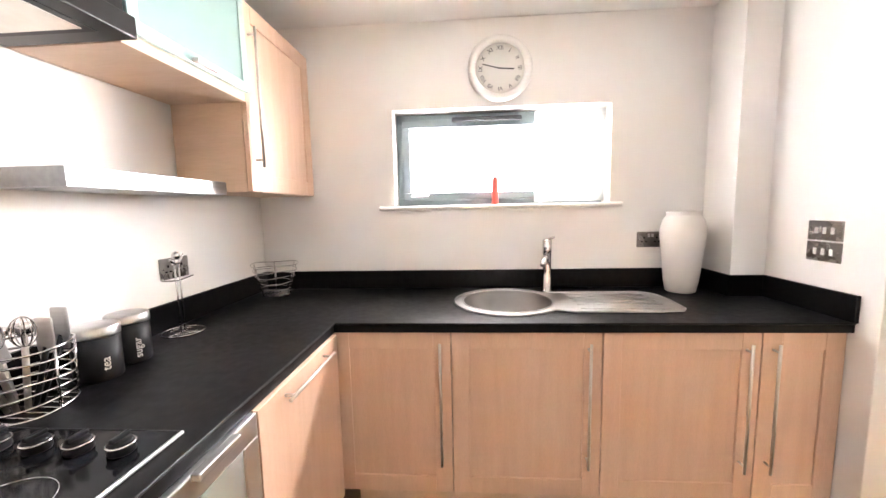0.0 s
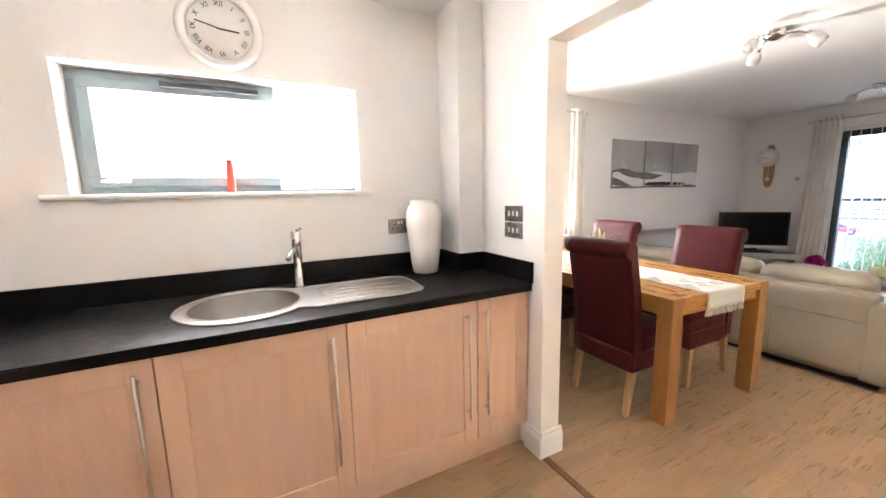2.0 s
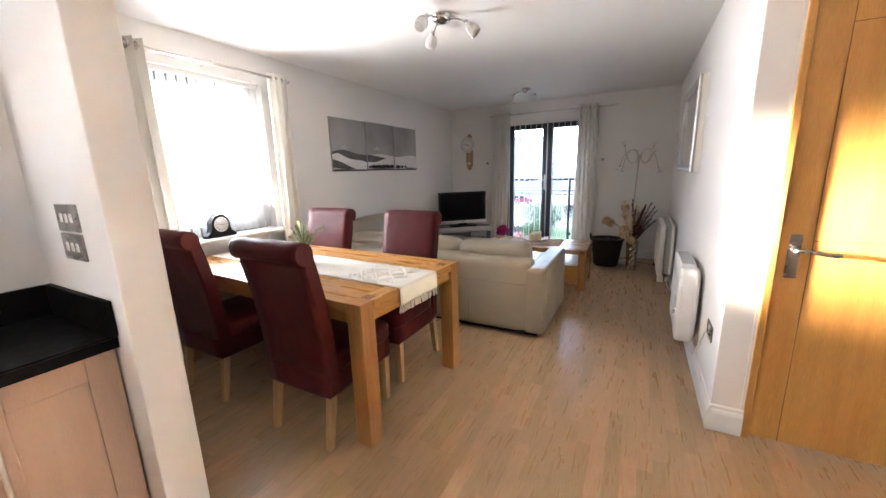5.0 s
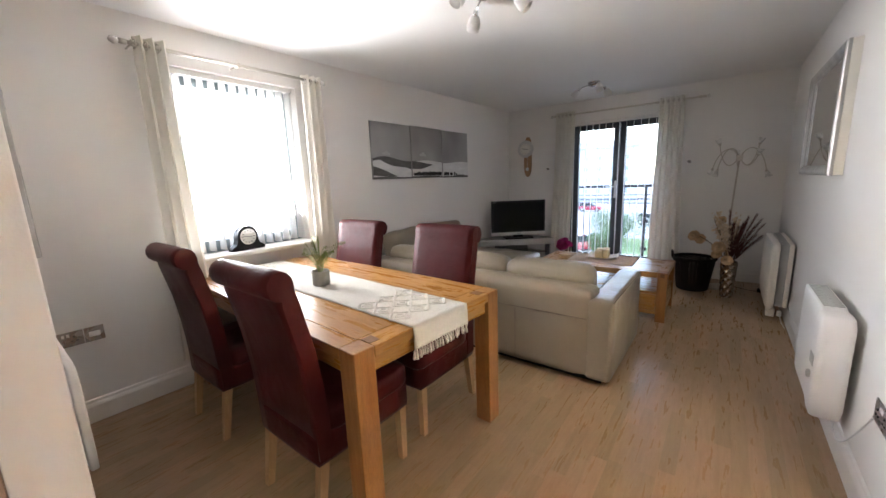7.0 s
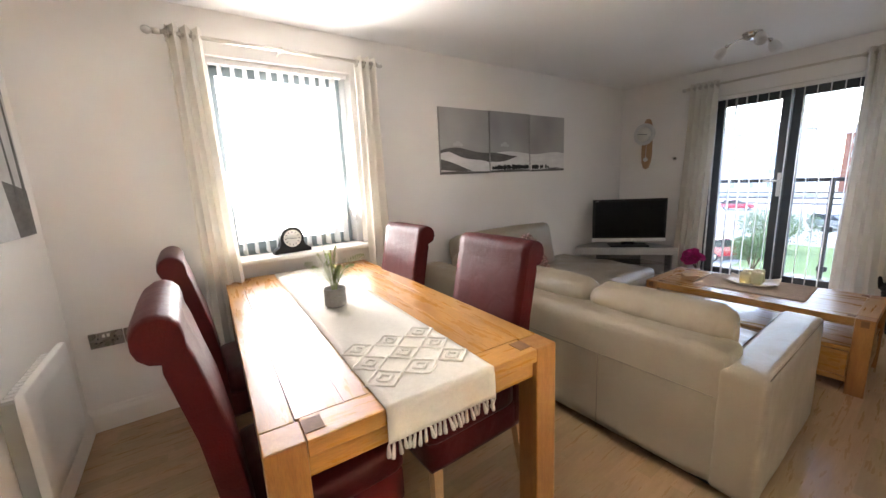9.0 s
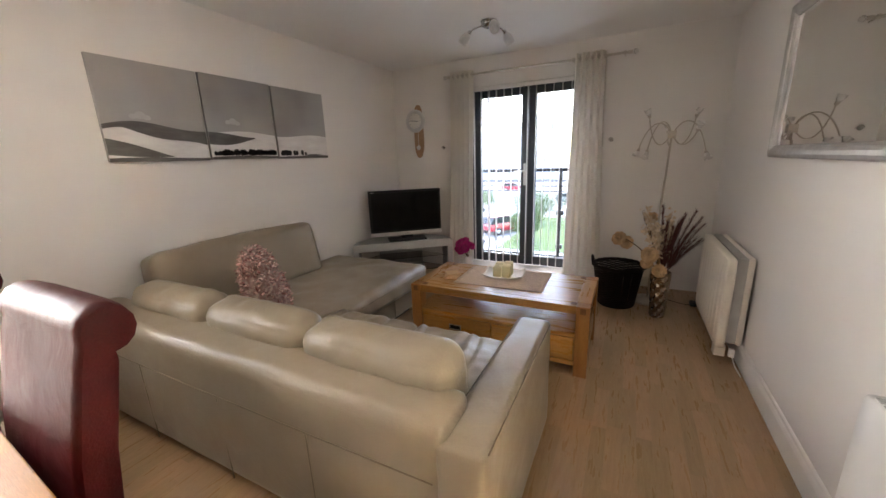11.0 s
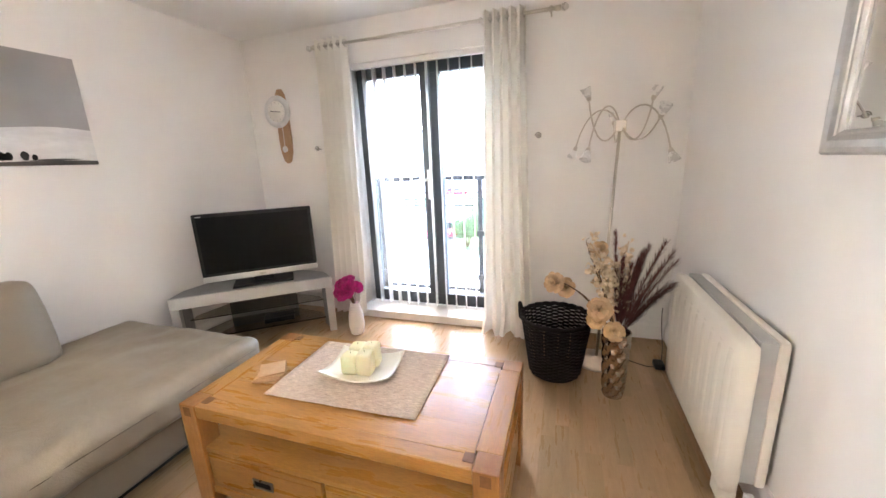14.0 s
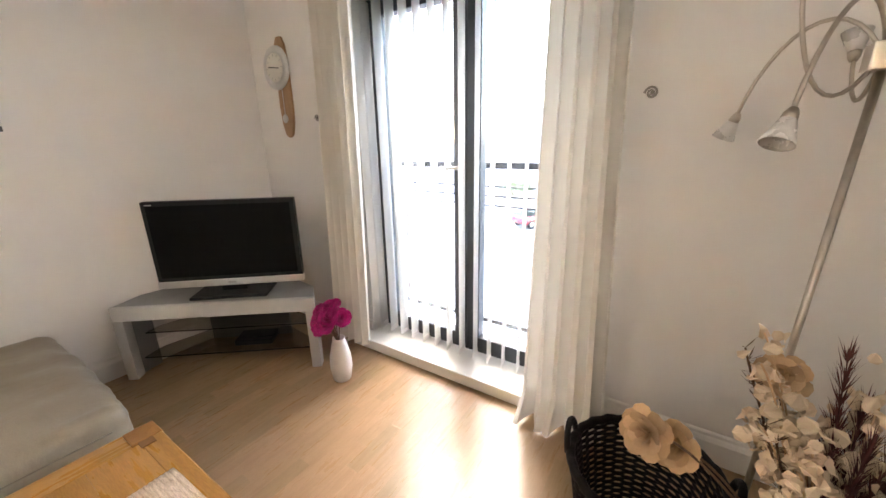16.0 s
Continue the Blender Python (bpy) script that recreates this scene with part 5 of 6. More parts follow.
# ---- ceiling lights and floor lamp ----
def ceiling_light(x, y, turn):
    t = thing("ceiling_light", "chrome ceiling light with three white glass shades", "ceiling light", pose(x, y, CEIL, 0, 0, turn), "ceiling lights")
    part("base", lathe([(0.066, 0), (0.068, -0.006), (0.064, -0.012), (0.060, -0.014), (0.062, -0.026), (0.056, -0.040), (0.034, -0.050), (0.012, -0.056)], 32), "chrome", t, "polished chrome base")
    for k in range(3):
        a = radians(120 * k)
        c, s = math.cos(a), math.sin(a)
        p = bez((0.02 * c, 0.02 * s, -0.035), (0.08 * c, 0.08 * s, -0.02), (0.13 * c, 0.13 * s, -0.030), (0.165 * c, 0.165 * s, -0.06))
        arm = part("arm", tube(p, 0.006, 8), "chrome", t)
        m = pose(0.165 * c, 0.165 * s, -0.055) @ pose(0, 0, 0, 0, 0, math.degrees(a)) @ pose(0, 0, 0, 0, 138, 0)
        part("holder", moved(lathe([(0.014, -0.01), (0.015, 0.012), (0.012, 0.016)], 16), m), "chrome", arm)
        part("shade", moved(lathe([(0.015, 0.012), (0.029, 0.028), (0.039, 0.055), (0.041, 0.080), (0.037, 0.104), (0.034, 0.104), (0.036, 0.078), (0.030, 0.045)], 20, cap=False), m), "shade", arm, "white glass tulip shade")
    return t


ceiling_light(4.19, 1.55, 50)
ceiling_light(6.82, 1.69, 90)

t = thing("floor_lamp", "satin metal floor lamp with seven curved arms and glass cups", "floor lamp", pose(7.37, 0.37, 0))
part("base", lathe([(0.135, 0), (0.137, 0.012), (0.12, 0.02), (0.02, 0.026), (0.015, 0.04)], 40), "lampmetal", t)
hub = Vector((0.09, -0.06, 1.455))
b = tube([(0.0, 0, 0.02), hub], 0.009, 10)
tube([(0.014, -0.004, 0.02), hub + Vector((0.006, 0, -0.03))], 0.006, 8, bm=b)
part("stem", b, "lampmetal", t)
part("hub", moved(box(-0.03, 0.03, -0.03, 0.03, -0.03, 0.03, 0.004), Matrix.Translation(hub)), "lampmetal", t)
for p, up in (((7.35, 0.49, 1.60), 1), ((7.445, 0.155, 1.59), 1), ((7.16, 0.17, 1.47), 1), ((7.585, 0.545, 1.345), -1), ((7.16, 0.49, 1.33), -1), ((7.28, 0.085, 1.31), -1), ((7.60, 0.33, 1.48), 1)):
    q = Vector(p) - Vector((7.37, 0.37, 0))
    d = Vector((q.x - hub.x, q.y - hub.y, 0))
    if up > 0:
        pts = bez(hub + d * 0.05, hub + d * 0.45 + Vector((0, 0, -0.16)), hub + d * 0.85 + Vector((0, 0, -0.06)), q)
        m = Matrix.Translation(q) @ Vector((d.x * 0.35, d.y * 0.35, 0.18)).to_track_quat("Z", "Y").to_matrix().to_4x4()
    else:
        pts = bez(hub + d * 0.05 + Vector((0, 0, 0.02)), hub + d * 0.35 + Vector((0, 0, 0.17)), hub + d * 0.8 + Vector((0, 0, 0.10)), q)
        m = Matrix.Translation(q) @ Vector((d.x * 0.25, d.y * 0.25, -0.16)).to_track_quat("Z", "Y").to_matrix().to_4x4()
    arm = part("arm", tube(pts, 0.0048, 8), "lampmetal", t)
    part("holder", moved(lathe([(0.008, -0.012), (0.013, 0.0), (0.014, 0.014)], 12), m), "lampmetal", arm)
    part("glass_cup", moved(lathe([(0.014, 0.012), (0.020, 0.03), (0.030, 0.062), (0.028, 0.062), (0.018, 0.032)], 16, cap=False), m), "cupglass", arm, "smoky glass cup shade")
b = tube(bez((0.10, -0.08, 0.012), (0.02, -0.25, 0.008), (-0.05, -0.30, 0.008), (0.02, -0.36, 0.01)), 0.003, 6)
tube(bez((0.02, -0.36, 0.01), (0.10, -0.42, 0.01), (0.25, -0.40, 0.16), (0.38, -0.44, 0.25)), 0.003, 6, bm=b)
part("cable", b, "blackplastic", t, "black mains cable")
part("foot_switch", soft(-0.03, 0.06, -0.39, -0.33, 0.0, 0.035, 0.012, 0, 0, 0, 4), "blackplastic", t, "black foot switch")
# ---- loose things in the living room ----
def basket():
    t = thing("wicker_basket", "round black wicker basket with two loop handles", "basket", pose(7.20, 0.625, 0))
    h = 0.375
    b = bmesh.new()
    n, rows = 64, 32

    def rad(z):
        return 0.145 + 0.055 * (z / h)
    for j in range(rows):
        z = 0.012 + (h - 0.03) * j / (rows - 1)
        pts = []
        for k in range(n):
            a = k * math.tau / n
            r = rad(z) + 0.0045 * (1 if (k // 2 + j) % 2 else -1)
            pts.append((r * math.cos(a), r * math.sin(a), z))
        tube(pts, 0.0058, 5, bm=b, closed=True)
    tagged(part("weave", b, "wicker", t), kind="stuff")
    part("rim", tube([(0.203 * math.cos(a), 0.203 * math.sin(a), h - 0.012 + 0.004 * math.sin(a * 22)) for a in (k * math.tau / 66 for k in range(66))], 0.014, 8, closed=True), "wicker", t)
    part("bottom", lathe([(0.145, 0), (0.145, 0.012)], 32), "wicker", t)
    for s, tilt in ((-1, 0), (1, 0)):
        pts = [(0.05 * math.cos(a), s * (0.205 + 0.012 * math.sin(a)), h - 0.02 + 0.075 * math.sin(a)) for a in (radians(q) for q in range(0, 181, 15))]
        part("handle", tube(pts, 0.010, 8), "wicker", t)


basket()


def blade(b, base, tip, w, bend=0.0):
    """A thin pointed leaf between two points."""
    base, tip = Vector(base), Vector(tip)
    d = tip - base
    side = d.cross(Vector((0, 0, 1)))
    if side.length < 1e-6:
        side = Vector((1, 0, 0))
    side = side.normalized() * w
    mid = base + d * 0.5 + Vector((0, 0, bend))
    v = [b.verts.new(p) for p in (base, mid + side, tip, mid - side)]
    b.faces.new(v)


def petals(b, c, axis, r, layers, rnd):
    """A many-petalled bloom of cupped petals."""
    q = Vector(axis).to_track_quat("Z", "Y").to_matrix()
    for l in range(layers):
        k = 5 + l
        op = radians(20 + 60 * l / max(1, layers - 1))
        rr = r * (0.55 + 0.45 * l / max(1, layers - 1))
        for j in range(k):
            a = j * math.tau / k + l * 0.7 + rnd.uniform(-0.15, 0.15)
            o = op + rnd.uniform(-0.15, 0.15)
            pts = []
            for u, wd in ((0.1, 0.15), (0.5, 0.42), (0.85, 0.40), (1.0, 0.18)):
                for s in (-1, 1):
                    bow = 0.25 * rr * u * u
                    p = Vector((math.sin(o) * u * rr, s * wd * rr * 0.9, math.cos(o) * u * rr + bow * 0.4 - abs(s) * 0.0))
                    p = Vector((p.x * math.cos(a) - p.y * math.sin(a), p.x * math.sin(a) + p.y * math.cos(a), p.z))
                    pts.append(b.verts.new(Vector(c) + q @ p))
            for i in range(0, 6, 2):
                f = b.faces.new((pts[i], pts[i + 1], pts[i + 3], pts[i + 2]))
                f.smooth = True


rnd = random.Random(11)
vt = thing("floor_vase", "tall hammered bronze metal vase on the floor", "vase", pose(7.03, 0.31, 0))
b = bmesh.new()
n, rows = 24, 18
g = []
for j in range(rows + 1):
    z = 0.38 * j / rows
    g.append([])
    for k in range(n):
        a = (k + 0.5 * (j % 2)) * math.tau / n
        r = 0.052 + 0.018 * (z / 0.38) + (0.006 if (j // 2 + k // 2) % 2 else -0.004) * (0 < j < rows)
        g[-1].append(b.verts.new((r * math.cos(a), r * math.sin(a), z)))
for j in range(rows):
    for k in range(n):
        b.faces.new((g[j][k], g[j][(k + 1) % n], g[j + 1][(k + 1) % n], g[j + 1][k]))
b.faces.new(g[0][::-1])
part("body", b, "hammered", vt)
part("rim", tube(ring((0, 0, 0.38), 0.070, 28), 0.004, 6, closed=True), "hammered", vt)
part("inside", lathe([(0.05, 0.30), (0.06, 0.302)], 20), "blackplastic", vt)
fl = thing("dried_flowers", "dried cream flowers and dark feathery plumes in a vase", "flowers", pose(7.03, 0.31, 0.30))
heads = [((-0.02, 0.32, 0.34), 0.062), ((0.02, 0.26, 0.30), 0.058), ((-0.10, 0.10, 0.24), 0.065), ((-0.05, 0.02, 0.10), 0.055), ((-0.06, 0.11, 0.16), 0.05), ((0.10, 0.10, 0.50), 0.05)]
for p, r in heads:
    stem = part("stem", tube(bez((0, 0, 0.01), (p[0] * 0.2, p[1] * 0.2, p[2] * 0.5), (p[0] * 0.6, p[1] * 0.7, p[2] * 1.05), p), 0.003, 6), "twig", fl)
    b = bmesh.new()
    petals(b, p, (p[0] - 0.3, p[1] * 0.6, 0.12), r, 4, rnd)
    part("bloom", b, "dried", stem, "dried cream rose head")
for k in range(13):
    tip = Vector((rnd.uniform(-0.08, 0.14), rnd.uniform(-0.06, 0.17), rnd.uniform(0.32, 0.60)))
    pts = bez((0, 0, 0.01), tip * 0.3 + Vector((0, 0, 0.08)), tip * 0.7 + Vector((0.02, 0, 0.1)), tip)
    st = part("sprig", tube(pts, 0.002, 5), "dried", fl)
    b = bmesh.new()
    for j in range(26):
        p = Vector(pts[rnd.randrange(5, 13)]) + Vector((rnd.uniform(-1, 1), rnd.uniform(-1, 1), rnd.uniform(-1, 1))) * 0.035
        s = rnd.uniform(0.010, 0.019)
        e = Vector((rnd.uniform(-1, 1), rnd.uniform(-1, 1), rnd.uniform(-0.5, 1))).normalized()
        f = e.orthogonal().normalized()
        q = e.cross(f)
        b.faces.new([b.verts.new(p + s * (f * math.cos(a) + q * math.sin(a)) + 0.3 * s * e * math.cos(2 * a)) for a in (i * math.tau / 7 for i in range(7))])
    tagged(part("seed_head", b, "driedpale", st, "pale papery seed heads"), kind="stuff")
for k in range(18):
    side = k >= 11
    tip = Vector((rnd.uniform(-0.10, 0.0), rnd.uniform(-0.27, -0.13), rnd.uniform(0.34, 0.62))) if side else Vector((rnd.uniform(-0.04, 0.12), rnd.uniform(-0.14, 0.05), rnd.uniform(0.40, 0.62)))
    pts = bez((0, 0, 0.01), tip * 0.25 + Vector((0, 0, 0.06)), tip * 0.6 + Vector((0, 0, 0.05)), tip, 20)
    st = part("plume_stem", tube(pts, 0.0025, 5, taper=0.4), "plume", fl)
    b = bmesh.new()
    for j in range(420):
        i = rnd.randrange(5, 20)
        p = Vector(pts[i])
        along = (Vector(pts[min(20, i + 1)]) - p).normalized()
        out = (along + 0.42 * Vector((rnd.uniform(-1, 1), rnd.uniform(-1, 1), rnd.uniform(-1, 1)))).normalized()
        blade(b, p, p + out * rnd.uniform(0.04, 0.095) * (1.1 - 0.5 * (i / 20)), 0.0011)
    tagged(part("plume", b, "plume", st, "dark feathery plume"), kind="stuff")
for k in range(5):
    tip = Vector((rnd.uniform(-0.05, 0.12), rnd.uniform(0.04, 0.20), rnd.uniform(0.40, 0.55)))
    pts = bez((0, 0, 0.01), tip * 0.3 + Vector((0, 0, 0.1)), tip * 0.8, tip, 14)
    st = part("twig", tube(pts, 0.0022, 5), "twig", fl)
    b = bmesh.new()
    for j in range(40):
        p = Vector(pts[rnd.randrange(7, 15)])
        blade(b, p, p + Vector((rnd.uniform(-1, 1), rnd.uniform(-1, 1), rnd.uniform(0, 1))) * 0.03, 0.0015)
    part("needles", b, "twig", st)

# magenta flowers
t = thing("small_vase", "slim white ceramic vase on the floor", "vase", pose(7.36, 2.13, 0))
part("body", lathe([(0.042, 0), (0.050, 0.01), (0.061, 0.08), (0.058, 0.15), (0.044, 0.215), (0.034, 0.25), (0.035, 0.262), (0.030, 0.262), (0.027, 0.22)], 28), "ceramic", t)
t = thing("artificial_flowers", "deep magenta artificial flower bunch in a white vase", "flowers", pose(7.36, 2.13, 0.22))
for k, (x, y, z) in enumerate(((-0.03, 0.08, 0.19), (0.02, 0.05, 0.21), (-0.03, 0.02, 0.18), (0.0, 0.10, 0.14), (-0.06, 0.05, 0.13), (0.02, -0.01, 0.16), (-0.02, 0.06, 0.11), (-0.05, 0.02, 0.15), (-0.01, 0.05, 0.20), (-0.05, 0.08, 0.15))):
    st = part("stem", tube([(0, 0, 0), (x * 0.4, y * 0.4, z * 0.6), (x, y, z)], 0.003, 6), "twig", t)
    b = bmesh.new()
    petals(b, (x, y, z - 0.01), (x - 0.05, y - 0.05, 0.08), 0.060, 6, rnd)
    part("bloom", b, "magenta", st)

# shaggy pillow
pil = thing("shaggy_pillow", "pink and cream shaggy loop pile cushion on the sofa", "cushion", pose(5.09, 2.37, 0.43, 75, 0, 45))
body = soft(-0.21, 0.21, 0.0, 0.41, -0.05, 0.05, 0.06, 0.045, 0, 0, 10)
pile = bmesh.new()
body.normal_update()
fs = body.faces[:]
for k in range(2600):
    f = fs[rnd.randrange(len(fs))]
    p = f.calc_center_median() + Vector((rnd.uniform(-1, 1), rnd.uniform(-1, 1), rnd.uniform(-0.3, 0.3))) * 0.02
    nn = (f.normal + 0.9 * Vector((rnd.uniform(-1, 1), rnd.uniform(-1, 1), rnd.uniform(-1, 1)))).normalized()
    blade(pile, p, p + nn * rnd.uniform(0.016, 0.032), 0.006)
part("body", body, "pillow", pil)
tagged(part("shag", pile, "pillow", pil, "pink and cream loop pile"), kind="stuff")

# table runner
RX0, RX1, RY0, RY1 = 3.24, 3.60, 1.345, 3.17
zt = 0.7515


def runner_pt(u, v):
    x = RX0 + (RX1 - RX0) * u + 0.004 * noise.noise((v * 6, u * 2, 1))
    s = v * (RY1 - RY0 + 0.10)
    y = RY1 - s
    z = zt + 0.0012 * (1 + noise.noise((u * 5, v * 20, 0)))
    if y < RY0 - 0.004:
        z -= (RY0 - 0.004 - y)
        y = RY0 - 0.004 - 0.004 * min(1, (zt - z) * 30)
    return (x, y, z)


t = thing("table_runner", "cream woven cotton runner with tufted diamonds and tassels", "table runner", pose(3.479, 2.275, 0, 0, 0, TABLE_TURN) @ pose(-3.42, -2.275, 0))
part("cloth", sheet(runner_pt, 14, 120, thick=0.003), "cotton", t)
b = bmesh.new()
for y0 in (1.42, 2.74):
    for r in range(3):
        for c in range(3):
            cx, cy = RX0 + 0.06 + 0.12 * c, y0 + 0.06 + 0.115 * r
            for s in (1.0, 0.42):
                pts = []
                for a, d in (((0, -1), (1, 0)), ((1, 0), (0, 1)), ((0, 1), (-1, 0)), ((-1, 0), (0, -1))):
                    for q in range(6):
                        f = q / 6
                        pts.append((cx + 0.058 * s * (a[0] * (1 - f) + d[0] * f) + rnd.uniform(-0.002, 0.002), cy + rnd.uniform(-0.002, 0.002) + 0.056 * s * (a[1] * (1 - f) + d[1] * f), zt + 0.0022 + 0.0015 * (q % 2)))
                tube(pts, 0.0062, 6, bm=b, closed=True)
    for q in range(13):
        tube([(RX0 + 0.01, y0 + 0.028 * q, zt + 0.003), (RX1 - 0.01, y0 + 0.028 * q, zt + 0.003)], 0.0012, 5, bm=b)
tagged(part("tufted_pattern", b, "tuft", t), kind="stuff")
tas = mesh_of("tassel", lathe([(0.002, 0.0), (0.0045, -0.008), (0.004, -0.012), (0.0065, -0.034), (0.005, -0.042)], 8))
tas.materials.append(M["cotton"])
for k in range(24):
    for v, dz in ((1.0, 0), (0.0, 1)):
        if dz:
            continue
        o = new("tassel", tas)
        o.parent = t
        p = runner_pt(k / 23, v)
        o.matrix_local = pose(*p, rnd.uniform(-14, 14), rnd.uniform(-14, 14), 0)

# fern in a pot
pm = pose(3.44, 2.245, 0.757)
t = thing("potted_fern", "small green artificial fern in a grey concrete pot", "plant", pm)
part("pot", lathe([(0.045, 0), (0.050, 0.006), (0.051, 0.085), (0.047, 0.088), (0.044, 0.075)], 30), "concrete", t)
part("soil", lathe([(0.044, 0.06), (0.044, 0.072)], 20), "soil", t)
for k in range(15):
    a = k * 2.4
    ln = rnd.uniform(0.13, 0.24)
    lean = rnd.uniform(0.15, 0.75)
    tip = Vector((math.cos(a) * lean * ln, math.sin(a) * lean * ln, 0.07 + ln * (1.05 - 0.45 * lean)))
    pts = bez((0.01 * math.cos(a), 0.01 * math.sin(a), 0.07), (0.02 * math.cos(a), 0.02 * math.sin(a), 0.07 + ln * 0.5), tip * 0.75 + Vector((0, 0, 0.04)), tip, 18)
    b = tube(pts, 0.0015, 4)
    for i in range(3, 18):
        p = Vector(pts[i])
        d = (Vector(pts[i]) - Vector(pts[i - 1])).normalized()
        sd = d.cross(Vector((math.sin(a), -math.cos(a), 0.2))).normalized()
        w = 0.030 * math.sin(math.pi * (i / 19) ** 0.7) + 0.004
        for s in (-1, 1):
            blade(b, p, p + (sd * s + d * 0.45) * w, 0.0035)
    part("frond", b, "fern", t)

# coffee table setting
CTZ = 0.4605
t = thing("place_mat", "rectangular woven jute mat on the coffee table", "mat", pose(6.215, 1.365, CTZ, 0, 0, 1.5))
part("weave", sheet(lambda u, v: (-0.215 + 0.43 * u + 0.002 * noise.noise((v * 9, u * 3, 0)), -0.31 + 0.62 * v, 0.005 + 0.0012 * noise.noise((u * 40, v * 9, 0)) + 0.0014 * math.sin(u * math.tau * 38)), 190, 24, thick=0.004), "jute", t)
DX, DY = 6.235, 1.375
t = thing("cream_dish", "shallow square cream ceramic dish with upturned corners", "dish", pose(DX, DY, CTZ + 0.006, 0, 0, 4))


def dish(u, v):
    x, y = 2 * u - 1, 2 * v - 1
    r = max(abs(x), abs(y))
    return (0.108 * x, 0.145 * y, 0.006 + 0.012 * r ** 3 + 0.028 * (abs(x * y)) ** 2.0)


part("bowl", sheet(dish, 18, 18, thick=0.005), "stoneware", t)
for dx, dy, h in ((-0.042, 0.036, 0.080), (-0.038, -0.040, 0.095), (0.040, -0.036, 0.100), (0.036, 0.042, 0.088)):
    c = thing("pillar_candle", "square ivory pillar candle with a melted top", "candle", pose(DX + dx * 0.82, DY + dy * 0.82, CTZ + 0.016, 0, 0, 8), "candles in a dish")
    part("wax", soft(-0.033, 0.033, -0.033, 0.033, 0, h, 0.013, 0.0, 0.006, int(h * 1000), 7), "wax", c)
    part("wick", tube([(0, 0, h - 0.004), (0.001, 0, h + 0.008)], 0.001, 5), "ink", c)
for k in range(4):
    solid("coaster", box(-0.05, 0.05, -0.05, 0.05, 0, 0.008, 0.002), "cork", "square pale wooden coaster in a small stack", "coaster",
          pose(6.10 + 0.004 * k, 1.74 - 0.003 * k, CTZ + 0.0085 * k, 0, 0, 12 + 9 * k), "coaster stack")

# set-top box with a cable on the glass shelf
t = thing("media_box", "small black media box on the glass shelf", "media box", tm @ pose(0.12, 0.18, 0.109))
part("body", box(-0.11, 0.11, -0.07, 0.07, 0, 0.035, 0.004), "blackplastic", t)
part("cable", tube(bez((0.1, 0, 0.02), (0.2, -0.05, 0.06), (0.05, -0.1, 0.06), (0.0, -0.05, 0.045)), 0.003, 6), "blackplastic", t)

# ---- kitchen things ----
t = thing("sink", "stainless steel inset sink with round bowl and drainer", "sink", pose(0, 0, CT))
BX, BY, BR = 0.93, 1.955, 0.215


def sink_outline(grow=0.0):
    pts = []
    for a in range(40, 321, 10):
        pts.append((BX + (0.255 + grow) * math.cos(radians(a)), BY + (0.255 + grow) * math.sin(radians(a))))
    y0, y1 = 1.755 - grow, 2.12 + grow
    pts += [(1.20, y0 + 0.005), (1.55, y0), (1.66 + grow, y0 + 0.015), (1.685 + grow, y0 + 0.05)]
    pts += [(1.695 + grow, y0 + 0.20), (1.69 + grow, y1 - 0.07), (1.665, y1 - 0.02), (1.61, y1), (1.2, y1)]
    return pts


rim = bmesh.new()
hole = [(BX + BR * math.cos(radians(a)), BY + BR * math.sin(radians(a))) for a in range(0, 360, 10)]
outer = sink_outline()
vo = [rim.verts.new((x, y, 0.004)) for x, y in outer]
vh = [rim.verts.new((x, y, 0.004)) for x, y in hole]
eo = [rim.edges.new((vo[k], vo[(k + 1) % len(vo)])) for k in range(len(vo))]
eh = [rim.edges.new((vh[k], vh[(k + 1) % len(vh)])) for k in range(len(vh))]
bmesh.ops.triangle_fill(rim, edges=eo + eh, use_beauty=True)
bmesh.ops.recalc_face_normals(rim, faces=rim.faces[:])
part("deck", rim, "steel", t)
part("rim", tube([(x, y, 0.003) for x, y in outer], 0.006, 6, closed=True), "steel", t)
part("bowl", lathe([(BR, 0.004), (BR - 0.004, -0.004), (BR - 0.012, -0.10), (BR - 0.06, -0.135), (0.03, -0.14), (0.02, -0.145)], 40, centre=(BX, BY, 0), cap=False), "bowlsteel_shaded", t)
part("bowl_edge", tube(ring((BX, BY, 0.004), BR, 40), 0.004, 6, closed=True), "steel", t)
b = bmesh.new()
for k in range(5):
    y = 1.80 + 0.065 * k
    tube([(1.24, y, 0.0045), (1.62, y, 0.0045)], 0.004, 6, bm=b)
part("drainer_ribs", b, "steel", t)
part("drain", lathe([(0.03, -0.138), (0.035, -0.136), (0.02, -0.134)], 20, centre=(BX, BY, 0)), "chrome", t)
t = thing("mixer_tap", "tall chrome single lever kitchen mixer tap", "tap", pose(1.165, 2.155, CT + 0.003))
part("body", lathe([(0.028, 0), (0.028, 0.008), (0.023, 0.014), (0.022, 0.20), (0.024, 0.205), (0.024, 0.275), (0.020, 0.283)], 24), "chrome", t)
part("spout", tube(bez((-0.008, -0.01, 0.185), (-0.02, -0.06, 0.20), (-0.04, -0.10, 0.19), (-0.05, -0.14, 0.165)), 0.014, 12), "chrome", t)
part("lever", tube([(0.0, 0.0, 0.28), (0.012, -0.035, 0.292), (0.02, -0.06, 0.296)], 0.006, 8), "chrome", t)

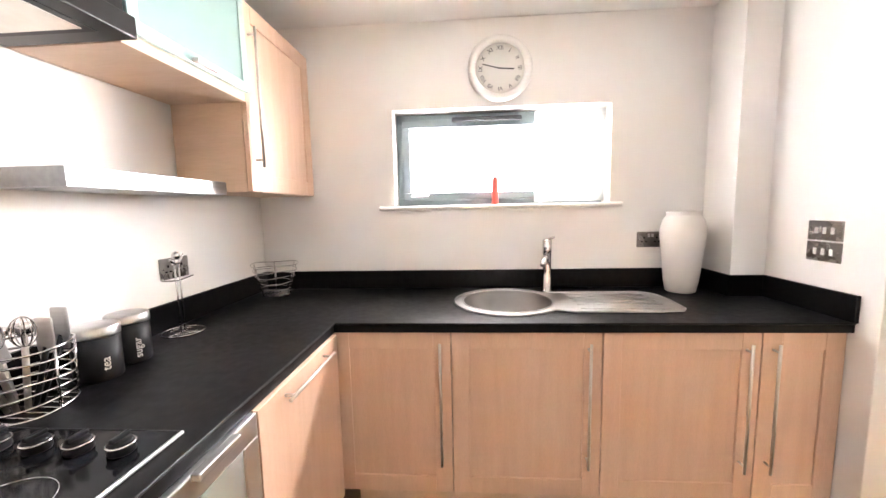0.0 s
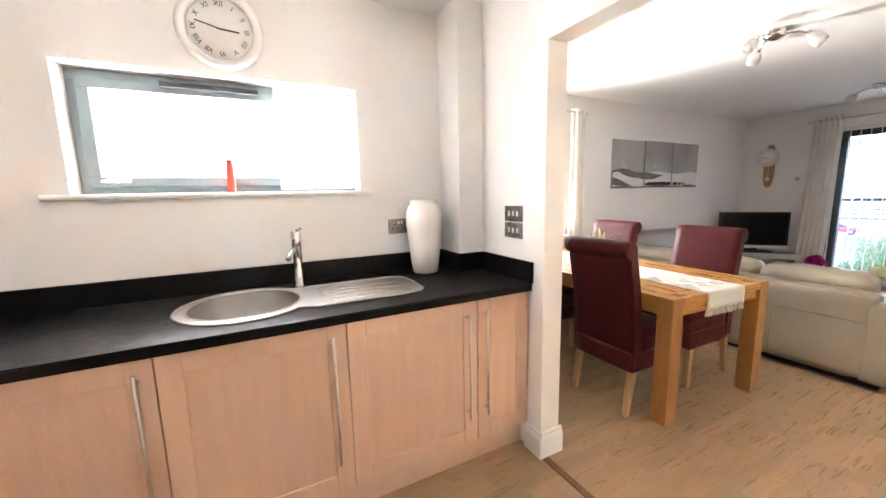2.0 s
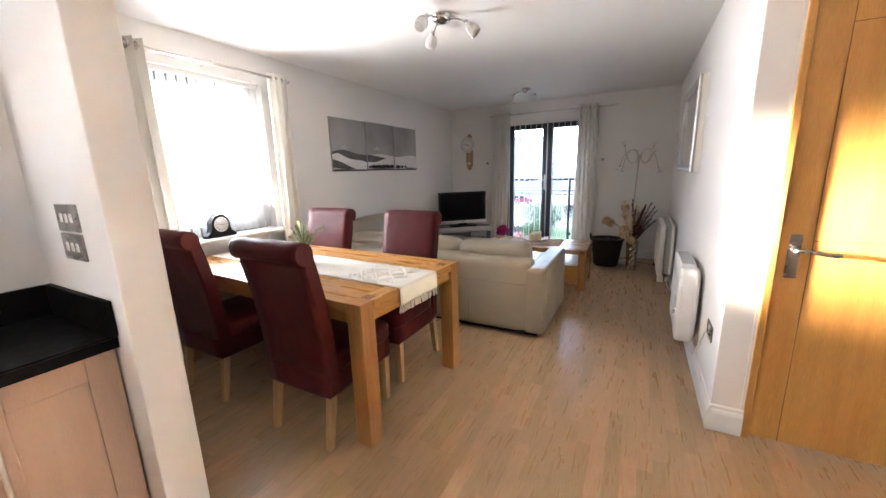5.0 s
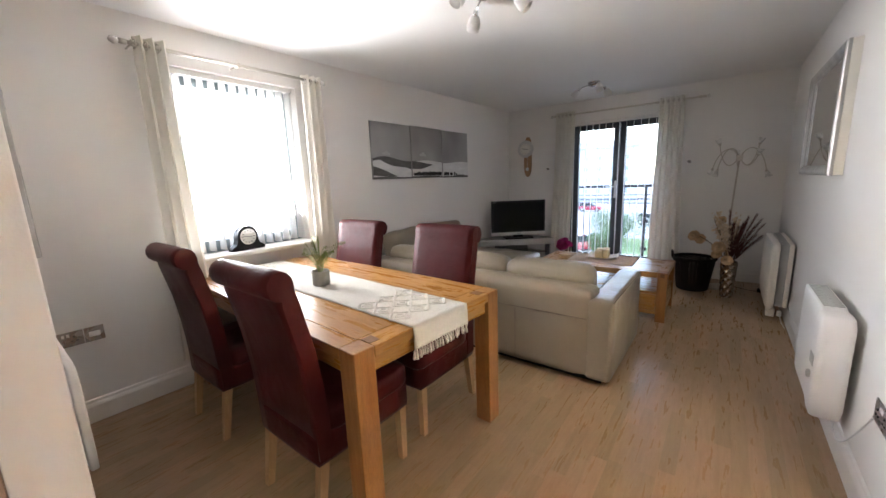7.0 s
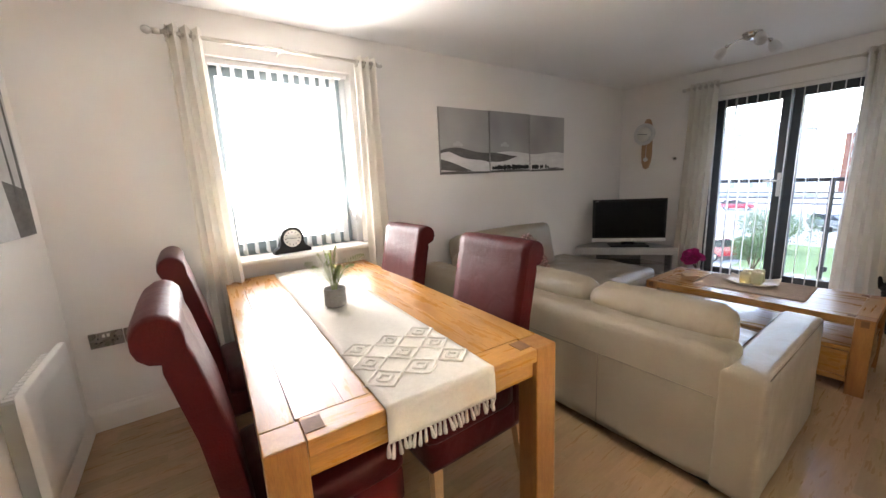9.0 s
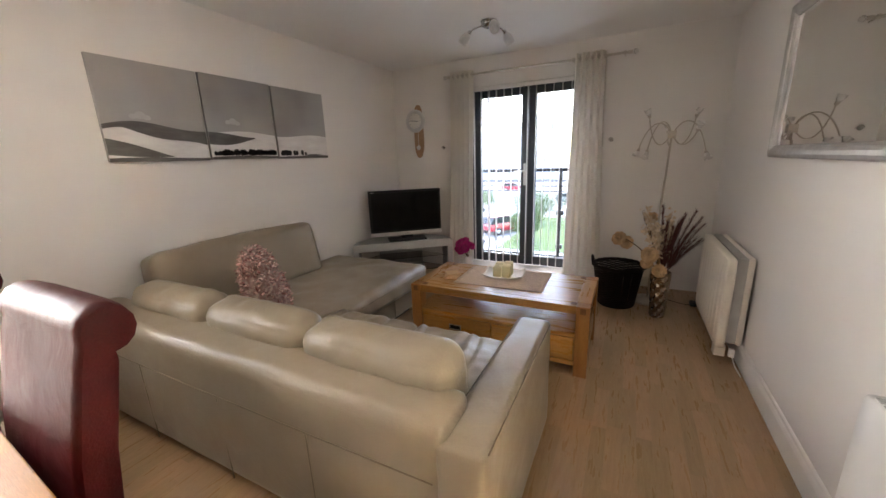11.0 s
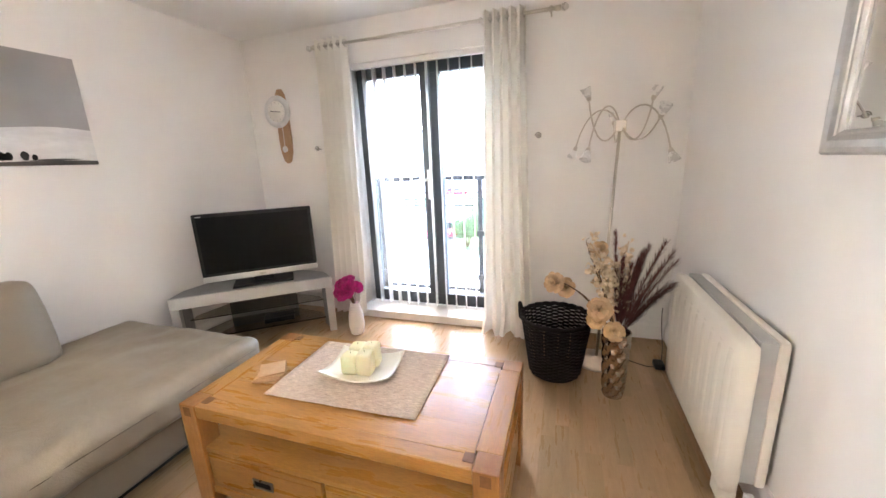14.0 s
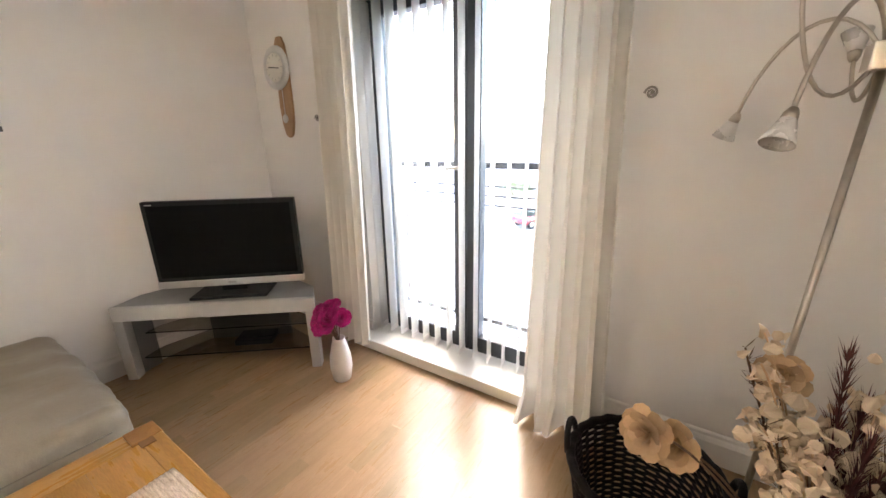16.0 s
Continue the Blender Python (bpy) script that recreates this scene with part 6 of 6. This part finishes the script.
solid("tall_vase", lathe([(0.062, 0), (0.070, 0.004), (0.080, 0.06), (0.092, 0.18), (0.104, 0.29), (0.104, 0.33), (0.093, 0.375), (0.080, 0.395), (0.076, 0.405), (0.082, 0.418), (0.076, 0.42), (0.068, 0.40), (0.09, 0.34)], 44),
      "ceramic", "large matt white ceramic vase on the worktop", "vase", pose(1.855, 2.15, CT))

# hob
t = thing("hob", "black glass hob with four control knobs and steel trim", "hob", pose(-0.125, 0.575, CT))
part("glass", box(-0.25, 0.262, -0.292, 0.292, 0.0, 0.006, 0.002), "blackgloss", t)
part("trim", tube([(0.262, -0.292, 0.005), (0.262, 0.292, 0.005)], 0.0045, 6), "alu", t, "steel edge trim")
part("trim", tube([(-0.25, 0.293, 0.004), (0.262, 0.293, 0.004)], 0.003, 6), "blackplastic", t)
for k in range(4):
    kx = -0.07 + 0.088 * k
    kn = part("knob", lathe([(0.021, 0.006), (0.023, 0.010), (0.021, 0.028), (0.018, 0.032)], 20, centre=(kx, 0.225, 0)), "blackplastic", t, "black hob knob")
    part("collar", tube(ring((kx, 0.225, 0.024), 0.0225, 20), 0.0028, 6, closed=True), "chrome", kn, "chrome ring")
    part("grip", box(kx - 0.004, kx + 0.004, 0.205, 0.245, 0.032, 0.042, 0.002), "blackplastic", kn)
for x, y, r in ((-0.12, 0.08, 0.09), (0.12, 0.08, 0.075), (-0.12, -0.15, 0.075), (0.12, -0.15, 0.10)):
    part("zone_ring", tube(ring((x, y, 0.0062), r, 40), 0.0007, 4, closed=True), "greyplastic", t)


# wire goods
def wire_basket(name, label, m, r0, r1, h, coils, wr=0.0022, wavy=0.0):
    t = thing(name, label, "wire basket", m)
    for k in range(coils):
        f = k / (coils - 1)
        r = r0 + (r1 - r0) * f
        part("wire_ring", tube([(r * math.cos(a), r * math.sin(a), h * f + wr + wavy * math.sin(a * 3 + k)) for a in (q * math.tau / 40 for q in range(40))], wr, 6, closed=True), "chrome", t)
    for k in range(6):
        a = k * math.tau / 6
        part("upright", tube([(r0 * math.cos(a), r0 * math.sin(a), 0.002), (r1 * math.cos(a), r1 * math.sin(a), h)], wr, 6), "chrome", t)
    b = bmesh.new()
    for k in range(-3, 4):
        y = r0 * k / 4
        x = math.sqrt(max(0, r0 * r0 - y * y))
        tube([(-x, y, wr), (x, y, wr)], wr * 0.8, 5, bm=b)
    part("base_wires", b, "chrome", t)
    return t


wire_basket("wire_fruit_basket", "empty chrome wire basket in the worktop corner", pose(-0.335, 2.14, CT), 0.075, 0.122, 0.17, 6, 0.0022, 0.004)
wire_basket("utensil_basket", "chrome wire basket full of kitchen utensils", pose(-0.335, 0.955, CT), 0.095, 0.10, 0.15, 7, 0.003, 0.003)
rnd = random.Random(5)
for k in range(9):
    a = k * 2.3
    x, y = 0.05 * math.cos(a), 0.05 * math.sin(a)
    lean = Vector((x * 0.6, y * 0.6, 0))
    top = Vector((x, y, 0.13 + rnd.uniform(0, 0.04))) + lean
    u = thing("utensil", "metal kitchen utensil standing in the wire basket", "utensil", pose(-0.335, 0.955, CT), "utensils in the basket")
    part("handle", tube([(x * 0.6, y * 0.6, 0.006), tuple(top)], 0.006, 8), "satin" if k % 3 else "blackplastic", u)
    if k % 3 == 0:
        part("paddle", soft(top.x - 0.022, top.x + 0.022, top.y - 0.004, top.y + 0.004, top.z - 0.01, top.z + 0.07, 0.004, 0, 0, 0, 5), "steel", u)
    elif k % 3 == 1:
        part("bowl", lathe([(0.004, 0), (0.022, 0.01), (0.028, 0.03), (0.026, 0.03), (0.018, 0.012)], 14, centre=tuple(top)), "chrome", u)
    else:
        b = bmesh.new()
        for q in range(4):
            d = q * math.pi / 4
            tube([(top.x + 0.022 * math.cos(d) * math.sin(s), top.y + 0.022 * math.sin(d) * math.sin(s), top.z + 0.035 - 0.035 * math.cos(s)) for s in (w * math.tau / 16 for w in range(16))], 0.0014, 5, bm=b, closed=True)
        part("whisk_wires", b, "chrome", u)
g = thing("grater", "flat steel grater leaning in the utensil basket", "grater", pose(-0.37, 0.93, CT + 0.11) @ pose(0, 0, 0, -15, -20, 30))
part("blade", box(-0.04, 0.04, -0.001, 0.001, 0, 0.12, 0.0005), "steel", g)
part("handle", tube([(-0.04, 0, 0.12), (-0.03, 0, 0.15), (0.03, 0, 0.15), (0.04, 0, 0.12)], 0.003, 6), "chrome", g)
for word, x, y in (("tea", -0.315, 1.120), ("sugar", -0.335, 1.240)):
    c = thing("canister", "black %s canister with a steel lid" % word, "canister", pose(x, y, CT), "black kitchen canisters")
    part("body", lathe([(0.052, 0), (0.055, 0.004), (0.055, 0.125)], 36), "blackplastic", c)
    lid = part("lid", lathe([(0.056, 0.125), (0.0565, 0.128), (0.0565, 0.150), (0.052, 0.154), (0.02, 0.154)], 36), "steel", c, "brushed steel lid")
    words("lettering", word, 0.030, "paper", c, pose(0, 0, 0.05) @ pose(0, 0, 0, 0, 0, 65) @ pose(0.0, -0.0556, 0, 90, 0, 0) @ pose(0, 0, 0, 0, 0, 90))
t = thing("kitchen_roll_holder", "chrome wire kitchen roll holder with a bird finial", "roll holder", pose(-0.372, 1.50, CT))
part("base_ring", tube(ring((0, 0, 0.004), 0.072, 36), 0.003, 6, closed=True), "chrome", t)
part("base_ring", tube(ring((0, 0, 0.004), 0.045, 36), 0.0022, 6, closed=True), "chrome", t)
part("base_cross", merged(tube([(-0.07, 0, 0.004), (0.07, 0, 0.004)], 0.0025, 6), tube([(0, -0.07, 0.004), (0, 0.07, 0.004)], 0.0025, 6)), "chrome", t)
for s in (-1, 1):
    part("stem", tube([(0, s * 0.010, 0.004), (0, s * 0.010, 0.28)], 0.003, 6), "chrome", t)
part("crossbar", tube([(-0.01, -0.065, 0.215), (0, 0, 0.205), (0.01, 0.065, 0.215)], 0.003, 6), "chrome", t)
part("finial", tube(bez((0, -0.03, 0.29), (0, -0.01, 0.26), (0, 0.02, 0.27), (0, 0.035, 0.305), 10), 0.006, 8, taper=0.4), "chrome", t)
part("finial_ball", lathe([(0.002, 0.285), (0.012, 0.292), (0.015, 0.303), (0.010, 0.314), (0.002, 0.318)], 14), "chrome", t)
solid("red_bottle", lathe([(0.018, 0), (0.020, 0.004), (0.020, 0.135), (0.016, 0.14), (0.016, 0.158), (0.013, 0.16)], 20), "red", "slim red bottle on the kitchen window sill", "bottle", pose(0.905, KNORTH + 0.06, KWIN[2] + 0.002))

# ---- balcony and outdoors ----
t = thing("balcony_railing", "dark metal balcony railing with thin horizontal rods", "railing", pose(8.28, 1.6, 0))
part("top_rail", box(-0.02, 0.02, -1.3, 1.3, 1.13, 1.17, 0.003), "anthracite", t)
for z in (1.02, 0.96, 0.90):
    part("rod", tube([(0, -1.3, z), (0, 1.3, z)], 0.007, 6), "anthracite", t)
for y in (-1.28, -0.28, 0.0 + 0.72, 1.28):
    part("post", box(-0.015, 0.015, y - 0.02, y + 0.02, -0.05, 1.13, 0.002), "anthracite", t)
part("bottom_rail", box(-0.015, 0.015, -1.3, 1.3, 0.08, 0.11, 0.002), "anthracite", t)
for z in (0.62, 0.2):
    part("clamp", box(-0.03, 0.0, -0.33, -0.25, z, z + 0.05, 0.003), "anthracite", t)
    part("clamp", box(-0.03, 0.0, 0.67, 0.75, z, z + 0.05, 0.003), "anthracite", t)
part("infill_glass", box(0.012, 0.02, -1.26, 1.26, 0.12, 0.88), "glass", t, "clear glass infill").visible_shadow = False
solid("balcony_slab", box(EAST + 0.25, 8.40, 0.2, 3.0, -0.30, -0.03), "render", "pale concrete balcony slab outside the door", "balcony", kind="structure")


def car(m, material, label):
    t = thing("parked_car", label, "car", m, "parked cars")
    sec = [(-2.0, 0.45, 0.62, 0.72), (-1.9, 0.35, 0.85, 0.84), (-1.0, 0.3, 0.95, 0.87), (1.2, 0.3, 0.95, 0.87), (1.85, 0.35, 0.92, 0.84), (2.0, 0.5, 0.85, 0.74)]
    b = bmesh.new()
    rows = [[b.verts.new((x, s * w * f, z)) for s, f, z in ((-1, 0.92, lo), (-1, 1.0, (lo + hi) / 2), (-1, 0.94, hi), (1, 0.94, hi), (1, 1.0, (lo + hi) / 2), (1, 0.92, lo))] for x, lo, hi, w in sec]
    for a, c in zip(rows, rows[1:]):
        for k in range(6):
            b.faces.new((a[k], a[(k + 1) % 6], c[(k + 1) % 6], c[k]))
    b.faces.new(rows[0]), b.faces.new(rows[-1][::-1])
    bmesh.ops.recalc_face_normals(b, faces=b.faces[:])
    bmesh.ops.bevel(b, geom=b.edges[:], offset=0.05, segments=2, affect="EDGES")
    body = part("body", b, material, t)
    b = prism([(-0.95, 0.93), (1.9, 0.93), (1.55, 1.42), (1.2, 1.47), (0.2, 1.47), (-0.1, 1.42)], -0.66, 0.66)
    part("window_band", moved(b, pose(0, 0, 0, 90, 0, 0)), "carglass", t, "dark car windows")
    part("roof", soft(-0.1, 1.45, -0.62, 0.62, 1.40, 1.50, 0.05, 0.02, 0, 0, 5), material, t)
    for x in (-1.25, 1.25):
        for s in (-1, 1):
            w = part("wheel", moved(lathe([(0.30, -0.1), (0.31, -0.08), (0.31, 0.08), (0.30, 0.1)], 20), pose(x, s * 0.78, 0.31, 90, 0, 0)), "tyre", t)
            part("rim", moved(lathe([(0.19, -0.105), (0.2, 0.105)], 14), pose(x, s * 0.78, 0.31, 90, 0, 0)), "alu", w)
    for s in (-1, 1):
        part("headlight", soft(-1.96, -1.80, s * 0.6 - 0.16, s * 0.6 + 0.16, 0.62, 0.76, 0.04, 0, 0, 0, 4), "chrome", t)
        part("tail_light", soft(1.84, 1.99, s * 0.66 - 0.1, s * 0.66 + 0.1, 0.65, 0.9, 0.04, 0, 0, 0, 4), "red", t)
    return t


def shrub(x, y, r, h, seed):
    """A leafy bush: a few limbs and many small leaves in uneven clumps."""
    rr = random.Random(seed)
    t = thing("garden_shrub", "rounded green shrub beside the car park", "shrub", pose(x, y, GROUND), "shrubs")
    b = bmesh.new()
    for k in range(7):
        a = k * 0.9
        tube([(0, 0, 0), (0.3 * r * math.cos(a), 0.3 * r * math.sin(a), h * 0.4), (0.6 * r * math.cos(a), 0.6 * r * math.sin(a), h * 0.75)], 0.05, 5, bm=b, taper=0.3)
    part("limbs", b, "twig", t)
    vs, fs = [], []
    clumps = [(rr.uniform(-0.7, 0.7) * r, rr.uniform(-0.7, 0.7) * r, rr.uniform(0.3, 0.85) * h, rr.uniform(0.25, 0.5) * r) for _ in range(22)]
    for _ in range(7000):
        cx, cy, cz, cr = clumps[rr.randrange(len(clumps))]
        d = Vector((rr.gauss(0, 1), rr.gauss(0, 1), rr.gauss(0, 1))).normalized() * cr * rr.uniform(0.7, 1.05)
        p = Vector((cx, cy, max(0.1, cz))) + d
        e = Vector((rr.uniform(-1, 1), rr.uniform(-1, 1), rr.uniform(-1, 1))).normalized() * 0.09
        f = e.orthogonal().normalized() * 0.045
        k = len(vs)
        vs += [p, p + e * 0.5 + f, p + e, p + e * 0.5 - f]
        fs.append((k, k + 1, k + 2, k + 3))
    me = bpy.data.meshes.new("crown")
    me.from_pydata(vs, [], fs)
    me.materials.append(M["leaf"])
    o = new("crown", me)
    o.parent = t
    tagged(o, kind="stuff")


shrub(39.0, 8.2, 2.6, 2.8, 1)
shrub(30.5, 7.3, 1.2, 2.5, 2)
shrub(46, 17.0, 2.0, 2.0, 3)
car(pose(33.4, 9.9, GROUND, 0, 0, 150), "carpaint", "red hatchback parked below the balcony")
car(pose(70.0, 19.5, GROUND, 0, 0, 100), "carpaint", "red car parked across the car park")
car(pose(53.0, 7.0, GROUND, 0, 0, 60), "tvstand", "grey car parked across the car park")


def house(x, y, w, d, h, label, material, turn):
    t = thing("apartment_building", label, "building", pose(x, y, GROUND, 0, 0, turn))
    part("wall", box(-w / 2, w / 2, -d / 2, d / 2, 0, h), material, t)
    part("roof", moved(prism([(-d / 2 - 0.4, h), (d / 2 + 0.4, h), (0, h + 2.2)], -w / 2 - 0.3, w / 2 + 0.3), pose(0, 0, 0, 90, 0, 90)), "slate", t)
    for f in range(4):
        for k in range(int(w / 3.2)):
            cx, cz = -w / 2 + 1.8 + 3.2 * k, 1.5 + f * 2.8
            wf = part("window", frame_bars(bmesh.new(), "x", cx - 0.6, cx + 0.6, cz, cz + 1.3, -d / 2 - 0.06, -d / 2 + 0.02, 0.07), "trim", t)
            part("pane", box(cx - 0.54, cx + 0.54, -d / 2 - 0.02, -d / 2 - 0.005, cz + 0.06, cz + 1.24), "paneglass", wf)
    return t


house(108, 34, 30, 10, 13.0, "pale rendered apartment block across the car park", "render", -80)
house(120, 2, 26, 10, 12.0, "red brick apartment block in the distance", "brick", -100)
# ---- floor planks ----
rnd = random.Random(3)
PW = 0.066
cells = []
y = BACK
row = 0
while y < NORTH:
    x = WEST - rnd.uniform(0, 0.4)
    while x < EAST:
        ln = rnd.choice((0.28, 0.34, 0.40, 0.46, 0.52))
        cells.append((max(x, WEST), min(x + ln, EAST), y, min(y + PW, NORTH)))
        x += ln
    y += PW
    row += 1
cells = [c for c in cells if c[1] - c[0] > 0.02 and c[3] - c[2] > 0.01 and not (c[0] > HALL and c[3] < SOUTH - 0.02)
         and not (c[1] < PIER0 and c[2] > KNORTH)]
near = [c for c in cells if 4.9 < c[0] < 7.3 and -0.1 < c[2] < 0.85]
near = near[:290]
chosen = set(near)
shared = {}
for c in near:
    key = (round(c[1] - c[0], 3), round(c[3] - c[2], 3))
    if key not in shared:
        shared[key] = mesh_of("plank", box(0.0002, key[0] - 0.0002, 0.0002, key[1] - 0.0002, -0.004, 0, 0.0002, seg=1))
        shared[key].materials.append(M["plank"])
    o = new("plank", shared[key])
    o.parent = floor
    o.location = (c[0], c[2], 0)
vs, fs = [], []
for c in cells:
    if c in chosen:
        continue
    x0, x1, y0, y1 = c[0] + 0.00008, c[1] - 0.00008, c[2] + 0.00008, c[3] - 0.00008
    e = 0.00005
    k = len(vs)
    vs += [(x0, y0, -0.0045), (x1, y0, -0.0045), (x1, y1, -0.0045), (x0, y1, -0.0045), (x0 + e, y0 + e, 0), (x1 - e, y0 + e, 0), (x1 - e, y1 - e, 0), (x0 + e, y1 - e, 0)]
    fs += [(k + 4, k + 5, k + 6, k + 7), (k, k + 1, k + 5, k + 4), (k + 1, k + 2, k + 6, k + 5), (k + 2, k + 3, k + 7, k + 6), (k + 3, k, k + 4, k + 7)]
me = bpy.data.meshes.new("planks")
me.from_pydata(vs, [], fs)
me.materials.append(M["plank"])
o = new("planks", me)
o.parent = floor
tagged(o, kind="stuff")
